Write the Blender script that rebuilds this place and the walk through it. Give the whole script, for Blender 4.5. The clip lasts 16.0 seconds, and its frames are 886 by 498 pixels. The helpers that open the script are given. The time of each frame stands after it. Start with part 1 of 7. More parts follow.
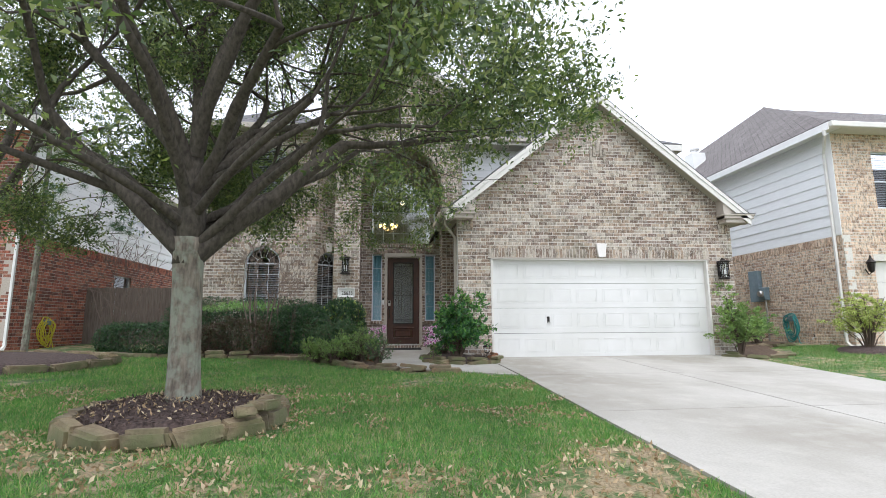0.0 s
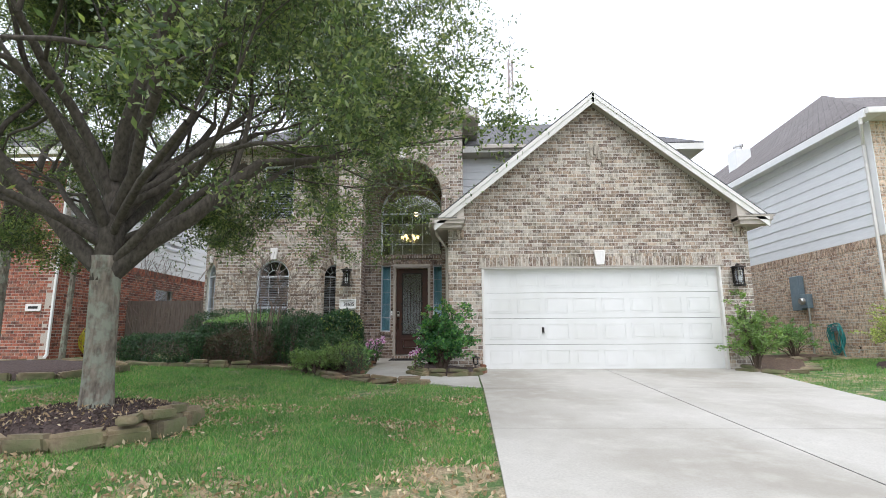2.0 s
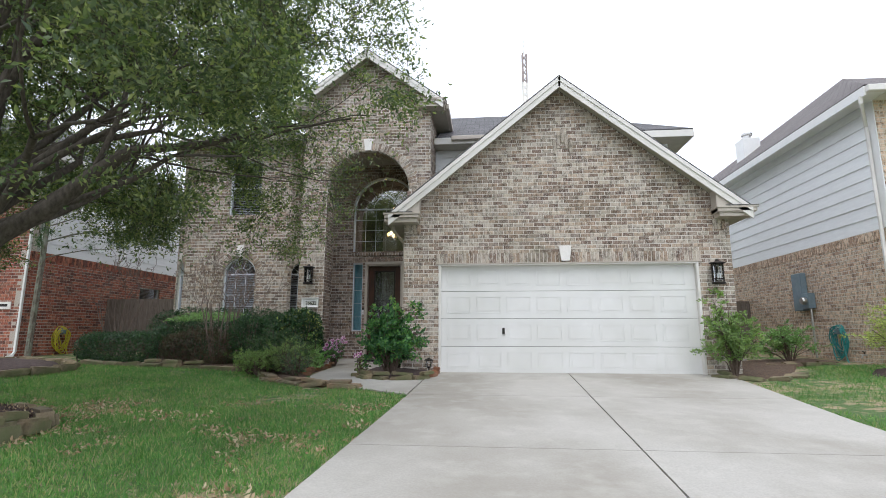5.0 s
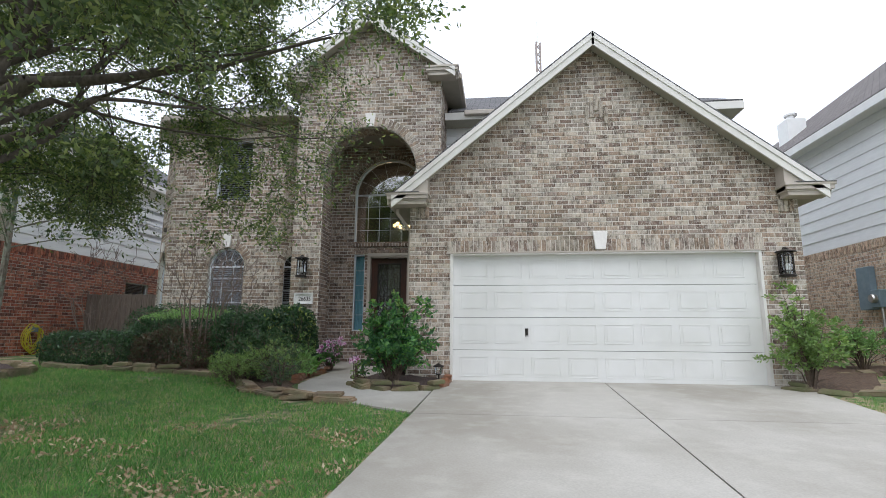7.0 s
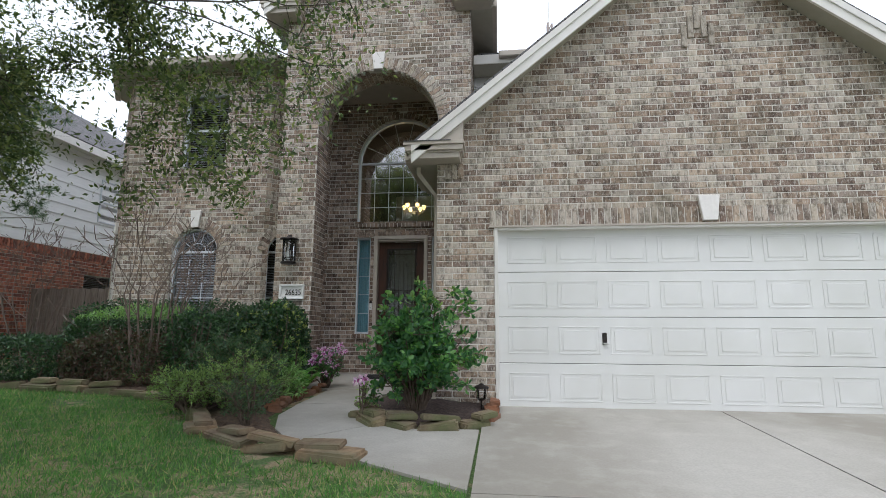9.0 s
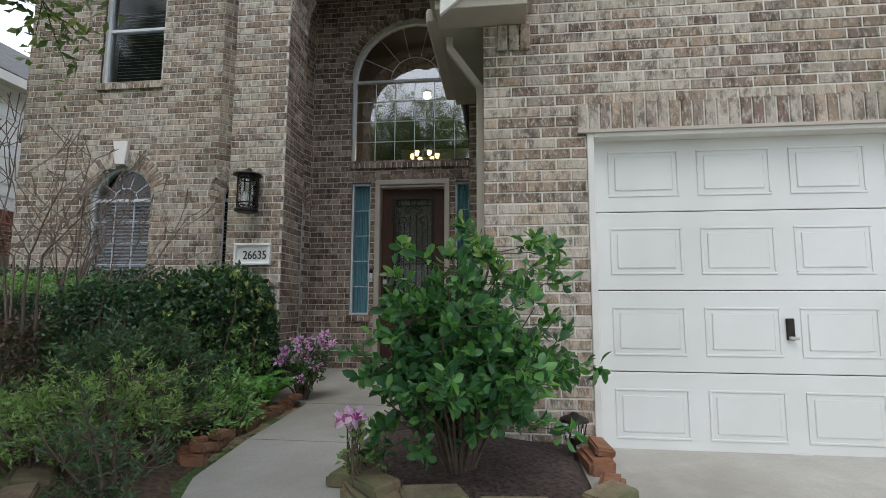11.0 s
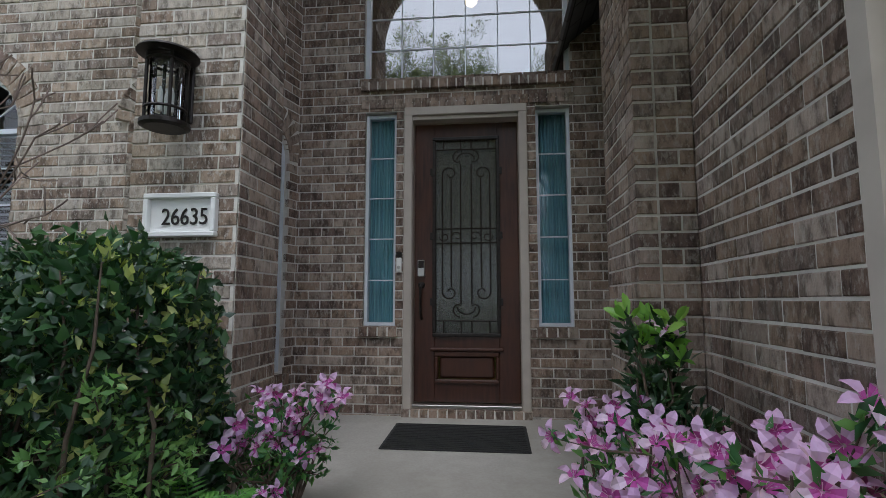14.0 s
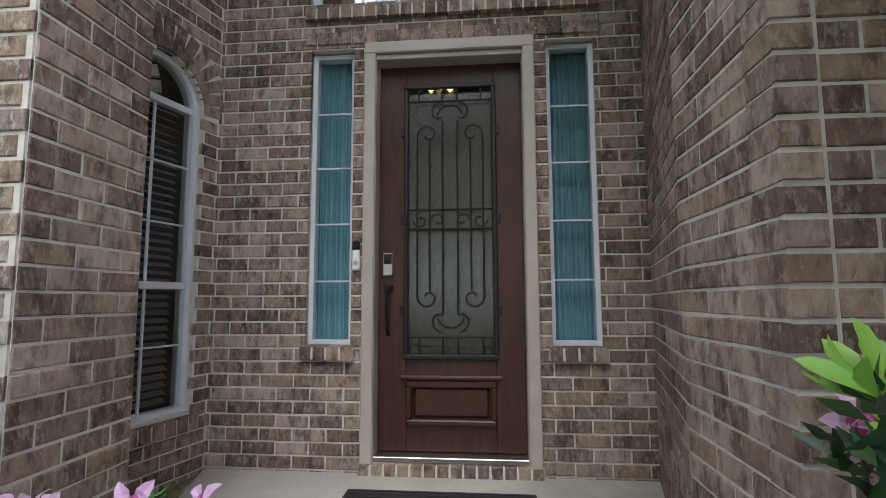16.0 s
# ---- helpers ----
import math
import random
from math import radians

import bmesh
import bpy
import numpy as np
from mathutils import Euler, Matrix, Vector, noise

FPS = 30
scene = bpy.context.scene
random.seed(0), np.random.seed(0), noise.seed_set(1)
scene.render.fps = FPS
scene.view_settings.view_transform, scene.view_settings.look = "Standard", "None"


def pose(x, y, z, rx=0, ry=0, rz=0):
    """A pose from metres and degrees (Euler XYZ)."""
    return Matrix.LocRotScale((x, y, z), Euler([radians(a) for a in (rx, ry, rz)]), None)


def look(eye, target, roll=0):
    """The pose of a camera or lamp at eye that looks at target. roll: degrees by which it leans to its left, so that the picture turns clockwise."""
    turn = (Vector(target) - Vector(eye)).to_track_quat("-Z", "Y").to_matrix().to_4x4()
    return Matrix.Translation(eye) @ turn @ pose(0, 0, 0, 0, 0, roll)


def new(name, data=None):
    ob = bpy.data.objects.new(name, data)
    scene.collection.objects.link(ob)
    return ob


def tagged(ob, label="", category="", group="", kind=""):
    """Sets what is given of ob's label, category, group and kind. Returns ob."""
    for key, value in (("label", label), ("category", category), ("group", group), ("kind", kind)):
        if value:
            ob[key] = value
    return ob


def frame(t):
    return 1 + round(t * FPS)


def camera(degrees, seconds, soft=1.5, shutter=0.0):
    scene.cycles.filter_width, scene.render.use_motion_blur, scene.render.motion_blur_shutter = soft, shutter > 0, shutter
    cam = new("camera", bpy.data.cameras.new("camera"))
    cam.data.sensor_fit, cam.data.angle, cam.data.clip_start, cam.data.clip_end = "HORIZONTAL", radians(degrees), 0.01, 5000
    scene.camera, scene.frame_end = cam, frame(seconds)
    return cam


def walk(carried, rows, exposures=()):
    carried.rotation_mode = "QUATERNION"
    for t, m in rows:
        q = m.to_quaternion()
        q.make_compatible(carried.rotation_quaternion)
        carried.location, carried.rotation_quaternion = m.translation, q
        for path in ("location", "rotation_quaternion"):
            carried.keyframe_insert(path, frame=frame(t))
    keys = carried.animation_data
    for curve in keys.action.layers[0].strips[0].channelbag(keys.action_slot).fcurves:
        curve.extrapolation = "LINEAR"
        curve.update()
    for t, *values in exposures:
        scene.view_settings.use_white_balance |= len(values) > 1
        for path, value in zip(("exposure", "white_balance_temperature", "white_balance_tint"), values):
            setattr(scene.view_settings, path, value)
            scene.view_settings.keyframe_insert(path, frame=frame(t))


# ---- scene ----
cam = camera(83.2, 16.0, soft=0.75)
METRES, EYE, TILT, LEAN, TURN = 14.0, 0.98, 0.0, 0.0, -6.2
ROWS = [
    (0.0, 0.0, 0.0, 0.0, 0.05, 8.69, 0.32),
    (0.5, 0.0287, 0.0039, -0.0003, 1.77, 8.76, 0.3),
    (1.0, 0.0601, 0.0037, 0.0015, 4.16, 8.87, 0.27),
    (1.5, 0.0903, 0.008, 0.0017, 6.57, 9.41, 0.27),
    (2.0, 0.1193, 0.011, 0.0016, 8.05, 9.79, 0.29),
    (2.5, 0.1453, 0.0158, 0.0003, 9.02, 9.81, 0.34),
    (3.0, 0.169, 0.0247, 0.0005, 9.49, 9.79, 0.26),
    (3.5, 0.1937, 0.0334, 0.0018, 9.88, 9.78, 0.26),
    (4.0, 0.2101, 0.0445, 0.0024, 10.39, 9.73, 0.13),
    (6.5, 0.215, 0.1388, 0.0066, 12.53, 9.59, -0.26),
    (7.0, 0.1951, 0.1733, 0.0069, 12.59, 9.53, -0.34),
    (7.5, 0.1749, 0.2137, 0.0082, 12.63, 9.5, -0.34),
    (8.0, 0.153, 0.2529, 0.0105, 12.64, 9.46, -0.28),
    (8.5, 0.1368, 0.2939, 0.0122, 12.55, 9.46, -0.29),
    (11.0, 0.057, 0.5132, 0.0175, 12.79, 6.52, -0.24),
    (11.5, 0.0393, 0.5556, 0.0178, 12.9, 5.86, -0.17),
    (12.0, 0.0237, 0.5865, 0.017, 12.88, 5.74, -0.16),
    (12.5, 0.0079, 0.6112, 0.0162, 12.9, 5.76, -0.12),
    (13.0, -0.0078, 0.6375, 0.0172, 12.81, 5.81, -0.0),
    (13.5, -0.021, 0.6624, 0.0212, 12.23, 5.84, -0.04),
    (14.0, -0.0294, 0.6836, 0.0237, 12.12, 5.89, -0.0),
    (14.5, -0.036, 0.7090, 0.0245, 11.69, 5.87, 0.03),
    (15.0, -0.0379, 0.7282, 0.0253, 11.41, 5.92, 0.05),
    (15.5, -0.0376, 0.748, 0.0264, 11.43, 5.89, 0.13),
    (16.0, -0.0389, 0.7662, 0.0273, 11.44, 5.89, 0.19),
]
walk(cam, [(t, pose(0, 0, EYE, TILT, LEAN, TURN) @ pose(METRES * x, METRES * y, METRES * z, 90 + pitch, roll, yaw)) for t, x, y, z, yaw, pitch, roll in ROWS],
     [(0.0, 0.68, 6380, 10), (3.0, 0.68, 6400, 10), (4.0, 0.48, 6400, 10), (7.0, 0.31, 6350, 9), (8.5, 0.26, 6350, 9), (11.0, 0.24, 6350, 8), (12.5, 0.25, 6250, 9), (14.0, 0.36, 6050, 10), (15.0, 0.60, 6150, 12), (16.0, 1.10, 6380, 11)])

# world, sun and exposure
world = bpy.data.worlds.new("world")
scene.world = world
world.use_nodes = True
wn, wl = world.node_tree.nodes, world.node_tree.links
sky = wn.new("ShaderNodeTexSky")
sky.sky_type, sky.sun_disc = "NISHITA", False
sky.sun_elevation, sky.sun_rotation = radians(60), radians(184)
sky.dust_density, sky.air_density = 3.0, 0.6
cloud = wn.new("ShaderNodeMix")
cloud.data_type = "RGBA"
cloud.inputs[0].default_value = 0.93
wl.new(sky.outputs[0], cloud.inputs[6])
cloud.inputs[7].default_value = (11.5, 12.1, 13.5, 1)
wl.new(cloud.outputs[2], wn["Background"].inputs[0])
wn["Background"].inputs[1].default_value = 0.10
sun = new("sun", bpy.data.lights.new("sun", "SUN"))
sun.data.energy, sun.data.angle, sun.data.color = 1.0, radians(25), (1, 0.98, 0.96)
sun.matrix_world = look((0, 0, 30), (1, 16, 0))


# ---- materials ----
def mat(name, rough=0.7, metal=0.0):
    m = bpy.data.materials.new(name)
    m.use_nodes = True
    b = m.node_tree.nodes["Principled BSDF"]
    b.inputs["Roughness"].default_value, b.inputs["Metallic"].default_value = rough, metal
    return m, m.node_tree.nodes, m.node_tree.links, b


def noise_tex(n, l, scale, detail=4, stretch=(1, 1, 1), rough=0.55, coord="Object"):
    tc, mp, t = n.new("ShaderNodeTexCoord"), n.new("ShaderNodeMapping"), n.new("ShaderNodeTexNoise")
    mp.inputs["Scale"].default_value = stretch
    t.inputs["Scale"].default_value, t.inputs["Detail"].default_value, t.inputs["Roughness"].default_value = scale, detail, rough
    l.new(tc.outputs[coord], mp.inputs[0])
    l.new(mp.outputs[0], t.inputs["Vector"])
    return t.outputs["Fac"]


def ramp(n, l, fac, stops):
    r = n.new("ShaderNodeValToRGB")
    e = r.color_ramp.elements
    while len(e) < len(stops):
        e.new(0.5)
    for k, (p, c) in zip(e, stops):
        k.position, k.color = p, (*c, 1)
    l.new(fac, r.inputs[0])
    return r.outputs[0]


def mixc(n, l, fac, a, b, mode="MIX"):
    m = n.new("ShaderNodeMix")
    m.data_type, m.blend_type = "RGBA", mode
    for i, v in ((0, fac), (6, a), (7, b)):
        if isinstance(v, (int, float)):
            m.inputs[i].default_value = v
        elif isinstance(v, tuple):
            m.inputs[i].default_value = (*v, 1)
        else:
            l.new(v, m.inputs[i])
    return m.outputs[2]


def bump(n, l, b, h, strength, dist=0.01):
    k = n.new("ShaderNodeBump")
    k.inputs["Strength"].default_value, k.inputs["Distance"].default_value = strength, dist
    l.new(h, k.inputs["Height"])
    l.new(k.outputs[0], b.inputs["Normal"])


def grained(name, c1, c2, scale=8, rough=0.7, metal=0.0, bmp=0.2, stretch=(1, 1, 1), big=None, dist=0.005):
    """Two tones over a fine grain, with broad stains."""
    m, n, l, b = mat(name, rough, metal)
    f = noise_tex(n, l, scale, 5, stretch)
    col = ramp(n, l, f, [(0.3, c1), (0.7, c2)])
    if big:
        g = noise_tex(n, l, big[0], 3)
        col = mixc(n, l, ramp(n, l, g, [(0.42, (0, 0, 0)), (0.62, (1, 1, 1))]), col, big[1])
    l.new(col, b.inputs["Base Color"])
    if bmp:
        bump(n, l, b, f, bmp, dist)
    return m


def brick_mat(name, tones, smear, smear_amount=0.5, island=False, moss=0.0):
    m, n, l, b = mat(name, 0.9)
    if island:
        rnd = n.new("ShaderNodeNewGeometry").outputs["Random Per Island"]
    else:
        rnd = n.new("ShaderNodeObjectInfo").outputs["Random"]
    r = n.new("ShaderNodeValToRGB")
    e = r.color_ramp.elements
    r.color_ramp.interpolation = "CONSTANT"
    while len(e) < len(tones):
        e.new(0.5)
    for i, c in enumerate(tones):
        e[i].position, e[i].color = i / len(tones), (*c, 1)
    l.new(rnd, r.inputs[0])
    tc = n.new("ShaderNodeNewGeometry")
    fine = n.new("ShaderNodeTexNoise")
    fine.inputs["Scale"].default_value, fine.inputs["Detail"].default_value = 42, 6
    fine.inputs["Roughness"].default_value = 0.7
    drag = n.new("ShaderNodeMapping")
    drag.inputs["Scale"].default_value = (1, 1, 0.5)
    l.new(tc.outputs["Position"], drag.inputs[0])
    l.new(drag.outputs[0], fine.inputs["Vector"])
    mid = n.new("ShaderNodeTexNoise")
    mid.inputs["Scale"].default_value, mid.inputs["Detail"].default_value = 19, 6
    mid.inputs["Roughness"].default_value = 0.65
    l.new(drag.outputs[0], mid.inputs["Vector"])
    dark = mixc(n, l, 0.75, r.outputs[0], ramp(n, l, mid.outputs["Fac"], [(0.38, (0.30, 0.27, 0.24)), (0.52, (1.15, 1.13, 1.10)), (0.66, (1.45, 1.42, 1.40))]), "MULTIPLY")
    sm = ramp(n, l, fine.outputs["Fac"], [(0.525, (0, 0, 0)), (0.60, (smear_amount,) * 3)])
    col = mixc(n, l, sm, dark, smear)
    if moss:
        g = n.new("ShaderNodeTexNoise")
        g.inputs["Scale"].default_value, g.inputs["Detail"].default_value = 1.1, 4
        l.new(tc.outputs["Position"], g.inputs["Vector"])
        col = mixc(n, l, ramp(n, l, g.outputs["Fac"], [(0.5, (0, 0, 0)), (0.72, (moss,) * 3)]), col, (0.075, 0.065, 0.03))
    l.new(col, b.inputs["Base Color"])
    add = n.new("ShaderNodeMath")
    add.operation = "ADD"
    l.new(fine.outputs["Fac"], add.inputs[0])
    l.new(mid.outputs["Fac"], add.inputs[1])
    bump(n, l, b, add.outputs[0], 1.0, 0.012)
    return m


TAN = [(0.414, 0.331, 0.257), (0.283, 0.211, 0.16), (0.447, 0.388, 0.331), (0.229, 0.171, 0.131), (0.371, 0.325, 0.274), (0.414, 0.37, 0.319), (0.273, 0.222, 0.188), (0.436, 0.382, 0.314), (0.196, 0.142, 0.114), (0.338, 0.257, 0.194)]
RED = [(0.34, 0.11, 0.07), (0.25, 0.08, 0.055), (0.40, 0.15, 0.095), (0.16, 0.065, 0.05), (0.30, 0.13, 0.09)]
PEACH = [(0.60, 0.45, 0.33), (0.55, 0.40, 0.29), (0.64, 0.50, 0.38), (0.42, 0.29, 0.21), (0.60, 0.47, 0.36), (0.62, 0.49, 0.37)]
M_BRICK = brick_mat("tan brick", TAN, (0.60, 0.56, 0.50), 0.58, moss=0.5)
M_BRICKS = brick_mat("tan brick joined", TAN, (0.60, 0.56, 0.50), 0.58, True, moss=0.5)
# The tan brick again, less smeared, with the porch's shade mixed into darker tones.
PORCH_SHADE = [(0.306, 0.224, 0.175), (0.21, 0.146, 0.112), (0.372, 0.294, 0.241), (0.18, 0.124, 0.097), (0.27, 0.21, 0.175), (0.336, 0.258, 0.203), (0.204, 0.154, 0.127), (0.396, 0.324, 0.273), (0.154, 0.108, 0.089), (0.282, 0.202, 0.15)]
M_PORCHBRICK = brick_mat("porch shade brown brick", PORCH_SHADE, (0.50, 0.45, 0.39), 0.42, moss=0.3)
M_PORCHBRICKS = brick_mat("porch shade brown brick joined", PORCH_SHADE, (0.50, 0.45, 0.39), 0.42, True, moss=0.3)
M_RED = brick_mat("red brick", RED, (0.35, 0.27, 0.22), 0.2, True)
M_PEACH = brick_mat("peach brick", PEACH, (0.66, 0.60, 0.52), 0.6, True)
M_MORTAR = grained("pale mortar", (0.60, 0.57, 0.52), (0.72, 0.69, 0.63), 30, 0.95, bmp=0.6)
M_MORTAR_RED = grained("grey mortar", (0.42, 0.36, 0.31), (0.52, 0.46, 0.40), 30, 0.95, bmp=0.5)
M_TRIM = grained("taupe painted trim", (0.43, 0.38, 0.33), (0.50, 0.45, 0.39), 6, 0.55, bmp=0.08)
M_FASCIA = grained("cream painted fascia", (0.67, 0.65, 0.61), (0.75, 0.73, 0.69), 4, 0.5, bmp=0.05)
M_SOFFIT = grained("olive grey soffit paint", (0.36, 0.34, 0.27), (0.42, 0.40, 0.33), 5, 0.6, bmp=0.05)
M_WHITE = grained("white paint", (0.76, 0.76, 0.74), (0.82, 0.82, 0.80), 5, 0.45, bmp=0.04)
M_SIDING = grained("white siding paint", (0.78, 0.79, 0.79), (0.86, 0.87, 0.87), 3, 0.55, bmp=0.05, stretch=(1, 1, 6))
M_GDOOR = grained("off-white steel door", (0.69, 0.69, 0.67), (0.74, 0.74, 0.72), 2.5, 0.42, bmp=0.04, big=(0.9, (0.66, 0.66, 0.63)))
M_VINYL = grained("white vinyl", (0.62, 0.66, 0.72), (0.70, 0.74, 0.78), 9, 0.35, bmp=0.0)
M_KEY = grained("cast keystone", (0.74, 0.71, 0.68), (0.82, 0.79, 0.76), 20, 0.8, bmp=0.2)
M_BLACK = grained("dark bronze metal", (0.018, 0.015, 0.014), (0.04, 0.034, 0.03), 30, 0.45, 0.6, 0.1)
M_IRON = grained("wrought iron", (0.02, 0.018, 0.017), (0.045, 0.04, 0.036), 40, 0.5, 0.5, 0.15)
M_STEEL = grained("satin nickel", (0.5, 0.49, 0.47), (0.6, 0.59, 0.57), 40, 0.3, 1.0, 0.05)
M_DOOR = grained("mahogany door", (0.034, 0.014, 0.010), (0.072, 0.027, 0.017), 7, 0.38, bmp=0.12, stretch=(6, 6, 0.6), big=(2.0, (0.07, 0.024, 0.012)))
M_MATW = grained("rubber mat", (0.012, 0.012, 0.012), (0.03, 0.03, 0.03), 160, 0.85, bmp=0.6)
M_TEAL = grained("teal curtain", (0.18, 0.38, 0.46), (0.30, 0.56, 0.64), 3, 0.85, bmp=0.1, stretch=(30, 30, 0.8))
M_BLIND = grained("blind slat", (0.24, 0.26, 0.29), (0.32, 0.34, 0.37), 8, 0.5, bmp=0.0)
# Near-black stands in for the lack of light inside the houses.
M_DARK = grained("near-black interior", (0.05, 0.045, 0.04), (0.07, 0.062, 0.055), 3, 0.9, bmp=0.0)
M_MAST = grained("faded red steel", (0.30, 0.25, 0.24), (0.36, 0.30, 0.29), 5, 0.6, bmp=0.0)
M_TEALHOSE = grained("teal hose", (0.02, 0.20, 0.19), (0.04, 0.30, 0.28), 20, 0.4, bmp=0.05)
M_YELLOW = grained("yellow hose", (0.50, 0.42, 0.03), (0.62, 0.55, 0.06), 20, 0.4, bmp=0.05)
M_GREYBOX = grained("grey meter paint", (0.17, 0.24, 0.28), (0.22, 0.29, 0.33), 12, 0.5, 0.2, 0.1)
M_FENCE = grained("weathered cedar", (0.11, 0.085, 0.07), (0.20, 0.165, 0.14), 5, 0.9, bmp=0.5, stretch=(8, 8, 0.7))
M_MULCH = grained("dark mulch", (0.03, 0.02, 0.018), (0.13, 0.09, 0.08), 34, 0.95, bmp=1.0, dist=0.03)
M_SOIL = grained("leaf litter soil", (0.05, 0.032, 0.022), (0.16, 0.105, 0.07), 26, 0.95, bmp=0.9, dist=0.03)
M_PLANTSTEM = grained("brown stem", (0.07, 0.05, 0.035), (0.14, 0.10, 0.075), 25, 0.85, bmp=0.3)
M_TWIG = grained("pale bare twig", (0.13, 0.095, 0.08), (0.23, 0.175, 0.145), 18, 0.85, bmp=0.2, stretch=(1, 1, 0.3))
M_ROAD = grained("road", (0.13, 0.13, 0.125), (0.20, 0.20, 0.19), 40, 0.9, bmp=0.4)


def concrete():
    m, n, l, b = mat("broom finished concrete", 0.8)
    f = noise_tex(n, l, 60, 4)
    s = noise_tex(n, l, 0.6, 6, (1, 0.7, 1))
    s2 = noise_tex(n, l, 4.0, 4)
    col = ramp(n, l, f, [(0.25, (0.385, 0.365, 0.33)), (0.75, (0.48, 0.46, 0.42))])
    col = mixc(n, l, ramp(n, l, s, [(0.40, (0, 0, 0)), (0.62, (0.7,) * 3)]), col, (0.255, 0.232, 0.19))
    col = mixc(n, l, ramp(n, l, s2, [(0.5, (0, 0, 0)), (0.75, (0.3,) * 3)]), col, (0.56, 0.54, 0.49))
    l.new(col, b.inputs["Base Color"])
    bump(n, l, b, f, 0.25, 0.003)
    return m


def bark():
    m, n, l, b = mat("live oak bark", 0.95)
    tc, mp, v = n.new("ShaderNodeTexCoord"), n.new("ShaderNodeMapping"), n.new("ShaderNodeTexVoronoi")
    mp.inputs["Scale"].default_value = (1, 1, 0.28)
    v.inputs["Scale"].default_value = 34
    v.feature = "F1"
    l.new(tc.outputs["Object"], mp.inputs[0])
    l.new(mp.outputs[0], v.inputs["Vector"])
    f = noise_tex(n, l, 26, 6, (1, 1, 0.3))
    lic = noise_tex(n, l, 7, 6)
    col = ramp(n, l, f, [(0.3, (0.085, 0.07, 0.055)), (0.7, (0.26, 0.225, 0.18))])
    col = mixc(n, l, ramp(n, l, lic, [(0.45, (0, 0, 0)), (0.58, (0.8,) * 3)]), col, (0.25, 0.27, 0.215))
    l.new(col, b.inputs["Base Color"])
    add = n.new("ShaderNodeMath")
    add.operation = "ADD"
    l.new(v.outputs["Distance"], add.inputs[0])
    l.new(f, add.inputs[1])
    bump(n, l, b, add.outputs[0], 0.9, 0.02)
    return m


def leaf_mat(name, tones, rough=0.45, trans=0.35, big=0.5):
    m, n, l, b = mat(name, rough)
    r = n.new("ShaderNodeNewGeometry").outputs["Random Per Island"]
    stops = [(i / max(1, len(tones) - 1), c) for i, c in enumerate(tones)]
    col = ramp(n, l, r, stops)
    g = noise_tex(n, l, 1.6, 3)
    col = mixc(n, l, big, col, ramp(n, l, g, [(0.3, (0.55, 0.6, 0.55)), (0.7, (1.35, 1.3, 1.15))]), "MULTIPLY")
    l.new(col, b.inputs["Base Color"])
    t = n.new("ShaderNodeBsdfTranslucent")
    l.new(mixc(n, l, 1.0, col, (1.5, 1.7, 0.7), "MULTIPLY"), t.inputs[0])
    mx = n.new("ShaderNodeMixShader")
    mx.inputs[0].default_value = trans
    l.new(b.outputs[0], mx.inputs[1])
    l.new(t.outputs[0], mx.inputs[2])
    l.new(mx.outputs[0], n["Material Output"].inputs[0])
    return m


def lawn_mat():
    m, n, l, b = mat("lawn thatch", 0.95)
    a = noise_tex(n, l, 0.9, 6, rough=0.65)
    f = noise_tex(n, l, 55, 5)
    d = noise_tex(n, l, 5.5, 5)
    green = ramp(n, l, f, [(0.3, (0.045, 0.10, 0.025)), (0.7, (0.14, 0.22, 0.07))])
    straw = ramp(n, l, f, [(0.3, (0.24, 0.17, 0.10)), (0.7, (0.52, 0.41, 0.27))])
    mm = n.new("ShaderNodeMath")
    mm.operation = "MULTIPLY"
    l.new(a, mm.inputs[0])
    l.new(d, mm.inputs[1])
    col = mixc(n, l, ramp(n, l, mm.outputs[0], [(0.23, (0, 0, 0)), (0.30, (0.9,) * 3)]), green, straw)
    l.new(col, b.inputs["Base Color"])
    bump(n, l, b, f, 1.0, 0.03)
    return m


def shingles(name, c1, c2):
    m, n, l, b = mat(name, 0.95)
    tc, bt = n.new("ShaderNodeTexCoord"), n.new("ShaderNodeTexBrick")
    bt.inputs["Scale"].default_value = 1.0
    bt.inputs["Brick Width"].default_value, bt.inputs["Row Height"].default_value = 0.28, 0.14
    bt.inputs["Mortar Size"].default_value = 0.008
    bt.inputs["Color1"].default_value, bt.inputs["Color2"].default_value = (*c1, 1), (*c2, 1)
    bt.inputs["Mortar"].default_value = (*[x * 0.35 for x in c1], 1)
    l.new(tc.outputs["UV"], bt.inputs["Vector"])
    f = noise_tex(n, l, 70, 4)
    col = mixc(n, l, 0.6, bt.outputs[0], ramp(n, l, f, [(0.3, (0.6, 0.6, 0.6)), (0.7, (1.3, 1.3, 1.3))]), "MULTIPLY")
    l.new(col, b.inputs["Base Color"])
    bump(n, l, b, bt.outputs["Fac"], -0.6, 0.01)
    return m


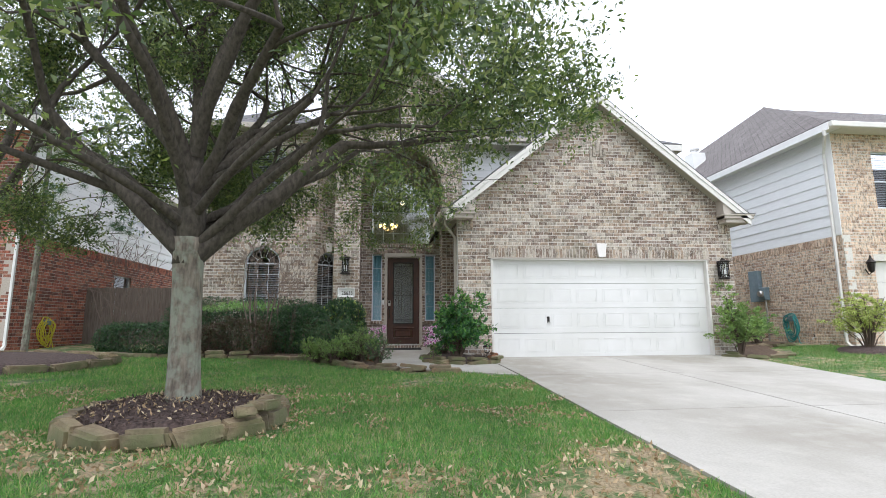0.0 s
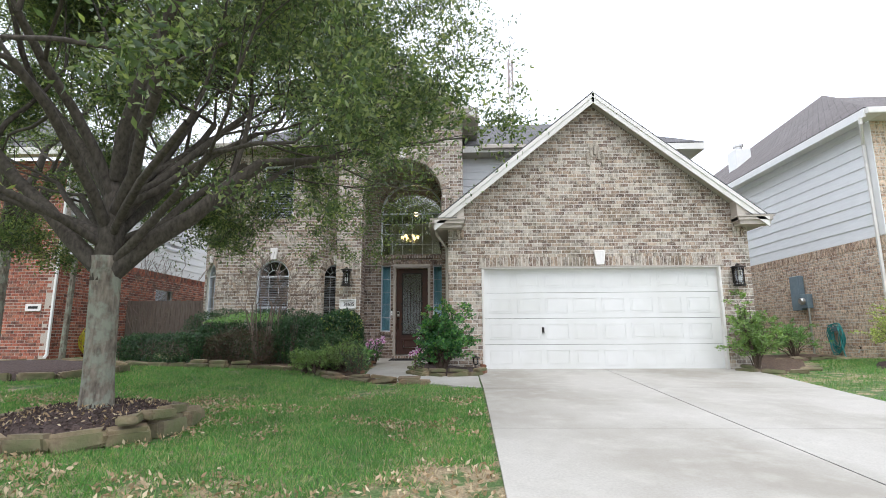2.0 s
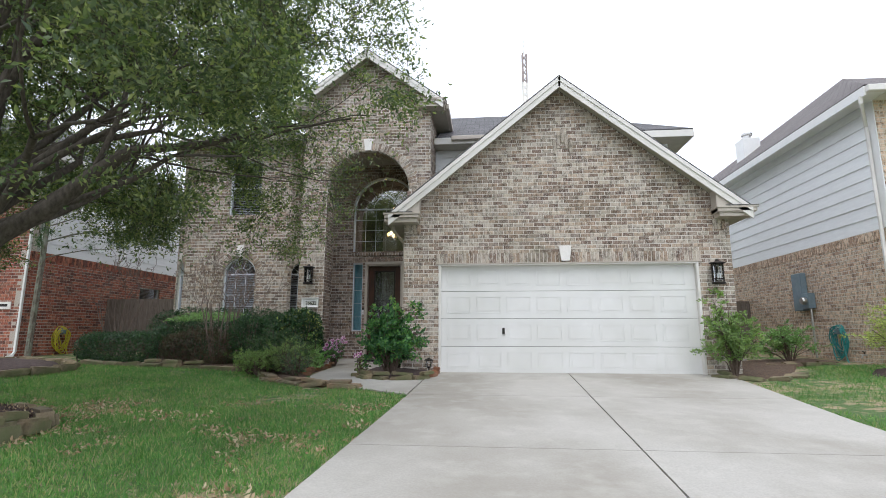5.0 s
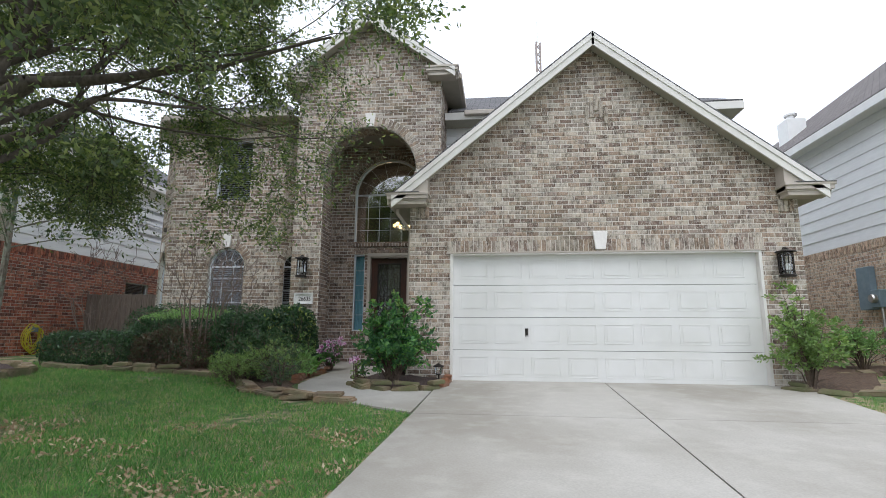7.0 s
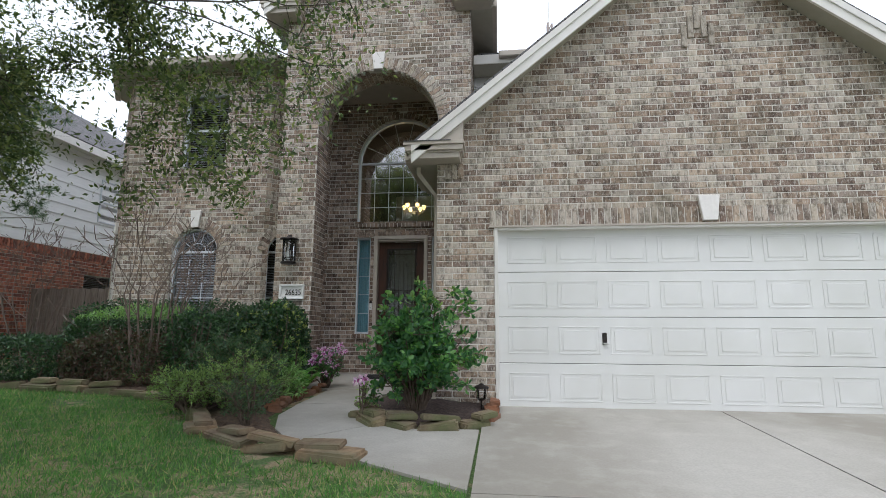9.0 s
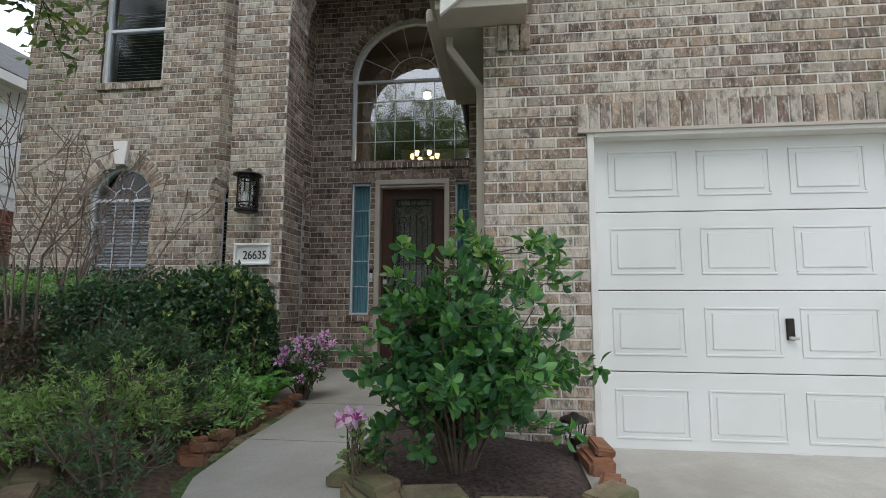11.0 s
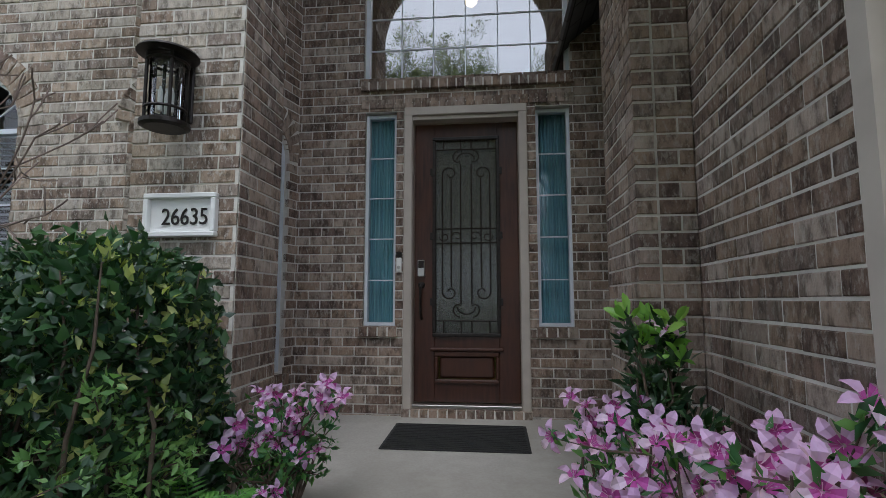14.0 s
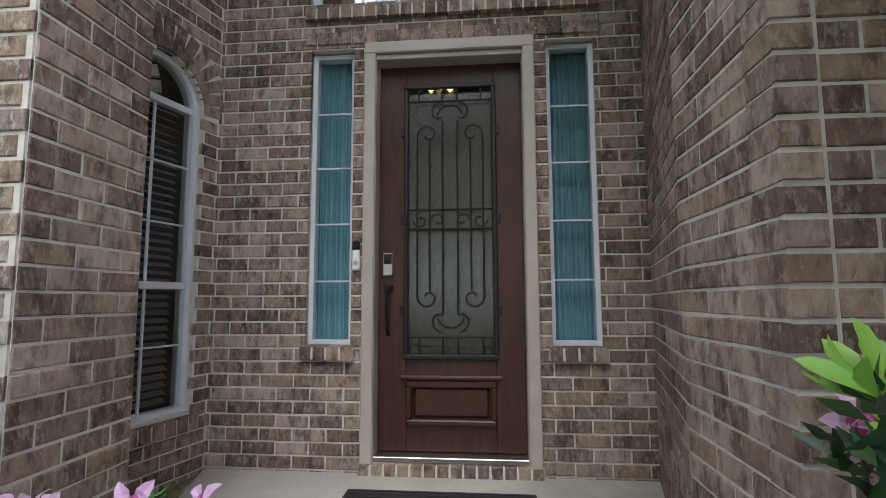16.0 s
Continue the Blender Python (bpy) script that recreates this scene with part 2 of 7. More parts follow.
def glass_mat(name, gloss, tint=(0.93, 0.96, 0.97), ripple=0.0):
    """A pane: thin clear glass with its share of mirror reflection."""
    m, n, l, b = mat(name)
    n.remove(b)
    tr, gl, mx = n.new("ShaderNodeBsdfTransparent"), n.new("ShaderNodeBsdfGlossy"), n.new("ShaderNodeMixShader")
    tr.inputs[0].default_value = (*tint, 1)
    gl.inputs["Roughness"].default_value = 0.015
    fr = n.new("ShaderNodeFresnel")
    fr.inputs[0].default_value = 1.5
    k = n.new("ShaderNodeMath")
    k.operation, k.use_clamp = "ADD", True
    k.inputs[1].default_value = gloss
    l.new(fr.outputs[0], k.inputs[0])
    l.new(k.outputs[0], mx.inputs[0])
    l.new(tr.outputs[0], mx.inputs[1])
    l.new(gl.outputs[0], mx.inputs[2])
    l.new(mx.outputs[0], n["Material Output"].inputs[0])
    if ripple:
        f = noise_tex(n, l, 16, 3, (6, 6, 0.5))
        kb = n.new("ShaderNodeBump")
        kb.inputs["Strength"].default_value, kb.inputs["Distance"].default_value = ripple, 0.01
        l.new(f, kb.inputs["Height"])
        l.new(kb.outputs[0], gl.inputs["Normal"])
        gl.inputs["Roughness"].default_value = 0.18
    return m


def glow(name, color, strength):
    m, n, l, b = mat(name)
    b.inputs["Emission Color"].default_value = (*color, 1)
    b.inputs["Emission Strength"].default_value = strength
    return m


def stone_mat(name, a, b_, moss):
    m, n, l, b = mat(name, 0.95)
    f = noise_tex(n, l, 9, 7, rough=0.65)
    g = noise_tex(n, l, 2.6, 4)
    rnd = n.new("ShaderNodeObjectInfo").outputs["Random"]
    col = ramp(n, l, f, [(0.3, a), (0.7, b_)])
    col = mixc(n, l, 0.6, col, ramp(n, l, rnd, [(0, (0.6, 0.6, 0.6)), (1, (1.35, 1.25, 1.1))]), "MULTIPLY")
    col = mixc(n, l, ramp(n, l, g, [(0.42, (0, 0, 0)), (0.62, (0.8,) * 3)]), col, moss)
    l.new(col, b.inputs["Base Color"])
    bump(n, l, b, f, 0.8, 0.03)
    return m


M_CONC = concrete()
M_BARK = bark()
M_LAWN = lawn_mat()
M_GRASS = leaf_mat("grass blade", [(0.055, 0.16, 0.035), (0.085, 0.23, 0.05), (0.12, 0.29, 0.075), (0.17, 0.31, 0.10), (0.42, 0.37, 0.22)], 0.6, 0.3, 0.5)
M_STRAW = leaf_mat("dead leaf", [(0.46, 0.34, 0.22), (0.30, 0.20, 0.12), (0.60, 0.50, 0.36)], 0.8, 0.1, 0.3)
M_OAK = leaf_mat("oak leaf", [(0.05, 0.08, 0.045), (0.085, 0.125, 0.06), (0.14, 0.185, 0.085), (0.27, 0.30, 0.14)], 0.42, 0.40, 0.5)
M_HEDGE = leaf_mat("hedge leaf", [(0.015, 0.045, 0.02), (0.03, 0.085, 0.032), (0.07, 0.15, 0.055), (0.04, 0.08, 0.04), (0.02, 0.055, 0.03)], 0.28, 0.18, 0.5)
M_HEDGE2 = leaf_mat("bright hedge leaf", [(0.14, 0.29, 0.10), (0.22, 0.40, 0.14), (0.30, 0.48, 0.18), (0.10, 0.21, 0.08)], 0.35, 0.25, 0.5)
M_BURG = leaf_mat("burgundy leaf", [(0.08, 0.045, 0.04), (0.11, 0.06, 0.045), (0.06, 0.075, 0.04), (0.09, 0.10, 0.055)], 0.5, 0.2, 0.5)
M_BUSH = leaf_mat("glossy bush leaf", [(0.035, 0.105, 0.05), (0.058, 0.16, 0.07), (0.09, 0.225, 0.085), (0.17, 0.34, 0.10)], 0.33, 0.38, 0.4)
M_LIGHTLEAF = leaf_mat("light green leaf", [(0.12, 0.20, 0.08), (0.20, 0.31, 0.11), (0.28, 0.40, 0.14), (0.16, 0.23, 0.11)], 0.5, 0.3, 0.5)
M_YELLOWLEAF = leaf_mat("yellow green leaf", [(0.30, 0.36, 0.12), (0.45, 0.50, 0.17), (0.55, 0.57, 0.24), (0.22, 0.29, 0.10)], 0.5, 0.3, 0.4)
M_FRESH = leaf_mat("fresh azalea leaf", [(0.17, 0.38, 0.08), (0.26, 0.50, 0.10), (0.36, 0.58, 0.14)], 0.4, 0.35, 0.3)
M_FERN = leaf_mat("fern leaf", [(0.06, 0.19, 0.04), (0.13, 0.34, 0.07), (0.21, 0.44, 0.09)], 0.5, 0.3, 0.3)
M_SAGE = leaf_mat("dusty shrub leaf", [(0.03, 0.075, 0.04), (0.055, 0.12, 0.06), (0.09, 0.16, 0.08), (0.12, 0.15, 0.08)], 0.55, 0.25, 0.5)
M_NEEDLE = leaf_mat("pine needle", [(0.035, 0.09, 0.03), (0.06, 0.14, 0.05)], 0.5, 0.25, 0.4)
M_PETAL = leaf_mat("azalea petal", [(0.56, 0.31, 0.64), (0.67, 0.44, 0.75), (0.78, 0.60, 0.84)], 0.5, 0.35, 0.2)
M_PETALC = leaf_mat("azalea throat", [(0.46, 0.07, 0.36), (0.54, 0.12, 0.44)], 0.5, 0.3, 0.1)
M_STONE = stone_mat("mossy sandstone", (0.14, 0.11, 0.075), (0.33, 0.27, 0.18), (0.105, 0.125, 0.052))
M_STONE3 = stone_mat("rust stone", (0.17, 0.075, 0.04), (0.36, 0.17, 0.10), (0.20, 0.12, 0.08))
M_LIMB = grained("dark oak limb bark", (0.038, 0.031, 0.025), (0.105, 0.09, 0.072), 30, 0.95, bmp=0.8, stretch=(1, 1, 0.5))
M_STONE2 = stone_mat("ochre flagstone", (0.13, 0.09, 0.06), (0.33, 0.24, 0.155), (0.16, 0.15, 0.09))
M_ROOF = shingles("grey shingles", (0.10, 0.098, 0.10), (0.15, 0.145, 0.15))
M_ROOFB = shingles("brown grey shingles", (0.13, 0.115, 0.11), (0.19, 0.17, 0.165))
M_GLASS = glass_mat("window glass", 0.02)
M_GLASSR = glass_mat("reflective transom glass", 0.42, (0.75, 0.78, 0.85))
M_RAIN = glass_mat("rain glass", 0.10, (0.45, 0.50, 0.50), 0.6)
M_CLEAR = glass_mat("lantern glass", 0.03)
M_BULB = glow("warm bulb", (1.0, 0.62, 0.18), 6.0)
M_BULBC = glow("ceiling lamp glow", (1.0, 0.75, 0.4), 5.0)


# ---- mesh helpers ----
def raw(name, verts, faces, mats, smooth=False):
    me = bpy.data.meshes.new(name)
    me.from_pydata(verts, [], faces)
    for m in mats if isinstance(mats, (list, tuple)) else [mats]:
        me.materials.append(m)
    if smooth:
        me.shade_smooth()
    me.update()
    return me


def obj(name, me, parent=None, label="", category="", group="", kind=""):
    ob = new(name, me)
    ob.parent = parent
    return tagged(ob, label, category, group, kind)


def part(name, bm, material, parent, label=""):
    me = bpy.data.meshes.new(name)
    bm.to_mesh(me)
    bm.free()
    me.materials.append(material)
    return obj(name, me, parent, label)


def box(bm, x0, x1, y0, y1, z0, z1, bev=0.0):
    r = bmesh.ops.create_cube(bm, size=1, matrix=Matrix.Translation(((x0 + x1) / 2, (y0 + y1) / 2, (z0 + z1) / 2)) @ Matrix.Diagonal((x1 - x0, y1 - y0, z1 - z0, 1)))
    if bev:
        es = list({e for v in r["verts"] for e in v.link_edges})
        bmesh.ops.bevel(bm, geom=es, offset=bev, segments=1, affect="EDGES")
    return bm


def boxed(name, material, parent, dims, bev=0.004, label=""):
    return part(name, box(bmesh.new(), *dims, bev), material, parent, label)


def empty(name, m, label, category, group="", kind=""):
    e = new(name)
    e.empty_display_size = 0.2
    e.matrix_world = m
    return tagged(e, label, category, group, kind)


def tube(bm, pts, radii, seg=8, close=True):
    """A round tube through the points."""
    rings = []
    pts = [Vector(p) for p in pts]
    if not hasattr(radii, "__len__"):
        radii = [radii] * len(pts)
    side = None
    for i, p in enumerate(pts):
        d = (pts[min(i + 1, len(pts) - 1)] - pts[max(i - 1, 0)]).normalized()
        if side is None:
            side = d.orthogonal().normalized()
        side = (side - d * side.dot(d))
        side = side.normalized() if side.length > 1e-6 else d.orthogonal().normalized()
        up = d.cross(side)
        rings.append([bm.verts.new(p + radii[i] * (math.cos(a) * side + math.sin(a) * up)) for a in (2 * math.pi * k / seg for k in range(seg))])
    for a, b in zip(rings, rings[1:]):
        for k in range(seg):
            bm.faces.new((a[k], a[(k + 1) % seg], b[(k + 1) % seg], b[k]))
    if close:
        bm.faces.new(rings[0][::-1])
        bm.faces.new(rings[-1])
    return bm


def lathe(bm, profile, seg=20, c=(0, 0)):
    rings = [[bm.verts.new((c[0] + r * math.cos(2 * math.pi * k / seg), c[1] + r * math.sin(2 * math.pi * k / seg), z)) for k in range(seg)] for r, z in profile]
    for a, b in zip(rings, rings[1:]):
        for k in range(seg):
            bm.faces.new((a[k], a[(k + 1) % seg], b[(k + 1) % seg], b[k]))
    bm.faces.new(rings[0][::-1])
    bm.faces.new(rings[-1])
    return bm


def prism(bm, poly, z0, z1):
    """poly: (x, y) counter-clockwise; z0, z1: numbers or functions of x, y."""
    f0 = z0 if callable(z0) else (lambda x, y: z0)
    f1 = z1 if callable(z1) else (lambda x, y: z1)
    a = [bm.verts.new((x, y, f0(x, y))) for x, y in poly]
    b = [bm.verts.new((x, y, f1(x, y))) for x, y in poly]
    n = len(poly)
    for k in range(n):
        bm.faces.new((a[k], a[(k + 1) % n], b[(k + 1) % n], b[k]))
    bm.faces.new(a[::-1])
    bm.faces.new(b)
    return bm


def slab(name, pts, thick, material, parent=None, uvdir=None, label="", kind=""):
    """A flat sheet of thickness through coplanar points, with its UV in metres along its slope."""
    p = [Vector(q) for q in pts]
    nrm = (p[1] - p[0]).cross(p[2] - p[0]).normalized()
    if nrm.z < 0:
        p.reverse()
        nrm = -nrm
    bm = bmesh.new()
    top = [bm.verts.new(q) for q in p]
    bot = [bm.verts.new(q - nrm * thick) for q in p]
    n = len(p)
    bm.faces.new(top)
    bm.faces.new(bot[::-1])
    for k in range(n):
        bm.faces.new((top[(k + 1) % n], top[k], bot[k], bot[(k + 1) % n]))
    u = Vector((0, 0, 1)).cross(nrm)
    u = u.normalized() if u.length > 0.01 else Vector((1, 0, 0))
    v = nrm.cross(u)
    uv = bm.loops.layers.uv.new()
    for f in bm.faces:
        for lp in f.loops:
            lp[uv].uv = (lp.vert.co.dot(u), lp.vert.co.dot(v))
    ob = part(name, bm, material, parent, label)
    return tagged(ob, kind=kind)


def ground_z(x, y):
    """The lie of the land: it climbs gently to the houses and swells at both sides."""
    t = max(0.0, min(1.0, (abs(x - 3) - 4) / (7.5 if x < 3 else 4.0)))
    rise = 0.13 * t * t * (3 - 2 * t) * max(0.0, min(1.0, (y - 4) / 6))
    return 0.03 * (max(-9.0, min(y, 16.0)) - 1) + rise


# ---- bricks ----
def brick_mesh(name, material, L=0.19, H=0.066, D=0.03, c=0.004):
    """One brick: its face chamfered; local x along it, y inwards, z up from its lower left."""
    v = []
    for y, k in ((D, 0), (c, 0), (0, c)):
        v += [(k, y, k), (L - k, y, k), (L - k, y, H - k), (k, y, H - k)]
    f = []
    for r in (0, 4):
        f += [(r + k, r + 4 + k, r + 4 + (k + 1) % 4, r + (k + 1) % 4) for k in range(4)]
    f = [q[::-1] for q in f] + [(8, 9, 10, 11)]
    return raw(name, v, f, material)


BL, BH, BD = 0.19, 0.066, 0.03
BRICK = brick_mesh("brick", M_BRICK)
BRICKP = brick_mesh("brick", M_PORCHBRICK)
BV = np.array([tuple(v.co) for v in BRICK.vertices])
BF = np.array([tuple(p.vertices) for p in BRICK.polygons])
PITCH, COURSE = 0.2, 0.076


def joined_bricks(name, rows, material, parent):
    """Bricks too many to be picked apart, in one mesh: rows of 3 x 4 matrices."""
    if not rows:
        return None
    n = len(rows)
    M = np.array(rows)
    V = np.einsum("nij,vj->nvi", M[:, :, :3], BV) + M[:, None, :, 3]
    F = (BF[None] + (np.arange(n) * len(BV))[:, None, None]).reshape(-1, 4)
    me = bpy.data.meshes.new(name)
    me.from_pydata(V.reshape(-1, 3).tolist(), [], F.tolist())
    me.materials.append(material)
    return obj(name, me, parent, kind="stuff")


def spans(z, L, holes, outer, ring):
    """What is left of the wall at height z, as intervals."""
    out = [outer(z)] if outer else [(0.0, L)]
    for kind, a, b, lo, hi, w in holes:
        w = w if ring else 0.0
        if kind == "rect":
            h = (a, b) if lo <= z <= hi + w else None
        else:
            c, r = (a + b) / 2, (b - a) / 2
            if z < lo or z > hi + r + w:
                h = None
            elif z <= hi:
                h = (a, b)
            else:
                k = math.sqrt(max(0, (r + w) ** 2 - (z - hi) ** 2))
                h = (c - k, c + k)
        if h:
            out = [s for p, q in out for s in ((p, min(q, h[0])), (max(p, h[1]), q)) if s[1] - s[0] > 0.012]
    return [s for s in out if s[1] - s[0] > 0.012]


def brick_wall(name, P, ang, L, z0, z1, label, holes=(), outer=None, near=None, thick=0.22, bricks=(None, None), mortar=None, shift=0, quoins=(True, True)):
    """A brick wall that starts at P, runs along ang degrees with its face to the right of that way. near(u, z): whether a brick is one of
    those to be picked apart. holes: (kind, from, to, low, high or spring, depth of the ring of bricks over it)."""
    one, many = bricks
    many = many or M_BRICKS
    wall = new(name)
    wall.matrix_world = pose(P[0], P[1], 0, 0, 0, ang)
    bm = bmesh.new()
    step, z, run = COURSE / 2, z0, None
    blocks = []
    while z < z1 - 1e-6:
        s = spans(z + step / 2, L, holes, outer, False)
        zz = min(z + step, z1)
        if run and run[1] == s:
            run[2] = zz
        else:
            if run:
                blocks.append(run)
            run = [z, s, zz]
        z = zz
    blocks.append(run)
    for lo, s, hi in blocks:
        for a, b in s:
            box(bm, a, b, 0.005, thick, lo, hi)
    me = bpy.data.meshes.new(name)
    bm.to_mesh(me)
    bm.free()
    me.materials.append(mortar or M_MORTAR)
    tagged(obj("mortar_backing", me, wall), kind="stuff")
    joined, k = [], 0
    zc, row = z0 + 0.005, shift
    count = 0
    while zc + BH < z1 + 0.03:
        hh = min(BH, z1 - zc)
        if hh < 0.02:
            break
        for a, b in spans(zc + BH / 2, L, holes, outer, True):
            u = math.floor(a / PITCH) * PITCH - (PITCH / 2 if row % 2 else 0)
            while u < b - 0.012:
                p, q = max(a, u), min(b, u + BL)
                if q - p > 0.012:
                    jy = random.uniform(-0.0025, 0.002)
                    M = Matrix.Translation((p, jy, zc + random.uniform(-0.001, 0.001))) @ Matrix.Diagonal(((q - p) / BL, 1, hh / BH, 1))
                    if one and count < 300 and near(p, zc):
                        ob = obj("brick", one, wall)
                        ob.matrix_local = M
                        count += 1
                    else:
                        joined.append([list(M[i]) for i in range(3)])
                u += PITCH
        zc += COURSE
        row += 1
    joined_bricks("bricks", joined, many, wall)
    return tagged(wall, label, kind="structure")


def ring_bricks(wall, c, zs, r, w, one=None, flat=None, many=None, proud=-0.004):
    """The ring of standing bricks over an arch, or (flat) a row of them from flat[0] to flat[1] at height zs."""
    rows = []
    if flat:
        n = round((flat[1] - flat[0]) / 0.076)
        step = (flat[1] - flat[0]) / n
        for k in range(n):
            rows.append(Matrix.Translation((flat[0] + k * step + 0.004 + BH, proud + random.uniform(-0.002, 0.002), zs + 0.004)) @ Matrix.Rotation(radians(-90), 4, "Y") @ Matrix.Diagonal(((w - 0.008) / BL, 1, (step - 0.01) / BH, 1)))
    else:
        n = round(math.pi * (r + w / 2) / 0.078)
        for k in range(n):
            a = math.pi * (k + 0.5) / n
            h = math.pi * (r + w / 2) / n - 0.009
            rows.append(Matrix.Translation((c, proud, zs)) @ Matrix.Rotation(-a, 4, "Y") @ Matrix.Translation((r + 0.004, 0, -h / 2)) @ Matrix.Diagonal(((w - 0.008) / BL, 1, h / BH, 1)))
    if one:
        for M in rows:
            obj("brick", one, wall).matrix_local = M
    else:
        joined_bricks("arch_bricks", [[list(M[i]) for i in range(3)] for M in rows], many or M_BRICKS, wall)


def keystone(wall, c, z0, z1, w0, w1, d=0.05):
    bm = bmesh.new()
    v = [bm.verts.new((c + s * w, y, z)) for y in (-d, 0.05) for s, w, z in ((-1, w0 / 2, z0), (1, w0 / 2, z0), (1, w1 / 2, z1), (-1, w1 / 2, z1))]
    for f in ((0, 1, 2, 3), (7, 6, 5, 4), (4, 5, 1, 0), (5, 6, 2, 1), (6, 7, 3, 2), (7, 4, 0, 3)):
        bm.faces.new([v[k] for k in f])
    bmesh.ops.bevel(bm, geom=bm.edges[:], offset=0.006, segments=1, affect="EDGES")
    part("keystone", bm, M_KEY, wall, "white cast stone keystone")


def rowlock(wall, a, b, z, w=0.085, out=0.035, one=None):
    """A sill of bricks laid on edge that stands proud of the wall."""
    n = max(2, round((b - a) / 0.076))
    s = (b - a) / n
    rows = [Matrix.Translation((a + k * s + s - 0.004, -out, z - w)) @ Matrix.Rotation(radians(-90), 4, "Y") @ Matrix.Diagonal((w / BL, (out + 0.1) / BD, (s - 0.008) / BH, 1)) for k in range(n)]
    bm = box(bmesh.new(), a + 0.004, b - 0.004, -out + 0.008, 0.05, z - w + 0.006, z - 0.006)
    part("sill_mortar", bm, M_MORTAR, wall)
    for M in rows:
        obj("sill_brick", one or BRICK, wall).matrix_local = M


# ---- windows ----
def arch_outline(a, b, lo, hi, arched, n=14):
    pts = [(a, lo), (b, lo)]
    if not arched:
        return pts + [(b, hi), (a, hi)]
    c, r = (a + b) / 2, (b - a) / 2
    return pts + [(c + r * math.cos(math.pi * k / n), hi + r * math.sin(math.pi * k / n)) for k in range(n + 1)]


def outline_frame(a, b, lo, hi, arched, w, y0, y1):
    o = arch_outline(a, b, lo, hi, arched)
    i = arch_outline(a + w, b - w, lo + w, hi - (0 if arched else w), arched)
    bm = bmesh.new()
    vo = [[bm.verts.new((x, y, z)) for x, z in o] for y in (y0, y1)]
    vi = [[bm.verts.new((x, y, z)) for x, z in i] for y in (y0, y1)]
    n = len(o)
    for k in range(n):
        j = (k + 1) % n
        bm.faces.new((vo[0][k], vo[0][j], vi[0][j], vi[0][k]))
        bm.faces.new((vi[1][k], vi[1][j], vo[1][j], vo[1][k]))
        bm.faces.new((vo[1][k], vo[1][j], vo[0][j], vo[0][k]))
        bm.faces.new((vi[0][k], vi[0][j], vi[1][j], vi[1][k]))
    return bm


def window(name, wall, a, b, lo, hi, label, arched=False, cols=3, rows=4, rail=None, y=0.07, glass=None, cover="blinds", fan=True, w=0.035, frame_mat=None):
    """A window in its wall's own frame. hi is the spring of its arch, where it has one."""
    fm = frame_mat or M_VINYL
    g = glass or M_GLASS
    win = obj(name, None, wall, label, kind="structure")
    part("window_frame", outline_frame(a, b, lo, hi, arched, w, y, y + 0.07), fm, win)
    top = hi if arched else hi - w
    bars = bmesh.new()
    for k in range(1, cols):
        x = a + w + (b - a - 2 * w) * k / cols
        box(bars, x - 0.005, x + 0.005, y + 0.026, y + 0.040, lo + w, top)
    for k in range(1, rows):
        z = lo + w + (top - lo - w) * k / rows
        box(bars, a + w, b - w, y + 0.025, y + 0.041, z - 0.005, z + 0.005)
    if arched:
        box(bars, a + w, b - w, y + 0.005, y + 0.06, hi - 0.018, hi + 0.018)
        c, r = (a + b) / 2, (b - a) / 2 - w
        if fan:
            for k in range(1, 5 if cols < 5 else 7):
                q = math.pi * k / (5 if cols < 5 else 7)
                tube(bars, [(c + 0.42 * r * math.cos(q), y + 0.033, hi + 0.42 * r * math.sin(q)), (c + r * math.cos(q), y + 0.033, hi + r * math.sin(q))], 0.006, 4)
            tube(bars, [(c + 0.42 * r * math.cos(math.pi * k / 12), y + 0.033, hi + 0.42 * r * math.sin(math.pi * k / 12)) for k in range(13)], 0.007, 4)
    part("muntins", bars, fm, win)
    if rail:
        boxed("meeting_rail", fm, win, (a + w, b - w, y + 0.002, y + 0.062, rail - 0.02, rail + 0.02))
    bm = bmesh.new()
    o = arch_outline(a + w * 0.8, b - w * 0.8, lo + w * 0.8, hi - (0 if arched else w * 0.8), arched)
    bm.faces.new([bm.verts.new((x, y + 0.033, z)) for x, z in o])
    pane = part("pane", bm, g, win)
    pane.visible_shadow = False
    if cover == "blinds":
        bm = bmesh.new()
        z = lo + w + 0.02
        while z < hi:
            v = [bm.verts.new(p) for p in ((a + w, y + 0.10, z), (b - w, y + 0.10, z), (b - w, y + 0.135, z + 0.022), (a + w, y + 0.135, z + 0.022))]
            bm.faces.new(v)
            z += 0.045
        bl = part("blinds", bm, M_BLIND, win, "closed grey horizontal blinds")
        s = bl.modifiers.new("thick", "SOLIDIFY")
        s.thickness = 0.003
    elif cover == "curtain":
        bm = bmesh.new()
        n = 36
        cs = [(a + 0.01 + (b - a - 0.02) * k / n, y + 0.10 + 0.012 * math.sin(k * 1.9) + 0.005 * math.sin(k * 0.7)) for k in range(n + 1)]
        lowv = [bm.verts.new((px, py, lo)) for px, py in cs]
        upv = [bm.verts.new((px, py, hi)) for px, py in cs]
        for k in range(n):
            bm.faces.new((lowv[k], lowv[k + 1], upv[k + 1], upv[k]))
        part("curtain", bm, M_TEAL, win, "drawn teal curtain in folds")
    return win


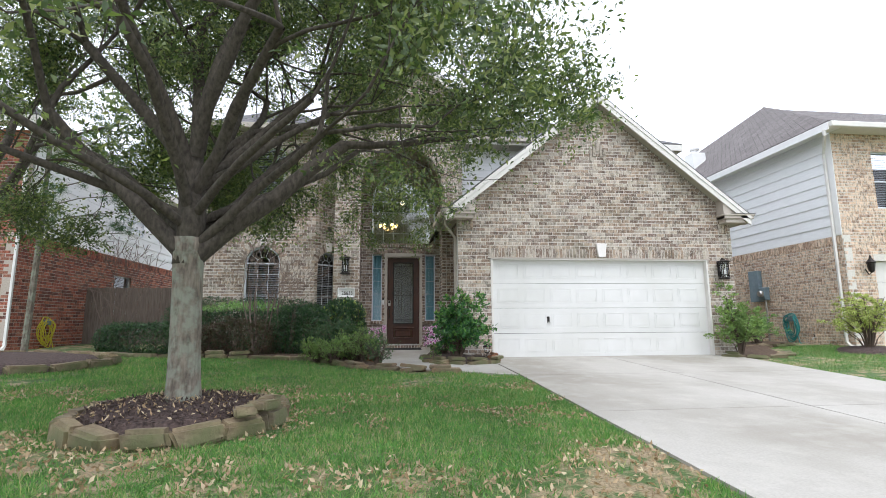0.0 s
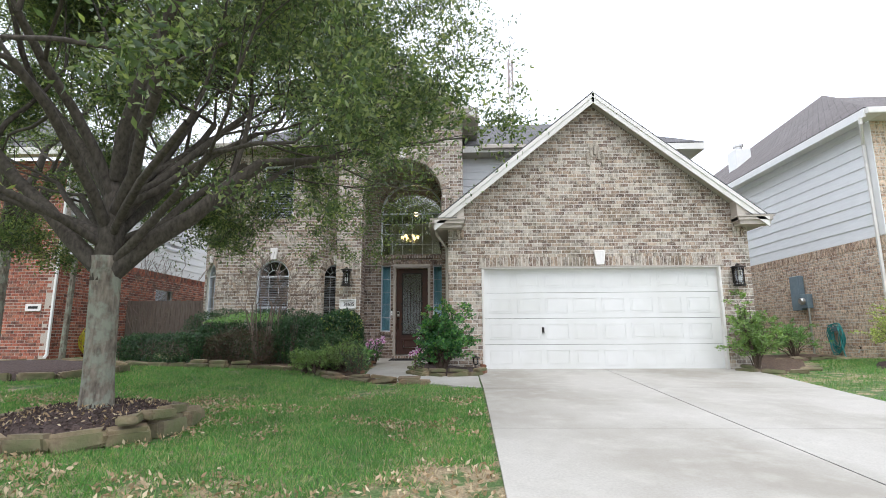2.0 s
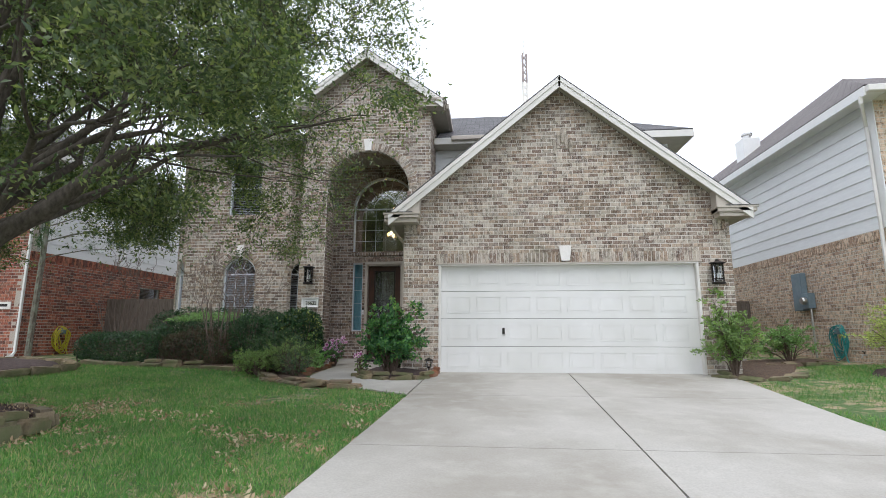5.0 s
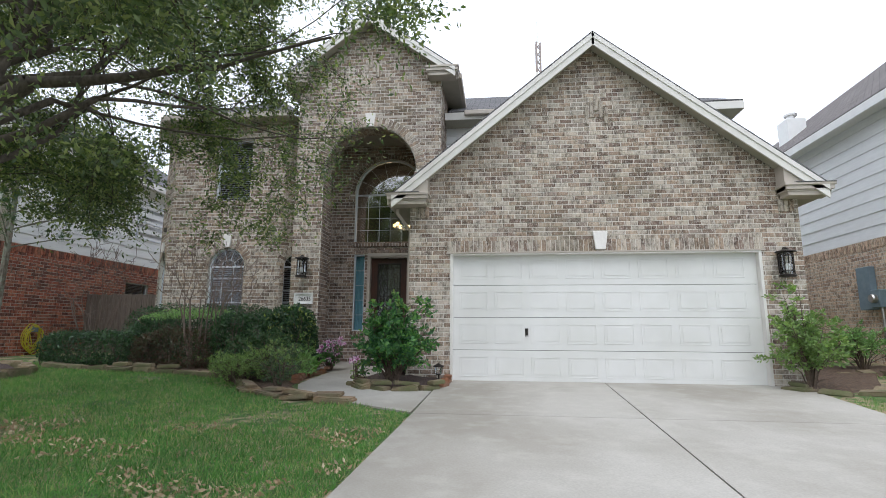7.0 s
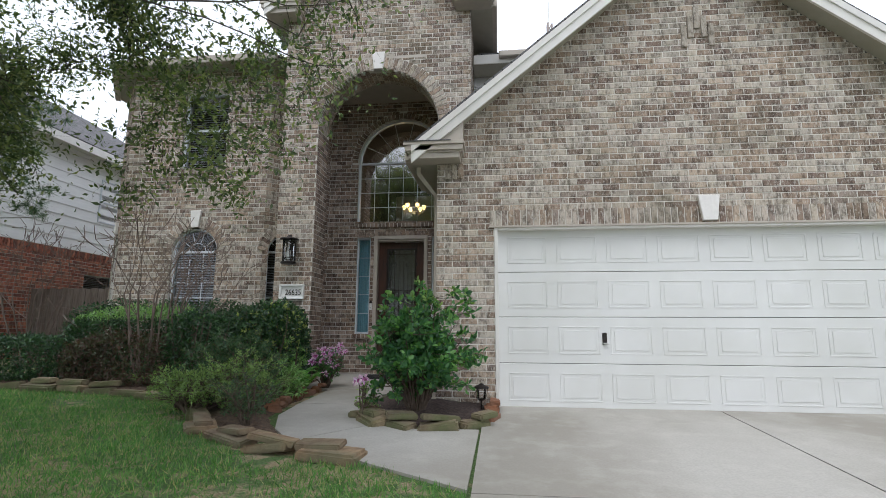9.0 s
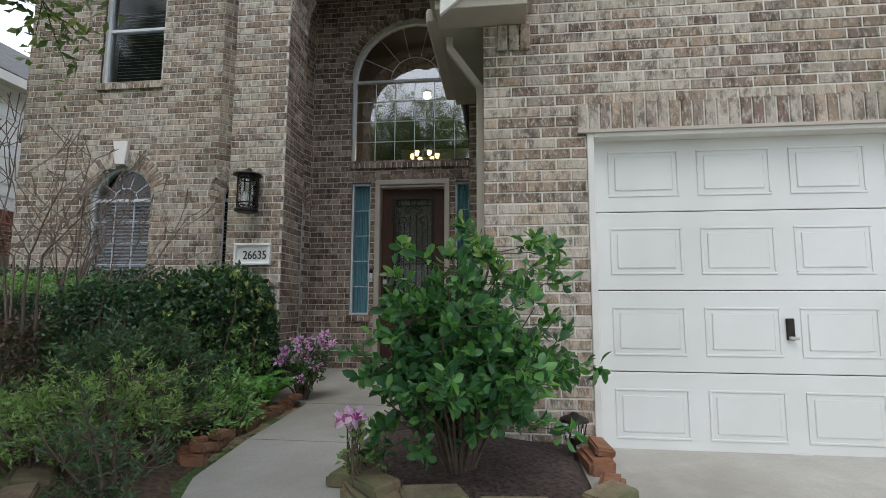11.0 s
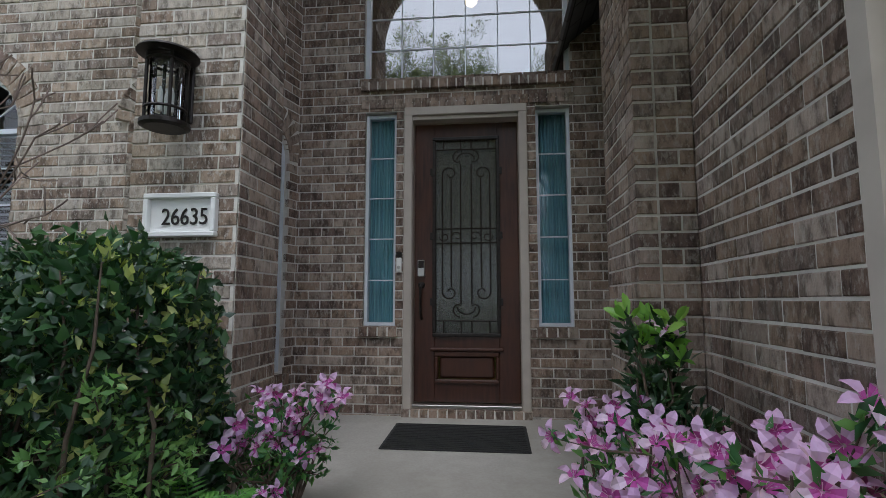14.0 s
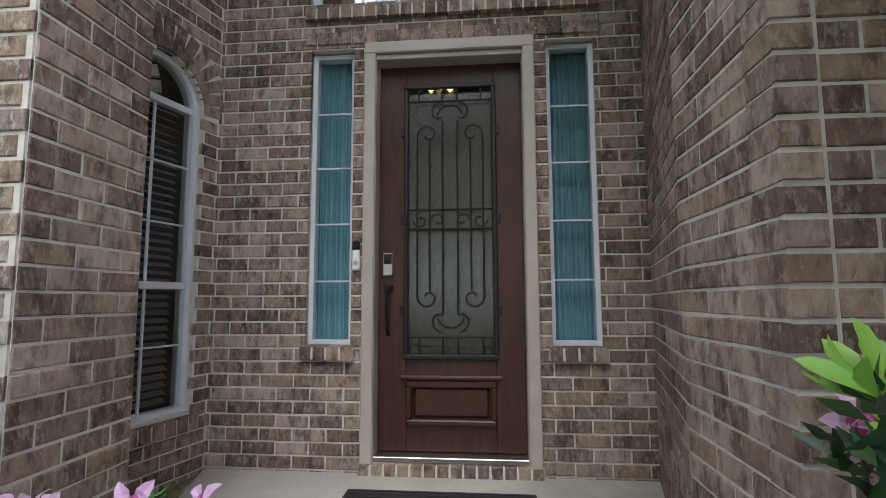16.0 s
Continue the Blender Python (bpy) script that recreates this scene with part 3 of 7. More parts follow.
# ---- leaves ----
def leaf_cloud(name, pts, size, material, parent, rng, shape="fold", spread=0.35, up=0.4, out=None, kind="stuff"):
    """Leaves at the points, in one mesh. Each is a pointed blade folded on its midrib."""
    n = len(pts)
    pts = np.asarray(pts, float)
    d = rng.normal(size=(n, 3))
    d[:, 2] += up
    if out is not None:
        d += out
    d /= np.linalg.norm(d, axis=1)[:, None]
    s = np.cross(d, rng.normal(size=(n, 3)))
    s /= np.linalg.norm(s, axis=1)[:, None]
    nn = np.cross(s, d)
    ln = size * rng.uniform(0.65, 1.25, n)[:, None]
    w = ln * spread
    if shape == "fold":
        V = np.stack([pts, pts + d * ln * 0.45 + s * w * 0.5 + nn * w * 0.22, pts + d * ln - nn * w * 0.2, pts + d * ln * 0.45 - s * w * 0.5 + nn * w * 0.22, pts + d * ln * 0.5], 1)
        F = np.array([[0, 1, 4], [1, 2, 4], [2, 3, 4], [3, 0, 4]])
    elif shape == "broad":
        st = ((0.15, 0.10), (0.40, 0.32), (0.66, 0.47), (0.87, 0.34))
        droop = lambda t: -nn * w * (0.55 * t * t)
        left = [pts + d * ln * t + s * w * k + nn * w * 0.20 * (k / 0.47) + droop(t) for t, k in st]
        right = [pts + d * ln * t - s * w * k + nn * w * 0.20 * (k / 0.47) + droop(t) for t, k in st]
        mids = [pts + d * ln * t + droop(t) for t, k in st]
        V = np.stack([pts, *left, pts + d * ln + droop(1.0), *right, *mids], 1)
        F = [[0, 1, 10], [0, 10, 6]]
        for a in range(3):
            F += [[1 + a, 2 + a, 11 + a], [1 + a, 11 + a, 10 + a], [6 + a, 10 + a, 11 + a], [6 + a, 11 + a, 7 + a]]
        F = np.array(F + [[4, 5, 13], [13, 5, 9]])
    else:
        V = np.stack([pts - s * w * 0.5, pts + s * w * 0.5, pts + d * ln], 1)
        F = np.array([[0, 1, 2]])
    k = V.shape[1]
    faces = (F[None] + (np.arange(n) * k)[:, None, None]).reshape(-1, 3)
    me = bpy.data.meshes.new(name)
    me.vertices.add(n * k)
    me.vertices.foreach_set("co", V.reshape(-1))
    me.loops.add(faces.size)
    me.loops.foreach_set("vertex_index", faces.reshape(-1).astype(np.int32))
    me.polygons.add(len(faces))
    me.polygons.foreach_set("loop_start", np.arange(0, faces.size, 3, dtype=np.int32))
    me.update(calc_edges=True)
    me.materials.append(material)
    me.validate()
    if shape == "broad":
        me.shade_smooth()
    return obj(name, me, parent, kind=kind)


def hedge(name, x0, x1, y0, y1, top, material, label, n, size=0.035, seed=1, rag=0.05, category="hedge", fresh=0, top_mat=None):
    """A clipped hedge: stems, and leaves thick over its rounded sides and top."""
    rng = np.random.default_rng(seed)
    cx, cy = (x0 + x1) / 2, (y0 + y1) / 2
    g = ground_z(cx, cy)
    h = empty(name, pose(cx, cy, g), label, category)
    hx, hy, hz = (x1 - x0) / 2, (y1 - y0) / 2, top - g
    q = rng.uniform(-1, 1, (n * 3, 3))
    p = 3.0
    r = (np.abs(q) ** p).sum(1) ** (1 / p)
    u = q / r[:, None]
    depth = 1 - np.abs(rng.normal(0, 0.09, len(u)))
    u = u * depth[:, None]
    pts = np.stack([u[:, 0] * hx, u[:, 1] * hy, hz * 0.5 + u[:, 2] * hz * 0.5], 1)
    lump = 0.5 * np.sin(pts[:, 0] * 7 + seed) * np.cos(pts[:, 1] * 6 + pts[:, 2] * 5) + 0.5 * np.sin(pts[:, 0] * 2.3 + pts[:, 2] * 3 + seed)
    pts += u * (rag * lump[:, None] + rng.normal(0, rag * 0.35, (len(u), 1)))
    pts = pts[pts[:, 2] > 0.04][:n]
    uu = u[: len(pts)] * 0.8
    # Leaves above about 0.84 of the height take top_mat.
    upper = pts[:, 2] > hz * 0.84 + rng.normal(0, 0.025, len(pts)) if top_mat else np.zeros(len(pts), bool)
    leaf_cloud("foliage", pts[~upper], size, material, h, rng, spread=0.55, out=uu[~upper])
    if top_mat:
        leaf_cloud("new_growth", pts[upper], size * 0.9, top_mat, h, rng, spread=0.5, up=0.8, out=uu[upper])
    if fresh:
        sel = rng.permutation(np.where(pts[:, 2] > hz * 0.3)[0])[:fresh]
        leaf_cloud("new_growth", np.repeat(pts[sel], 4, 0) + rng.normal(0, 0.012, (len(sel) * 4, 3)), size * 0.85, M_YELLOWLEAF, h, rng, spread=0.45, up=1.0, out=np.repeat(u[sel], 4, 0))
    bm = bmesh.new()
    for k in range(int(8 + (x1 - x0) * 9)):
        a, b = rng.uniform(-hx, hx) * 0.9, rng.uniform(-hy, hy) * 0.8
        pp = [(a, b, -0.02)]
        for j in range(4):
            a, b = a + rng.normal(0, 0.05), b + rng.normal(0, 0.05)
            a, b = max(-hx * 0.9, min(hx * 0.9, a)), max(-hy * 0.85, min(hy * 0.85, b))
            pp.append((a, b, hz * 0.9 * (j + 1) / 4))
        tube(bm, pp, [0.012, 0.010, 0.008, 0.006, 0.003], 5)
    tagged(part("branchwork", bm, M_PLANTSTEM, h), kind="stuff")
    return h


def branches(rng, base, dirv, length, radius, depth, out, tips, bend=0.22, split=(2, 3), shrink=0.72, up=0.05, within=None):
    """Grows one limb and its forks; out takes (points, radii), tips the places where leaves grow."""
    pts, rad = [Vector(base)], [radius]
    d = Vector(dirv).normalized()
    steps = 4
    for k in range(steps):
        d = (d + Vector(rng.normal(0, bend * 0.5, 3)) + Vector((0, 0, up))).normalized()
        pts.append(pts[-1] + d * length / steps)
        rad.append(radius * (1 - 0.38 * (k + 1) / steps))
        if depth <= 1:
            tips.append((pts[-1].copy(), d.copy()))
    drawn = within is None or within(pts[-1])
    if drawn:
        out.append((pts, rad))
    else:
        within = lambda p: False
    if depth <= 0:
        return
    for k in range(int(rng.integers(split[0], split[1] + 1))):
        nd = (d + Vector(rng.normal(0, 0.55, 3)) * (1 if depth > 1 else 1.3)).normalized()
        st = pts[-1] if k < 2 else pts[-2]
        branches(rng, st, nd, length * shrink * rng.uniform(0.8, 1.15), rad[-1] * (0.72 if k == 0 else 0.56), depth - 1, out, tips, bend, split, shrink, up, within)


def bush(name, x, y, rx, ry, h, material, label, leaves, size, seed, low=0.12, shape="broad", spread=0.45, stems=10, keep=None, category="bush", petals=0, stem_mat=None, base=None, wild=0.0, tops=None):
    """A loose shrub: stems that fork from its foot, leaves in whorls along the outer twigs."""
    rng = np.random.default_rng(seed)
    g = ground_z(x, y) if base is None else base
    b = empty(name, pose(x, y, g), label, category)
    bm = bmesh.new()
    ends = []
    for k in range(stems):
        a = rng.uniform(0, 2 * math.pi)
        t = rng.uniform(0.1, 1.0) ** 0.6
        z = h * (rng.uniform(0.45, 1.0) * math.sqrt(max(0.05, 1 - 0.55 * t * t)))
        if wild and k % 4 == 0:
            z *= 1 + wild * (0.4 + 0.6 * abs(math.sin(k * 1.7)))
            t *= 1 + 0.6 * wild
        tip = Vector((rx * t * math.cos(a) * 0.85, ry * t * math.sin(a) * 0.85, z * 0.93))
        if keep and not keep(x + tip.x, y + tip.y, z + g):
            tip.x, tip.y = tip.x * 0.3, tip.y * 0.3
        mid = Vector((tip.x * 0.35 + rng.normal(0, 0.03), tip.y * 0.35 + rng.normal(0, 0.03), tip.z * 0.5))
        tube(bm, [(tip.x * 0.06, tip.y * 0.06, -0.03), mid, tip], [0.011 + 0.006 * h, 0.008, 0.003], 5)
        for j in range(7):
            f = rng.uniform(0.25, 1)
            o = mid.lerp(tip, f)
            e = o + Vector((rng.normal(0, 0.14) * rx / 0.5, rng.normal(0, 0.14) * ry / 0.5, rng.uniform(-0.08, 0.16)))
            e.z = max(low, e.z)
            if keep and not keep(x + e.x, y + e.y, e.z + g):
                continue
            tube(bm, [o, o.lerp(e, 0.5) + Vector((0, 0, -0.01)), e], [0.004, 0.003, 0.0018], 4)
            ends += [(o, e)] * 1
    tagged(part("branchwork", bm, stem_mat or M_PLANTSTEM, b), kind="stuff")
    o = np.array([p[0][:] for p in ends])
    e = np.array([p[1][:] for p in ends])
    idx = rng.integers(0, len(ends), leaves)
    t = rng.uniform(0.2, 1.05, leaves) ** 0.45
    pts = o[idx] * (1 - t[:, None]) + e[idx] * t[:, None] + rng.normal(0, 0.012, (leaves, 3))
    dr = e[idx] - o[idx]
    dr /= np.linalg.norm(dr, axis=1)[:, None] + 1e-6
    ok = pts[:, 2] > low * 0.6
    if keep:
        ok &= np.array([keep(x + p[0], y + p[1], p[2] + g) for p in pts])
    leaf_cloud("foliage", pts[ok], size, material, b, rng, shape, spread, 0.35, dr[ok] * 0.9)
    if tops:
        tmat, tsize, tcount = tops
        high = e[np.argsort(-(e[:, 2] + rng.uniform(0, 0.12, len(e))))[:tcount]]
        if keep:
            high = np.array([q for q in high if keep(x + q[0], y + q[1], q[2] + g)])
        ring = rng.normal(size=(len(high) * 9, 3))
        ring[:, 2] = np.abs(ring[:, 2]) * 0.6
        leaf_cloud("new_growth", np.repeat(high, 9, 0), tsize, tmat, b, rng, "broad", 0.34, 0.5, ring * 1.5)
    if petals:
        crests = e[np.argsort(-(e[:, 2] + 0.4 * rng.uniform(0, 1, len(e)) - 0.6 * e[:, 1]))[: petals]]
        for q in crests:
            for _ in range(int(rng.integers(1, 3))):
                blossom(b, Vector(q) + Vector((rng.normal(0, 0.022), rng.normal(0, 0.022), rng.uniform(0.0, 0.035))), rng)
    return b


BLOSSOM = []


def blossom_mesh():
    """Five wavy petals round a darker throat, and its stamens."""
    bm = bmesh.new()
    for k in range(5):
        a = 2 * math.pi * k / 5
        rows = []
        for r, w, z in ((0.004, 0.004, 0.0), (0.018, 0.0095, 0.012), (0.034, 0.0145, 0.017), (0.048, 0.010, 0.010), (0.058, 0.0012, 0.002)):
            rows.append([bm.verts.new((r * math.cos(a) - s * w * math.sin(a), r * math.sin(a) + s * w * math.cos(a), z + (0.004 if s == 0 else 0) * -1)) for s in (-1, 0, 1)])
        for i, (p, q) in enumerate(zip(rows, rows[1:])):
            for j in (0, 1):
                f = bm.faces.new((p[j], p[j + 1], q[j + 1], q[j]))
                f.material_index = 1 if (i == 0 or (i == 1 and k == 0)) else 0
    for k in range(4):
        a = 2 * math.pi * k / 4
        tube(bm, [(0, 0, 0), (0.012 * math.cos(a), 0.012 * math.sin(a), 0.03)], 0.0008, 3)
    me = bpy.data.meshes.new("blossom")
    bm.to_mesh(me)
    bm.free()
    me.materials.append(M_PETAL)
    me.materials.append(M_PETALC)
    return me


def blossom(parent, at, rng):
    if not BLOSSOM:
        BLOSSOM.append(blossom_mesh())
    ob = obj("blossom", BLOSSOM[0], parent)
    s = rng.uniform(0.85, 1.15)
    ob.matrix_local = Matrix.Translation(at) @ Euler((radians(rng.uniform(20, 95)), radians(rng.uniform(-25, 25)), radians(rng.uniform(-60, 60)))).to_matrix().to_4x4() @ Matrix.Diagonal((s, s, s, 1))


def stone(name, x, y, z, lx, ly, lz, rot, material, rng, group, label, tilt=4, category="stone"):
    """A rough flat-bedded stone with worn edges."""
    bm = bmesh.new()
    bmesh.ops.create_cube(bm, size=1, matrix=Matrix.Diagonal((lx, ly, lz, 1)))
    bmesh.ops.bevel(bm, geom=bm.edges[:], offset=min(lx, ly, lz) * 0.2, segments=2, affect="EDGES")
    o = Vector(rng.uniform(0, 50, 3))
    for v in bm.verts:
        n = noise.noise_vector(v.co * 5 + o)
        v.co += Vector((n.x * lx * 0.14, n.y * ly * 0.16, n.z * lz * 0.18))
        v.co += noise.noise_vector(v.co * 18 + o) * 0.008
    ob = part(name, bm, material, None)
    ob.matrix_world = pose(x, y, z, rng.normal(0, tilt), rng.normal(0, tilt), rot)
    return tagged(ob, label, category, group)


# ---- ground ----
def sheet(name, x0, x1, y0, y1, nx, ny, material, lift=0.0, kind="structure", label=""):
    xs, ys = np.linspace(x0, x1, nx), np.linspace(y0, y1, ny)
    v = [(x, y, ground_z(x, y) + lift) for y in ys for x in xs]
    f = [(j * nx + i, j * nx + i + 1, (j + 1) * nx + i + 1, (j + 1) * nx + i) for j in range(ny - 1) for i in range(nx - 1)]
    return obj(name, raw(name, v, f, material, True), None, label, kind=kind)


def far_ground():
    v, f = [], []
    xs = [-400, -120, -50, -20, -13, -11, -9, -7, -5, -3, -1, 1, 3, 5, 7, 9, 11, 13, 20, 50, 120, 400]
    ys = [-400, -120, -60, -30, -16, -12, -8.2, -8, -6, -4, -2, 0, 2, 4, 6, 8, 10, 12, 14, 16, 24, 60, 150, 400]
    for y in ys:
        for x in xs:
            v.append((x, y, ground_z(x, y)))
    n = len(xs)
    for j in range(len(ys) - 1):
        for i in range(n - 1):
            f.append((j * n + i, j * n + i + 1, (j + 1) * n + i + 1, (j + 1) * n + i))
    obj("ground", raw("ground", v, f, M_LAWN, True), None, "green lawn with straw patches around the houses", kind="structure")


far_ground()
DRIVE_L = lambda y: 1.88 + 0.02 * y if y < 7.6 else 2.03
DRIVE_R = lambda y: 6.66 if y < 5.4 else 6.66 + 0.16 * (y - 5.4)
drive = new("driveway")
tagged(drive, "pale broom-finished concrete driveway with dark stains and cut joints", kind="structure")
JY = [-8.0, -3.4, -0.6, 2.15, 4.90, 7.65, 10.56]
for a, b in zip(JY, JY[1:]):
    for l0, l1 in ((lambda y: DRIVE_L(y), lambda y: 4.09 + 0.051 * y - 0.008), (lambda y: 4.09 + 0.051 * y + 0.008, lambda y: DRIVE_R(y))):
        ye, ym = b - 0.012, (a + b) / 2
        poly = [(l0(a), a), (l1(a), a), (l1(ym), ym), (l1(ye), ye), (l0(ye), ye), (l0(ym), ym)]
        part("concrete_slab", prism(bmesh.new(), poly, lambda x, y: ground_z(3, y) - 0.12, lambda x, y: ground_z(3, y) + 0.022), M_CONC, drive)
walk_way = new("front_walk")
tagged(walk_way, "pale concrete front walk that curves to the porch", kind="structure")
FLOOR = lambda x, y: 0.03 * (y - 1) + 0.02
for poly in ([(2.00, 7.70), (2.01, 9.32), (1.35, 9.28), (0.98, 9.42), (0.45, 8.72), (1.28, 8.16)],
             [(0.44, 8.73), (0.97, 9.43), (0.72, 9.85), (0.62, 10.46), (-0.18, 10.46), (-0.12, 9.75), (0.12, 9.15)],
             [(-0.18, 10.475), (0.62, 10.475), (0.70, 11.2), (0.80, 11.57), (-0.20, 11.57)],
             [(-0.72, 11.585), (1.30, 11.585), (1.34, 12.4), (1.51, 13.59), (-1.04, 13.59), (-0.74, 12.4)]):
    part("concrete_slab", prism(bmesh.new(), poly, lambda x, y: FLOOR(x, y) - 0.15, FLOOR), M_CONC, walk_way)

# ---- the house: walls ----
TANB = (BRICK, M_BRICKS)
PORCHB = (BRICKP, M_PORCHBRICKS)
GL, GR, GY = 1.46, 7.74, 10.45
gable = lambda z: (max(0.0, (z - 3.48) / 0.81), 6.28 - max(0.0, (z - 3.48) / 0.81))
D0, D1, DZ = 0.70, 5.66, 2.42
w_gar = brick_wall("wall_garage_front", (GL, GY), 0, 6.28, 0.10, 6.02, "tan and brown brick gable wall over the garage door", [("rect", D0, D1, -1, DZ, 0.20)], gable, lambda u, z: u < 1.4 and z < 3.9, bricks=TANB)
ring_bricks(w_gar, 0, DZ, 0, 0.20, flat=(D0 - 0.06, D1 + 0.06), one=BRICK)
keystone(w_gar, (D0 + D1) / 2, 2.44, 2.74, 0.16, 0.24)
for u0, z0 in ((3.02, 4.62), (3.10, 4.74), (3.18, 4.86), (3.26, 4.74), (3.34, 4.62)):
    ring_bricks(w_gar, 0, z0, 0, 0.30, flat=(u0, u0 + 0.076), proud=-0.022)
for u in (0.10, 5.98):
    ring_bricks(w_gar, 0, 3.02, 0, 0.20, flat=(u, u + 0.24), proud=-0.02)
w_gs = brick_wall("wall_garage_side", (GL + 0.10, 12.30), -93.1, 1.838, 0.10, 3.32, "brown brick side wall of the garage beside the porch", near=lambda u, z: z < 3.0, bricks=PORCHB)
w_gs2 = brick_wall("wall_garage_east", (GR, 10.464), 90, 9.0, 0.10, 3.32, "tan brick side wall of the garage")
SL, SR = -0.74, 1.28
TH = [("arch", 0.61, 2.60, -1, 4.44, 0.21)]
tgable = lambda z: (max(0.0, (z - 6.72) / 0.73), 3.12 - max(0.0, (z - 6.72) / 0.73))
w_tow = brick_wall("wall_entry_tower", (-1.32, 12.0), 0, 3.12, 0.10, 7.82, "tan brick entry tower with a tall arched opening", TH, tgable, lambda u, z: z < 3.7, bricks=TANB, thick=0.10)
ring_bricks(w_tow, 1.605, 4.44, 0.995, 0.21, one=BRICK)
keystone(w_tow, 1.60, 5.42, 5.72, 0.15, 0.23)
for u0, z0 in ((1.37, 6.55), (1.45, 6.67), (1.53, 6.79), (1.61, 6.67), (1.69, 6.55)):
    ring_bricks(w_tow, 0, z0, 0, 0.30, flat=(u0, u0 + 0.076), proud=-0.022)
w_tl = brick_wall("wall_tower_west", (-1.32, 12.52), -90, 0.51, 0.1, 6.60, "tan brick side of the entry tower", thick=0.05)
w_tr = brick_wall("wall_tower_east", (1.80, 12.014), 90, 1.4, 3.2, 6.60, "tan brick side of the entry tower above the garage roof")
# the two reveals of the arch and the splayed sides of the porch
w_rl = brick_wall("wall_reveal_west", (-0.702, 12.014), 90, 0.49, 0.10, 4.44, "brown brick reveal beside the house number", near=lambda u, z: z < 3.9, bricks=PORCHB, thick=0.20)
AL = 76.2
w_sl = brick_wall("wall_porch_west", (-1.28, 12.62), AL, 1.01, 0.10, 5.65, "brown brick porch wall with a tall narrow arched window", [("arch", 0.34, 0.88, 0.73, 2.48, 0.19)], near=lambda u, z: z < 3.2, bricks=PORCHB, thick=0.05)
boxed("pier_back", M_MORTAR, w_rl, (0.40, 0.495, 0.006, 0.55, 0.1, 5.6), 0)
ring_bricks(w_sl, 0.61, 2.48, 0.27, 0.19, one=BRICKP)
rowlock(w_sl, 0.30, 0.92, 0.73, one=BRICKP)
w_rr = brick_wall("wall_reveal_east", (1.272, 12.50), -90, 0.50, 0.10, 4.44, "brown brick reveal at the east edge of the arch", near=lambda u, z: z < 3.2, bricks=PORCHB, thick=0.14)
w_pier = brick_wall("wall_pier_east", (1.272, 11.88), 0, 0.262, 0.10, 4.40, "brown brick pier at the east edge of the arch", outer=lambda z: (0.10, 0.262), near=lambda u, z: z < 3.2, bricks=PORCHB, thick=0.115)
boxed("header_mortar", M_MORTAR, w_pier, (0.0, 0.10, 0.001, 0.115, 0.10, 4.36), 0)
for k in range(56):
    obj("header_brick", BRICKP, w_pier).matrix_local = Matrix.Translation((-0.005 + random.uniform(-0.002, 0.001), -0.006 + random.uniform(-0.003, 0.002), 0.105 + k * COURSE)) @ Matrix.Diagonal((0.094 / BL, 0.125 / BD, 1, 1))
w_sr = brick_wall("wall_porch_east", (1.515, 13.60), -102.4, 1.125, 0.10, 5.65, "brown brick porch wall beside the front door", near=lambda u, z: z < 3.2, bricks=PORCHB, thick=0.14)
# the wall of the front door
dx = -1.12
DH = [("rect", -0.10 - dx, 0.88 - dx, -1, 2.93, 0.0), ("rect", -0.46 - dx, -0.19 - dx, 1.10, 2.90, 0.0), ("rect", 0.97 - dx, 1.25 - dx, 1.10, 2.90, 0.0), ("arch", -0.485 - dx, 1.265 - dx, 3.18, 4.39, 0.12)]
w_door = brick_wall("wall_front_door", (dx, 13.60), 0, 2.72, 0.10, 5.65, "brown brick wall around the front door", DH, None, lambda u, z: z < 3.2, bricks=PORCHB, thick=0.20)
ring_bricks(w_door, 0.39 - dx, 4.39, 0.875, 0.12, many=M_PORCHBRICKS)
rowlock(w_door, -0.50 - dx, 1.29 - dx, 3.175, 0.08, 0.04, one=BRICKP)
ring_bricks(w_door, 0, 2.935, 0, 0.085, flat=(-0.50 - dx, 1.29 - dx), one=BRICKP, proud=-0.014)
rowlock(w_door, -0.49 - dx, -0.165 - dx, 1.10, 0.08, 0.035, one=BRICKP)
rowlock(w_door, 0.945 - dx, 1.275 - dx, 1.10, 0.08, 0.035, one=BRICKP)
rowlock(w_door, -0.13 - dx, 0.91 - dx, 0.455, 0.07, 0.05, one=BRICKP)
slab("porch_ceiling", [(-1.32, 12.0, 5.66), (1.80, 12.0, 5.66), (1.80, 13.9, 5.66), (-1.32, 13.9, 5.66)], 0.05, M_TRIM, kind="structure", label="plain painted porch ceiling")
# the bay
w_bay = brick_wall("wall_bay_front", (-4.55, 12.62), 0, 2.70, 0.10, 5.92, "tan brick front of the two storey bay", [("arch", 1.02, 1.86, 1.40, 2.52, 0.20), ("rect", 1.04, 1.88, 4.02, 5.50, 0.0)], near=lambda u, z: 1.6 < z < 3.4, bricks=TANB)
ring_bricks(w_bay, 1.44, 2.52, 0.42, 0.20)
keystone(w_bay, 1.44, 2.95, 3.25, 0.13, 0.20)
rowlock(w_bay, 1.00, 1.92, 4.02)
w_bl = brick_wall("wall_bay_west", (-5.25, 13.32), -45, 0.98, 0.10, 5.92, "tan brick angled side of the bay", [("arch", 0.16, 0.82, 1.40, 2.58, 0.16)])
ring_bricks(w_bl, 0.49, 2.58, 0.33, 0.16)
keystone(w_bl, 0.49, 2.92, 3.15, 0.12, 0.18)
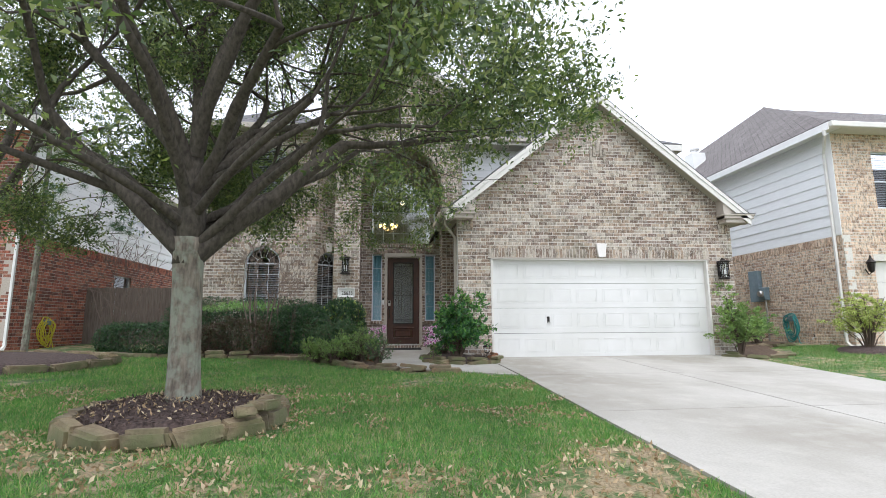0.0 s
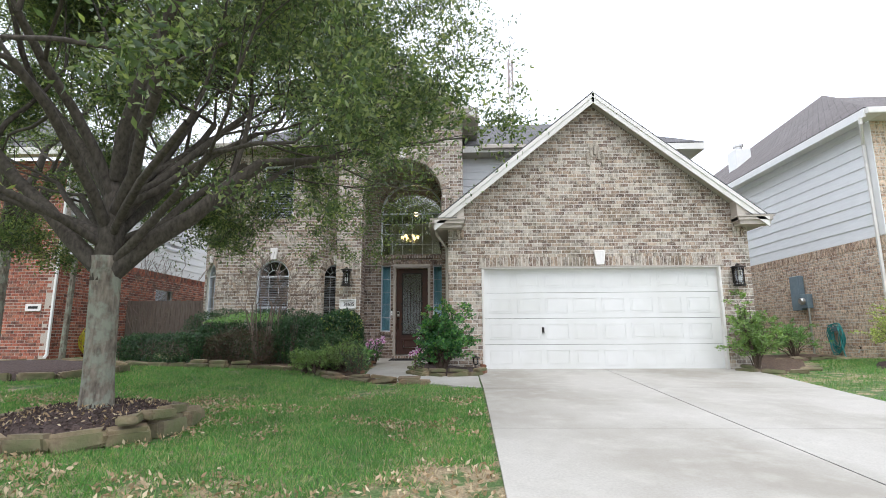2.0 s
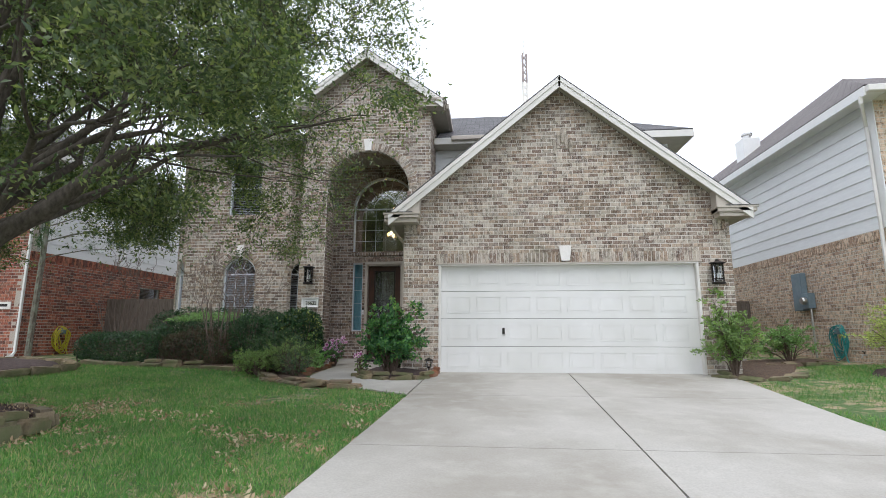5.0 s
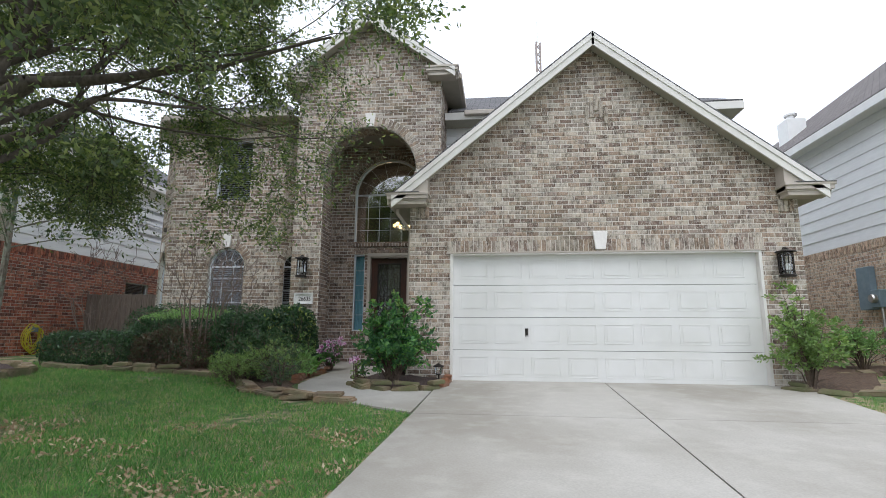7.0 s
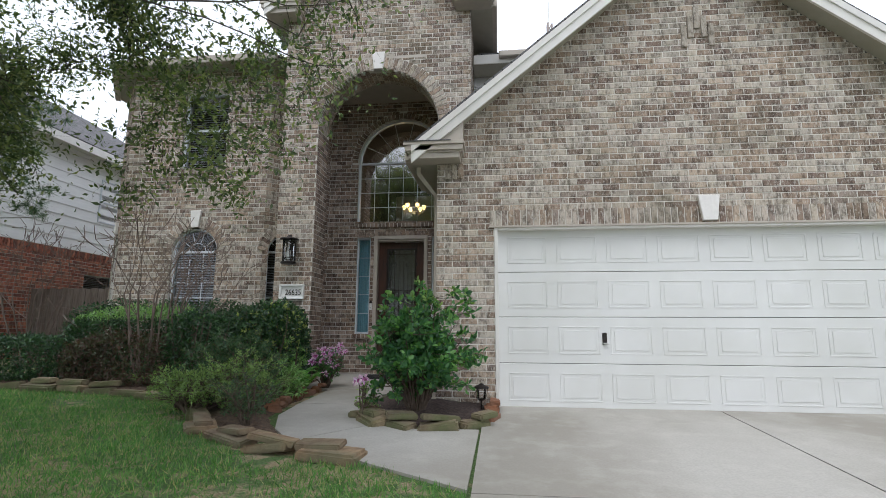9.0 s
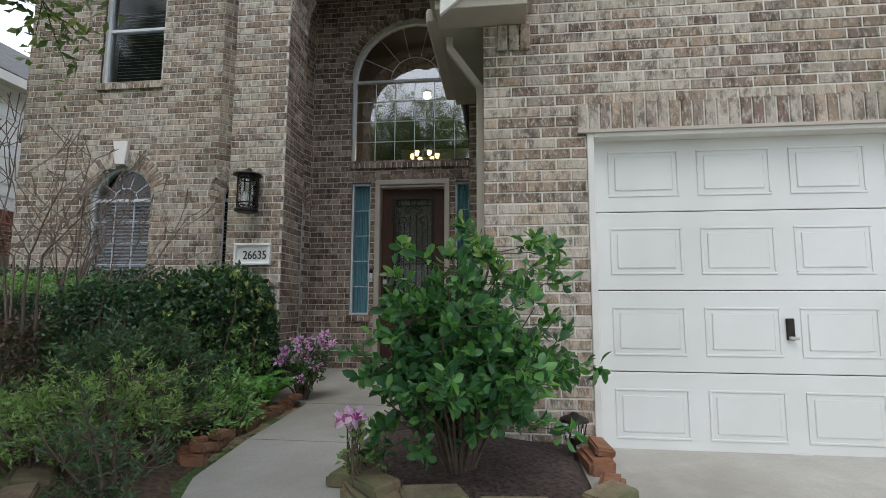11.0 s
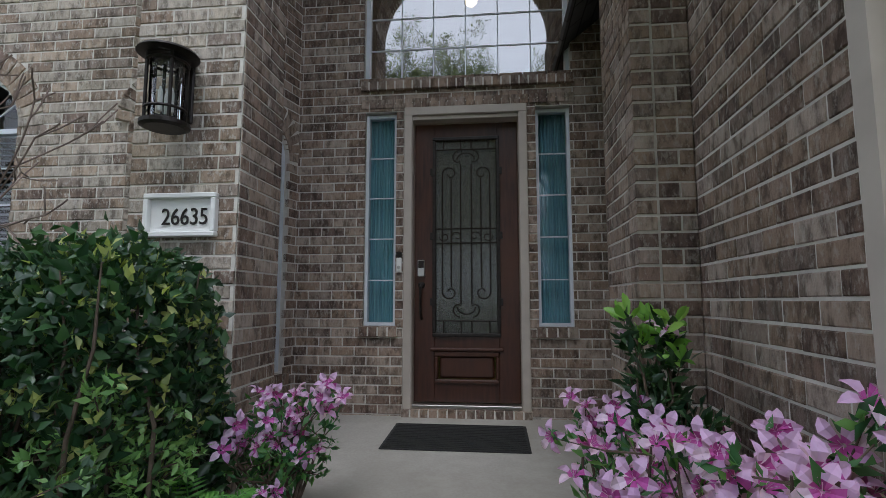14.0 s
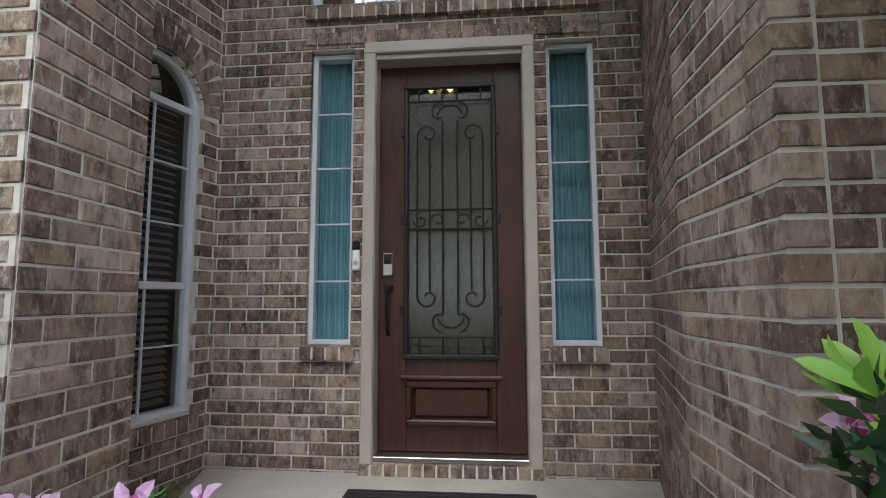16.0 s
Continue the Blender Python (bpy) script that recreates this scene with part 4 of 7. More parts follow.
w_br = brick_wall("wall_bay_east", (-1.85, 12.62), 45, 0.86, 0.10, 5.92, "tan brick angled side of the bay next to the tower", [("arch", 0.10, 0.74, 1.40, 2.52, 0.18)])
ring_bricks(w_br, 0.42, 2.52, 0.32, 0.18)
keystone(w_br, 0.42, 2.85, 3.08, 0.12, 0.18)
w_w = brick_wall("wall_west", (-5.25, 21.0), -90, 7.68, 0.1, 5.92, "tan brick west wall of the house")


def plain_wall(name, x0, x1, y0, y1, z0, z1, material, label):
    return tagged(boxed(name, material, None, (x0, x1, y0, y1, z0, z1), 0, ""), label, kind="structure")


# upper wall behind the garage roof, of lapped boards
def board_wall(name, P, ang, L, z0, z1, label, step=0.2, material=None, outer=None, thick=0.15):
    wall = new(name)
    wall.matrix_world = pose(P[0], P[1], 0, 0, 0, ang)
    part("sheathing", box(bmesh.new(), 0, L, 0.03, thick, z0, z1), M_SIDING, wall)
    z = z0
    while z < z1 - 0.02:
        t = min(step + 0.01, z1 - z)
        bm = bmesh.new()
        v = [bm.verts.new((x, y, zz)) for x in (0, L) for y, zz in ((0.0, z), (0.032, z), (0.032, z + t), (0.022, z + t))]
        for f in ((0, 1, 2, 3), (7, 6, 5, 4), (0, 3, 7, 4), (3, 2, 6, 7), (2, 1, 5, 6), (1, 0, 4, 5)):
            bm.faces.new([v[k] for k in f])
        part("siding_board", bm, material or M_SIDING, wall)
        z += step
    return tagged(wall, label, kind="structure")


plain_wall("wall_upper_west", 1.9, 2.2, 13.4, 13.6, 5.6, 6.4, M_SIDING, "plain infill beside the tower")
board_wall("wall_upper_front", (1.80, 13.10), 0, 5.90, 3.0, 5.92, "white lapped siding above the garage roof")
board_wall("wall_upper_east", (7.70, 13.25), 90, 7.8, 3.0, 5.92, "white lapped siding on the upper east side")
plain_wall("wall_back", -5.25, 7.70, 20.9, 21.05, 0.1, 5.92, M_SIDING, "plain back wall of the house")
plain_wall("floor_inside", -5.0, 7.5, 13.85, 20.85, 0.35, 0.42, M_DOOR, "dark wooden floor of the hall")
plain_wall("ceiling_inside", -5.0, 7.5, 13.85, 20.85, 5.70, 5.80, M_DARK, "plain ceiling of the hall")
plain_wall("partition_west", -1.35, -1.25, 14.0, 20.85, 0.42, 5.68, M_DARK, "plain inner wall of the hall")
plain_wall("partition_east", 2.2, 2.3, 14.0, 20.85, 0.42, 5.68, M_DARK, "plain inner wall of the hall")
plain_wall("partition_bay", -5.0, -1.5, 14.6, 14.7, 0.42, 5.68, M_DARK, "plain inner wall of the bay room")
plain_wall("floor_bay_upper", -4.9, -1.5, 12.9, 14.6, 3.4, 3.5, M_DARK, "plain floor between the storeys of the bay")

# windows
window("window_bay_lower", w_bay, 1.02, 1.86, 1.42, 2.52, "white arched window with closed dark blinds", True, 3, 4, rail=None)
window("window_bay_upper", w_bay, 1.04, 1.88, 4.03, 5.50, "white sash window with closed grey blinds", False, 1, 1, rail=4.78)
window("window_bay_west", w_bl, 0.16, 0.82, 1.42, 2.58, "narrow white arched window with dark blinds", True, 2, 4)
window("window_bay_east", w_br, 0.10, 0.74, 1.42, 2.52, "white arched window with dark blinds beside the tower", True, 3, 4)
window("window_porch", w_sl, 0.34, 0.88, 0.74, 2.48, "tall white arched window with dark blinds in the porch", True, 2, 5, rail=1.45, y=0.045, fan=False)
window("window_sidelight_west", w_door, -0.46 - dx, -0.19 - dx, 1.105, 2.90, "narrow white sidelight with a teal curtain", False, 1, 5, y=0.05, cover="curtain", w=0.026)
window("window_sidelight_east", w_door, 0.97 - dx, 1.25 - dx, 1.105, 2.90, "narrow white sidelight with a teal curtain", False, 1, 5, y=0.05, cover="curtain", w=0.026)
window("window_transom", w_door, -0.485 - dx, 1.265 - dx, 3.185, 4.39, "large arched transom window with a white grid", True, 6, 4, glass=M_GLASSR, cover="none", y=0.08)

# ---- front door ----
dr = obj("door_front", None, None, "", kind="structure")
tagged(dr, "dark mahogany front door with rain glass behind wrought iron scrolls")
dr.matrix_world = pose(0.39, 13.60, 0.40)
for s in (-1, 1):
    boxed("casing", M_TRIM, dr, (s * 0.475 - 0.035, s * 0.475 + 0.035, -0.03, 0.10, 0.02, 2.53), 0.006)
    boxed("casing_bead", M_TRIM, dr, (s * 0.447 - 0.010, s * 0.447 + 0.010, -0.012, 0.11, 0.02, 2.47), 0.004)
boxed("head_casing", M_TRIM, dr, (-0.51, 0.51, -0.034, 0.10, 2.46, 2.532), 0.006)
boxed("head_bead", M_TRIM, dr, (-0.44, 0.44, -0.012, 0.11, 2.425, 2.458), 0.004)
boxed("threshold", M_STEEL, dr, (-0.44, 0.44, 0.0, 0.16, 0.055, 0.085), 0.004, "worn aluminium threshold")
leaf = bmesh.new()
y0, y1 = 0.10, 0.145
for d in ((-0.435, -0.265, 0.09, 2.42), (0.265, 0.435, 0.09, 2.42), (-0.265, 0.265, 2.29, 2.42), (-0.265, 0.265, 0.50, 0.62), (-0.265, 0.265, 0.09, 0.24)):
    box(leaf, d[0], d[1], y0, y1, d[2], d[3], 0.003)
part("door_leaf", leaf, M_DOOR, dr)
boxed("lower_panel", M_DOOR, dr, (-0.225, 0.225, y0 + 0.0, y1, 0.28, 0.46), 0.016)
fr = bmesh.new()
for d in ((-0.265, 0.265, 0.455, 0.50), (-0.265, 0.265, 0.24, 0.272), (-0.265, -0.235, 0.272, 0.455), (0.235, 0.265, 0.272, 0.455)):
    box(fr, d[0], d[1], y0 - 0.018, y1, d[2], d[3], 0.008)
part("panel_moulding", fr, M_DOOR, dr)
boxed("mid_moulding", M_DOOR, dr, (-0.30, 0.30, y0 - 0.03, y0, 0.50, 0.525), 0.008)
gf = bmesh.new()
for d in ((-0.282, 0.282, 0.615, 0.645), (-0.282, 0.282, 2.27, 2.30), (-0.282, -0.252, 0.645, 2.27), (0.252, 0.282, 0.645, 2.27)):
    box(gf, d[0], d[1], y0 - 0.022, y0 + 0.01, d[2], d[3], 0.006)
part("grille_frame", gf, M_IRON, dr)
boxed("rain_glass", M_RAIN, dr, (-0.258, 0.258, y0 + 0.02, y0 + 0.03, 0.64, 2.275), 0, "obscure rain glass")
gr_ = bmesh.new()


def spiral(bm, cx, cz, r, a0, turns, sgn, y):
    pts = []
    n = 26
    for k in range(n + 1):
        t = k / n
        rr = r * (1 - 0.72 * t)
        a = a0 + sgn * 2 * math.pi * turns * t
        pts.append((cx + rr * math.cos(a), y, cz + rr * math.sin(a)))
    tube(bm, pts, 0.0055, 6)


gy = y0 - 0.008
for z in (0.745, 1.39, 1.51, 2.19):
    tube(gr_, [(-0.252, gy, z), (0.252, gy, z)], 0.006, 6)
for x in (-0.045, 0.045):
    tube(gr_, [(x, gy, 0.88), (x, gy, 2.06)], 0.006, 6)
    tube(gr_, [(x, gy, 0.645), (x, gy, 0.745)], 0.006, 6)
    tube(gr_, [(x, gy, 2.19), (x, gy, 2.27)], 0.006, 6)
for x in (-0.19, 0.19):
    tube(gr_, [(x, gy, 0.645), (x, gy, 0.745)], 0.006, 6)
    tube(gr_, [(x, gy, 2.19), (x, gy, 2.27)], 0.006, 6)
for s in (-1, 1):
    tube(gr_, [(s * 0.125, gy, 1.02), (s * 0.125, gy, 1.94)], 0.006, 6)
    tube(gr_, [(s * 0.20, gy, 0.98), (s * 0.20, gy, 1.98)], 0.006, 6)
    for zc, up_ in ((1.98, 1), (0.98, -1)):
        spiral(gr_, s * 0.135, zc, 0.065, 0.0 if s > 0 else math.pi, 0.95, s * up_, gy)
        spiral(gr_, s * 0.055, zc + up_ * 0.13, 0.075, math.pi / 2 * up_, 0.55, -s * up_, gy)
    for xc in (0.075, 0.18):
        spiral(gr_, s * xc, 1.445, 0.045, 0.0 if s > 0 else math.pi, 0.9, s * (1 if xc < 0.1 else -1), gy)
tube(gr_, [(0.075 * math.cos(math.pi * k / 10), gy, 2.10 + 0.06 * math.sin(math.pi * k / 10)) for k in range(11)], 0.0055, 6)
tube(gr_, [(0.075 * math.cos(math.pi * k / 10), gy, 0.86 - 0.06 * math.sin(math.pi * k / 10)) for k in range(11)], 0.0055, 6)
part("iron_scrollwork", gr_, M_IRON, dr, "wrought iron bars and scrolls")
for z in (0.9, 1.45, 2.0):
    for s in (-1, 1):
        boxed("hinge_lug", M_IRON, dr, (s * 0.29 - 0.012, s * 0.29 + 0.012, y0 - 0.02, y0, z - 0.03, z + 0.03), 0.003)
lock = part("keypad_lock", box(bmesh.new(), -0.408, -0.345, y0 - 0.025, y0, 1.11, 1.25, 0.006), M_STEEL, dr, "satin nickel electronic lock")
boxed("keypad", M_BLACK, lock, (-0.400, -0.353, y0 - 0.029, y0 - 0.024, 1.18, 1.24), 0.002)
hd = bmesh.new()
lathe(hd, [(0.03, 0), (0.03, 0.012), (0.02, 0.02)], 14)
bmesh.ops.transform(hd, matrix=Matrix.Translation((-0.375, y0, 1.04)) @ Matrix.Rotation(radians(90), 4, "X"), verts=hd.verts)
tube(hd, [(-0.375, y0 - 0.01, 1.04), (-0.375, y0 - 0.06, 1.02), (-0.375, y0 - 0.07, 0.93), (-0.375, y0 - 0.05, 0.80), (-0.375, y0, 0.76)], [0.012, 0.011, 0.010, 0.010, 0.012], 8)
part("door_handle", hd, M_BLACK, dr, "dark bronze grip handle")
bell = empty("doorbell", pose(-0.155, 13.594, 1.60), "white and black video doorbell on the brick beside the door", "doorbell")
boxed("body", M_WHITE, bell, (-0.022, 0.022, -0.028, 0.0, -0.06, 0.06), 0.006)
boxed("camera_head", M_BLACK, bell, (-0.022, 0.022, -0.030, 0.0, 0.062, 0.11), 0.006)
bb = bmesh.new()
lathe(bb, [(0.014, 0), (0.014, 0.004)], 14)
bmesh.ops.transform(bb, matrix=Matrix.Translation((0, -0.028, -0.02)) @ Matrix.Rotation(radians(90), 4, "X"), verts=bb.verts)
part("button", bb, M_STEEL, bell)
dm = empty("door_mat", pose(0.36, 13.06, FLOOR(0, 13.06) + 0.002, math.degrees(math.atan(0.03))), "black ribbed rubber door mat on the porch floor", "door mat")
boxed("mat_base", M_MATW, dm, (-0.48, 0.48, -0.29, 0.29, 0, 0.008), 0.003)
for k in range(15):
    boxed("rib", M_MATW, dm, (-0.46, 0.46, -0.27 + k * 0.038, -0.255 + k * 0.038, 0.0082, 0.012), 0)

# ---- garage door ----
gd = empty("garage_door", pose(GL + D0, GY + 0.10, 0.255), "off-white sectional steel garage door with raised panels, closed", "garage door")
GW = D1 - D0
rng = np.random.default_rng(5)
for r in range(4):
    sec = boxed("door_section", M_GDOOR, gd, (0.035, GW - 0.035, 0, 0.045, 0.012 + r * 0.535, 0.012 + (r + 1) * 0.535 - 0.006), 0.004)
    for c in range(8):
        x = 0.155 + c * 0.586
        z = 0.05 + r * 0.535 + 0.065
        bm = bmesh.new()
        for d in ((x, x + 0.47, z, z + 0.016), (x, x + 0.47, z + 0.306, z + 0.322), (x, x + 0.016, z + 0.016, z + 0.306), (x + 0.454, x + 0.47, z + 0.016, z + 0.306)):
            box(bm, d[0], d[1], -0.0045, 0.0, d[2], d[3], 0.003)
        box(bm, x + 0.045, x + 0.425, -0.0045, 0.0, z + 0.045, z + 0.277, 0.004)
        part("raised_panel", bm, M_GDOOR, sec)
lk = boxed("lock_plate", M_BLACK, gd, (1.235, 1.285, -0.016, 0.0, 0.76, 0.90), 0.005, "black lock plate")
boxed("lock_handle", M_STEEL, lk, (1.238, 1.300, -0.035, -0.017, 0.765, 0.785), 0.004)
boxed("bottom_handle", M_STEEL, gd, (1.22, 1.34, -0.02, 0.0, 0.035, 0.055), 0.005)
boxed("weather_strip", M_BLACK, gd, (0.02, GW - 0.02, 0.0, 0.05, -0.012, 0.010), 0.003)
tr_ = obj("trim_garage", None, None, "cream painted trim around the garage opening", kind="structure")
boxed("jamb", M_FASCIA, tr_, (GL + D0 + 0.001, GL + D0 + 0.045, GY - 0.012, GY + 0.10, 0.26, DZ - 0.001), 0.003)
boxed("jamb", M_FASCIA, tr_, (GL + D1 - 0.045, GL + D1 - 0.001, GY - 0.012, GY + 0.10, 0.26, DZ - 0.001), 0.003)
boxed("head_trim", M_FASCIA, tr_, (GL + D0 + 0.046, GL + D1 - 0.046, GY - 0.012, GY + 0.10, DZ - 0.05, DZ - 0.001), 0.003)
boxed("drip_cap", M_TRIM, tr_, (GL + D0 - 0.06, GL + D1 + 0.06, GY - 0.03, GY + 0.005, DZ - 0.022, DZ + 0.001), 0.002)
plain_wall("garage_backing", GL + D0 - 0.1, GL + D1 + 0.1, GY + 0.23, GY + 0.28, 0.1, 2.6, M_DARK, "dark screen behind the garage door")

# ---- roofs ----
roof = obj("roof_garage", None, None, "grey shingled gable roof over the garage with cream rakes", kind="structure")
PX, PZ, YF, YB = 4.62, 6.20, 10.16, 14.6
EX0, EX1, EZ = 1.16, 8.08, 3.40
slab("roof_plane", [(EX0, YF, EZ), (PX, YF, PZ), (PX, YB, PZ), (EX0, YB, EZ)], 0.03, M_ROOF, roof)
slab("roof_plane", [(PX, YF, PZ), (EX1, YF, EZ), (EX1, YB, EZ), (PX, YB, PZ)], 0.03, M_ROOF, roof)


def rake(parent, ax, az, bx, bz, y, hgt=0.17, depth=0.03, soffit=0.30, mat_=None):
    """A sloping fascia board with the soffit under it, from the eave up to the peak."""
    d = Vector((bx - ax, 0, bz - az))
    u = d.normalized()
    n = Vector((-u.z, 0, u.x))
    if n.z < 0:
        n = -n
    for off, hh, dd in ((0.0, hgt, 0.0), (-0.0, 0.07, -0.018)):
        bm = bmesh.new()
        a, b = Vector((ax, y + dd, az)) - n * 0.032, Vector((bx, y + dd, bz)) - n * 0.032
        vs = []
        for yy in (0, depth if not dd else 0.018):
            for p, k in ((a, 0), (b, 0), (b, 1), (a, 1)):
                q = p + Vector((0, yy, 0))
                vs.append(bm.verts.new(q - (Vector((0, 0, hh / abs(u.x))) if k else Vector())))
        for f in ((0, 1, 2, 3), (7, 6, 5, 4), (4, 5, 1, 0), (5, 6, 2, 1), (6, 7, 3, 2), (7, 4, 0, 3)):
            bm.faces.new([vs[k] for k in f])
        bmesh.ops.recalc_face_normals(bm, faces=bm.faces[:])
        part("rake_board" if not dd else "rake_trim", bm, mat_ or M_FASCIA, parent)
    bm = bmesh.new()
    o = n * 0.034 + Vector((0, 0, hgt * 0.55 / abs(u.x)))
    vs = [bm.verts.new(Vector(p) - o * k) for k in (1.0, 1.12) for p in ((ax, y + depth, az), (bx, y + depth, bz), (bx, y + soffit, bz), (ax, y + soffit, az))]
    for f in ((0, 1, 2, 3), (7, 6, 5, 4), (4, 5, 1, 0), (5, 6, 2, 1), (6, 7, 3, 2), (7, 4, 0, 3)):
        bm.faces.new([vs[k] for k in f])
    bmesh.ops.recalc_face_normals(bm, faces=bm.faces[:])
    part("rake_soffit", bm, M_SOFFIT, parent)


def cornice(parent, x0, x1, y0, y1, z, h=0.20, fascia=None):
    """A boxed eave return with stepped mouldings and a little shingled cap."""
    for k, (o, a, b) in enumerate(((0.0, -0.045, 0.0), (0.02, -0.11, -0.045), (0.045, -0.135, -0.11), (0.06, -h, -0.135))):
        boxed("eave_moulding", fascia or M_TRIM, parent, (x0 + o, x1 - o, y0 + o, y1, z + a, z + b), 0.004)


rake(roof, EX0, EZ, PX, PZ, YF)
rake(roof, EX1, EZ, PX, PZ, YF)
cornice(roof, EX0 - 0.08, EX0 + 0.66, YF - 0.02, GY - 0.002, EZ + 0.02)
cornice(roof, EX1 - 0.66, EX1 + 0.08, YF - 0.02, GY - 0.002, EZ + 0.02)
for xe, sg in ((EX0, 1), (EX1, -1)):
    bm = bmesh.new()
    tri = [(xe + sg * 0.03, EZ - 0.10), (xe + sg * 0.64, EZ - 0.10), (xe + sg * 0.64, EZ + 0.42), (xe + sg * 0.03, EZ - 0.06)]
    vs = [bm.verts.new((px, py, pz)) for py in (YF + 0.034, GY - 0.012) for px, pz in tri]
    for f in ((0, 1, 2, 3), (7, 6, 5, 4), (4, 5, 1, 0), (5, 6, 2, 1), (6, 7, 3, 2), (7, 4, 0, 3)):
        bm.faces.new([vs[k] for k in f])
    bmesh.ops.recalc_face_normals(bm, faces=bm.faces[:])
    part("eave_block", bm, M_TRIM, roof)
for x0, x1 in ((EX0 - 0.02, GL - 0.002), (GR + 0.002, EX1 + 0.02)):
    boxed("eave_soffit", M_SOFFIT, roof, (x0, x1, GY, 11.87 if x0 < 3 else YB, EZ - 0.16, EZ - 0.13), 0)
gt = bmesh.new()
for x, s in ((EX0 - 0.06, 1), (EX1 + 0.06, -1)):
    box(gt, x - 0.06, x + 0.05, GY + 0.01, 11.86 if s > 0 else YB, EZ - 0.12, EZ - 0.0, 0.015)
part("gutter", gt, M_TRIM, roof)
slab("eave_cap", [(EX0 - 0.08, YF - 0.03, EZ + 0.024), (EX0 + 0.5, YF - 0.03, EZ + 0.024), (EX0 + 0.5, GY, EZ + 0.09), (EX0 - 0.08, GY, EZ + 0.09)], 0.012, M_ROOF, roof)
slab("eave_cap", [(EX1 - 0.5, YF - 0.03, EZ + 0.024), (EX1 + 0.08, YF - 0.03, EZ + 0.024), (EX1 + 0.08, GY, EZ + 0.09), (EX1 - 0.5, GY, EZ + 0.09)], 0.012, M_ROOF, roof)

roof2 = obj("roof_tower", None, None, "grey shingled gable roof over the entry tower", kind="structure")
TX, TZ, TY = 0.25, 7.96, 11.68
slab("roof_plane", [(-1.64, TY, 6.56), (TX, TY, TZ), (TX, 15.2, TZ), (-1.64, 15.2, 6.56)], 0.03, M_ROOF, roof2)
slab("roof_plane", [(TX, TY, TZ), (2.14, TY, 6.56), (2.14, 15.2, 6.56), (TX, 15.2, TZ)], 0.03, M_ROOF, roof2)
rake(roof2, -1.64, 6.56, TX, TZ, TY, 0.16)
rake(roof2, 2.14, 6.56, TX, TZ, TY, 0.16)
cornice(roof2, -1.70, -1.02, TY - 0.02, 11.998, 6.59)
cornice(roof2, 1.50, 2.20, TY - 0.02, 11.998, 6.59)
for x0, x1 in ((-1.66, -1.322), (1.802, 2.16)):
    boxed("eave_soffit", M_SOFFIT, roof2, (x0, x1, 12.0, 15.1, 6.42, 6.45), 0)
# the underside of the arch
bm = bmesh.new()
for k in range(36):
    a0, a1 = math.pi * k / 36 + 0.004, math.pi * (k + 1) / 36 - 0.004
    for y0_, y1_ in ((12.03, 12.21), (12.22, 12.40), (12.41, 12.51)):
        v = [bm.verts.new((0.285 + r_ * math.cos(a_), y_, 4.44 + r_ * math.sin(a_))) for y_ in (y0_, y1_) for r_, a_ in ((0.995, a0), (0.995, a1), (1.075, a1), (1.075, a0))]
        for f in ((0, 1, 2, 3), (7, 6, 5, 4), (4, 5, 1, 0), (5, 6, 2, 1), (6, 7, 3, 2), (7, 4, 0, 3)):
            bm.faces.new([v[k_] for k_ in f])
sof = bpy.data.meshes.new('arch_soffit_bricks')
bmesh.ops.recalc_face_normals(bm, faces=bm.faces[:])
bm.to_mesh(sof)
bm.free()
sof.materials.append(M_BRICKS)
obj('arch_soffit_bricks', sof, w_tow, kind='stuff').matrix_parent_inverse = w_tow.matrix_world.inverted()
bm = bmesh.new()
for k in range(36):
    a0, a1 = math.pi * k / 36, math.pi * (k + 1) / 36
    v = [bm.verts.new((0.285 + r_ * math.cos(a_), y_, 4.44 + r_ * math.sin(a_))) for y_ in (12.012, 12.52) for r_, a_ in ((1.001, a0), (1.001, a1), (1.105, a1), (1.105, a0))]
    for f in ((0, 1, 2, 3), (7, 6, 5, 4), (4, 5, 1, 0), (6, 7, 3, 2)):
        bm.faces.new([v[k_] for k_ in f])
sof = part('arch_soffit', bm, M_MORTAR, w_tow)
sof.matrix_parent_inverse = w_tow.matrix_world.inverted()
gt = bmesh.new()
box(gt, -1.74, -1.64, 12.0, 15.1, 6.44, 6.57, 0.015)
box(gt, 2.14, 2.24, 12.0, 15.1, 6.44, 6.57, 0.015)
part("gutter", gt, M_TRIM, roof2)

roof3 = obj("roof_main", None, None, "grey shingled hip roof of the house", kind="structure")
X0, X1, Y0, Y1, ZE = -5.65, 8.15, 12.62, 21.5, 5.98
RZ, RY, RXa, RXb = 8.45, 17.0, -2.0, 5.0
slab("roof_plane", [(1.9, Y0, ZE), (X1, Y0, ZE), (RXb, RY, RZ), (1.9, RY, RZ)], 0.03, M_ROOF, roof3)
slab("roof_plane", [(X0, 13.6, ZE), (1.9, 13.6, ZE), (1.9, RY, 8.05), (RXa, RY, 8.05)], 0.03, M_ROOF, roof3)
slab("roof_plane", [(X1, Y0, ZE), (X1, Y1, ZE), (RXb, RY, RZ)], 0.03, M_ROOF, roof3)
slab("roof_plane", [(X0, 13.6, ZE), (RXa, RY, 8.05), (X0, Y1, ZE)], 0.03, M_ROOF, roof3)
slab("roof_plane", [(X0, Y1, ZE), (RXa, RY, RZ), (RXb, RY, RZ), (X1, Y1, ZE)], 0.03, M_ROOF, roof3)
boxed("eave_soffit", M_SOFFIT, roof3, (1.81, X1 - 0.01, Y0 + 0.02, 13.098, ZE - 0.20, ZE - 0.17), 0)
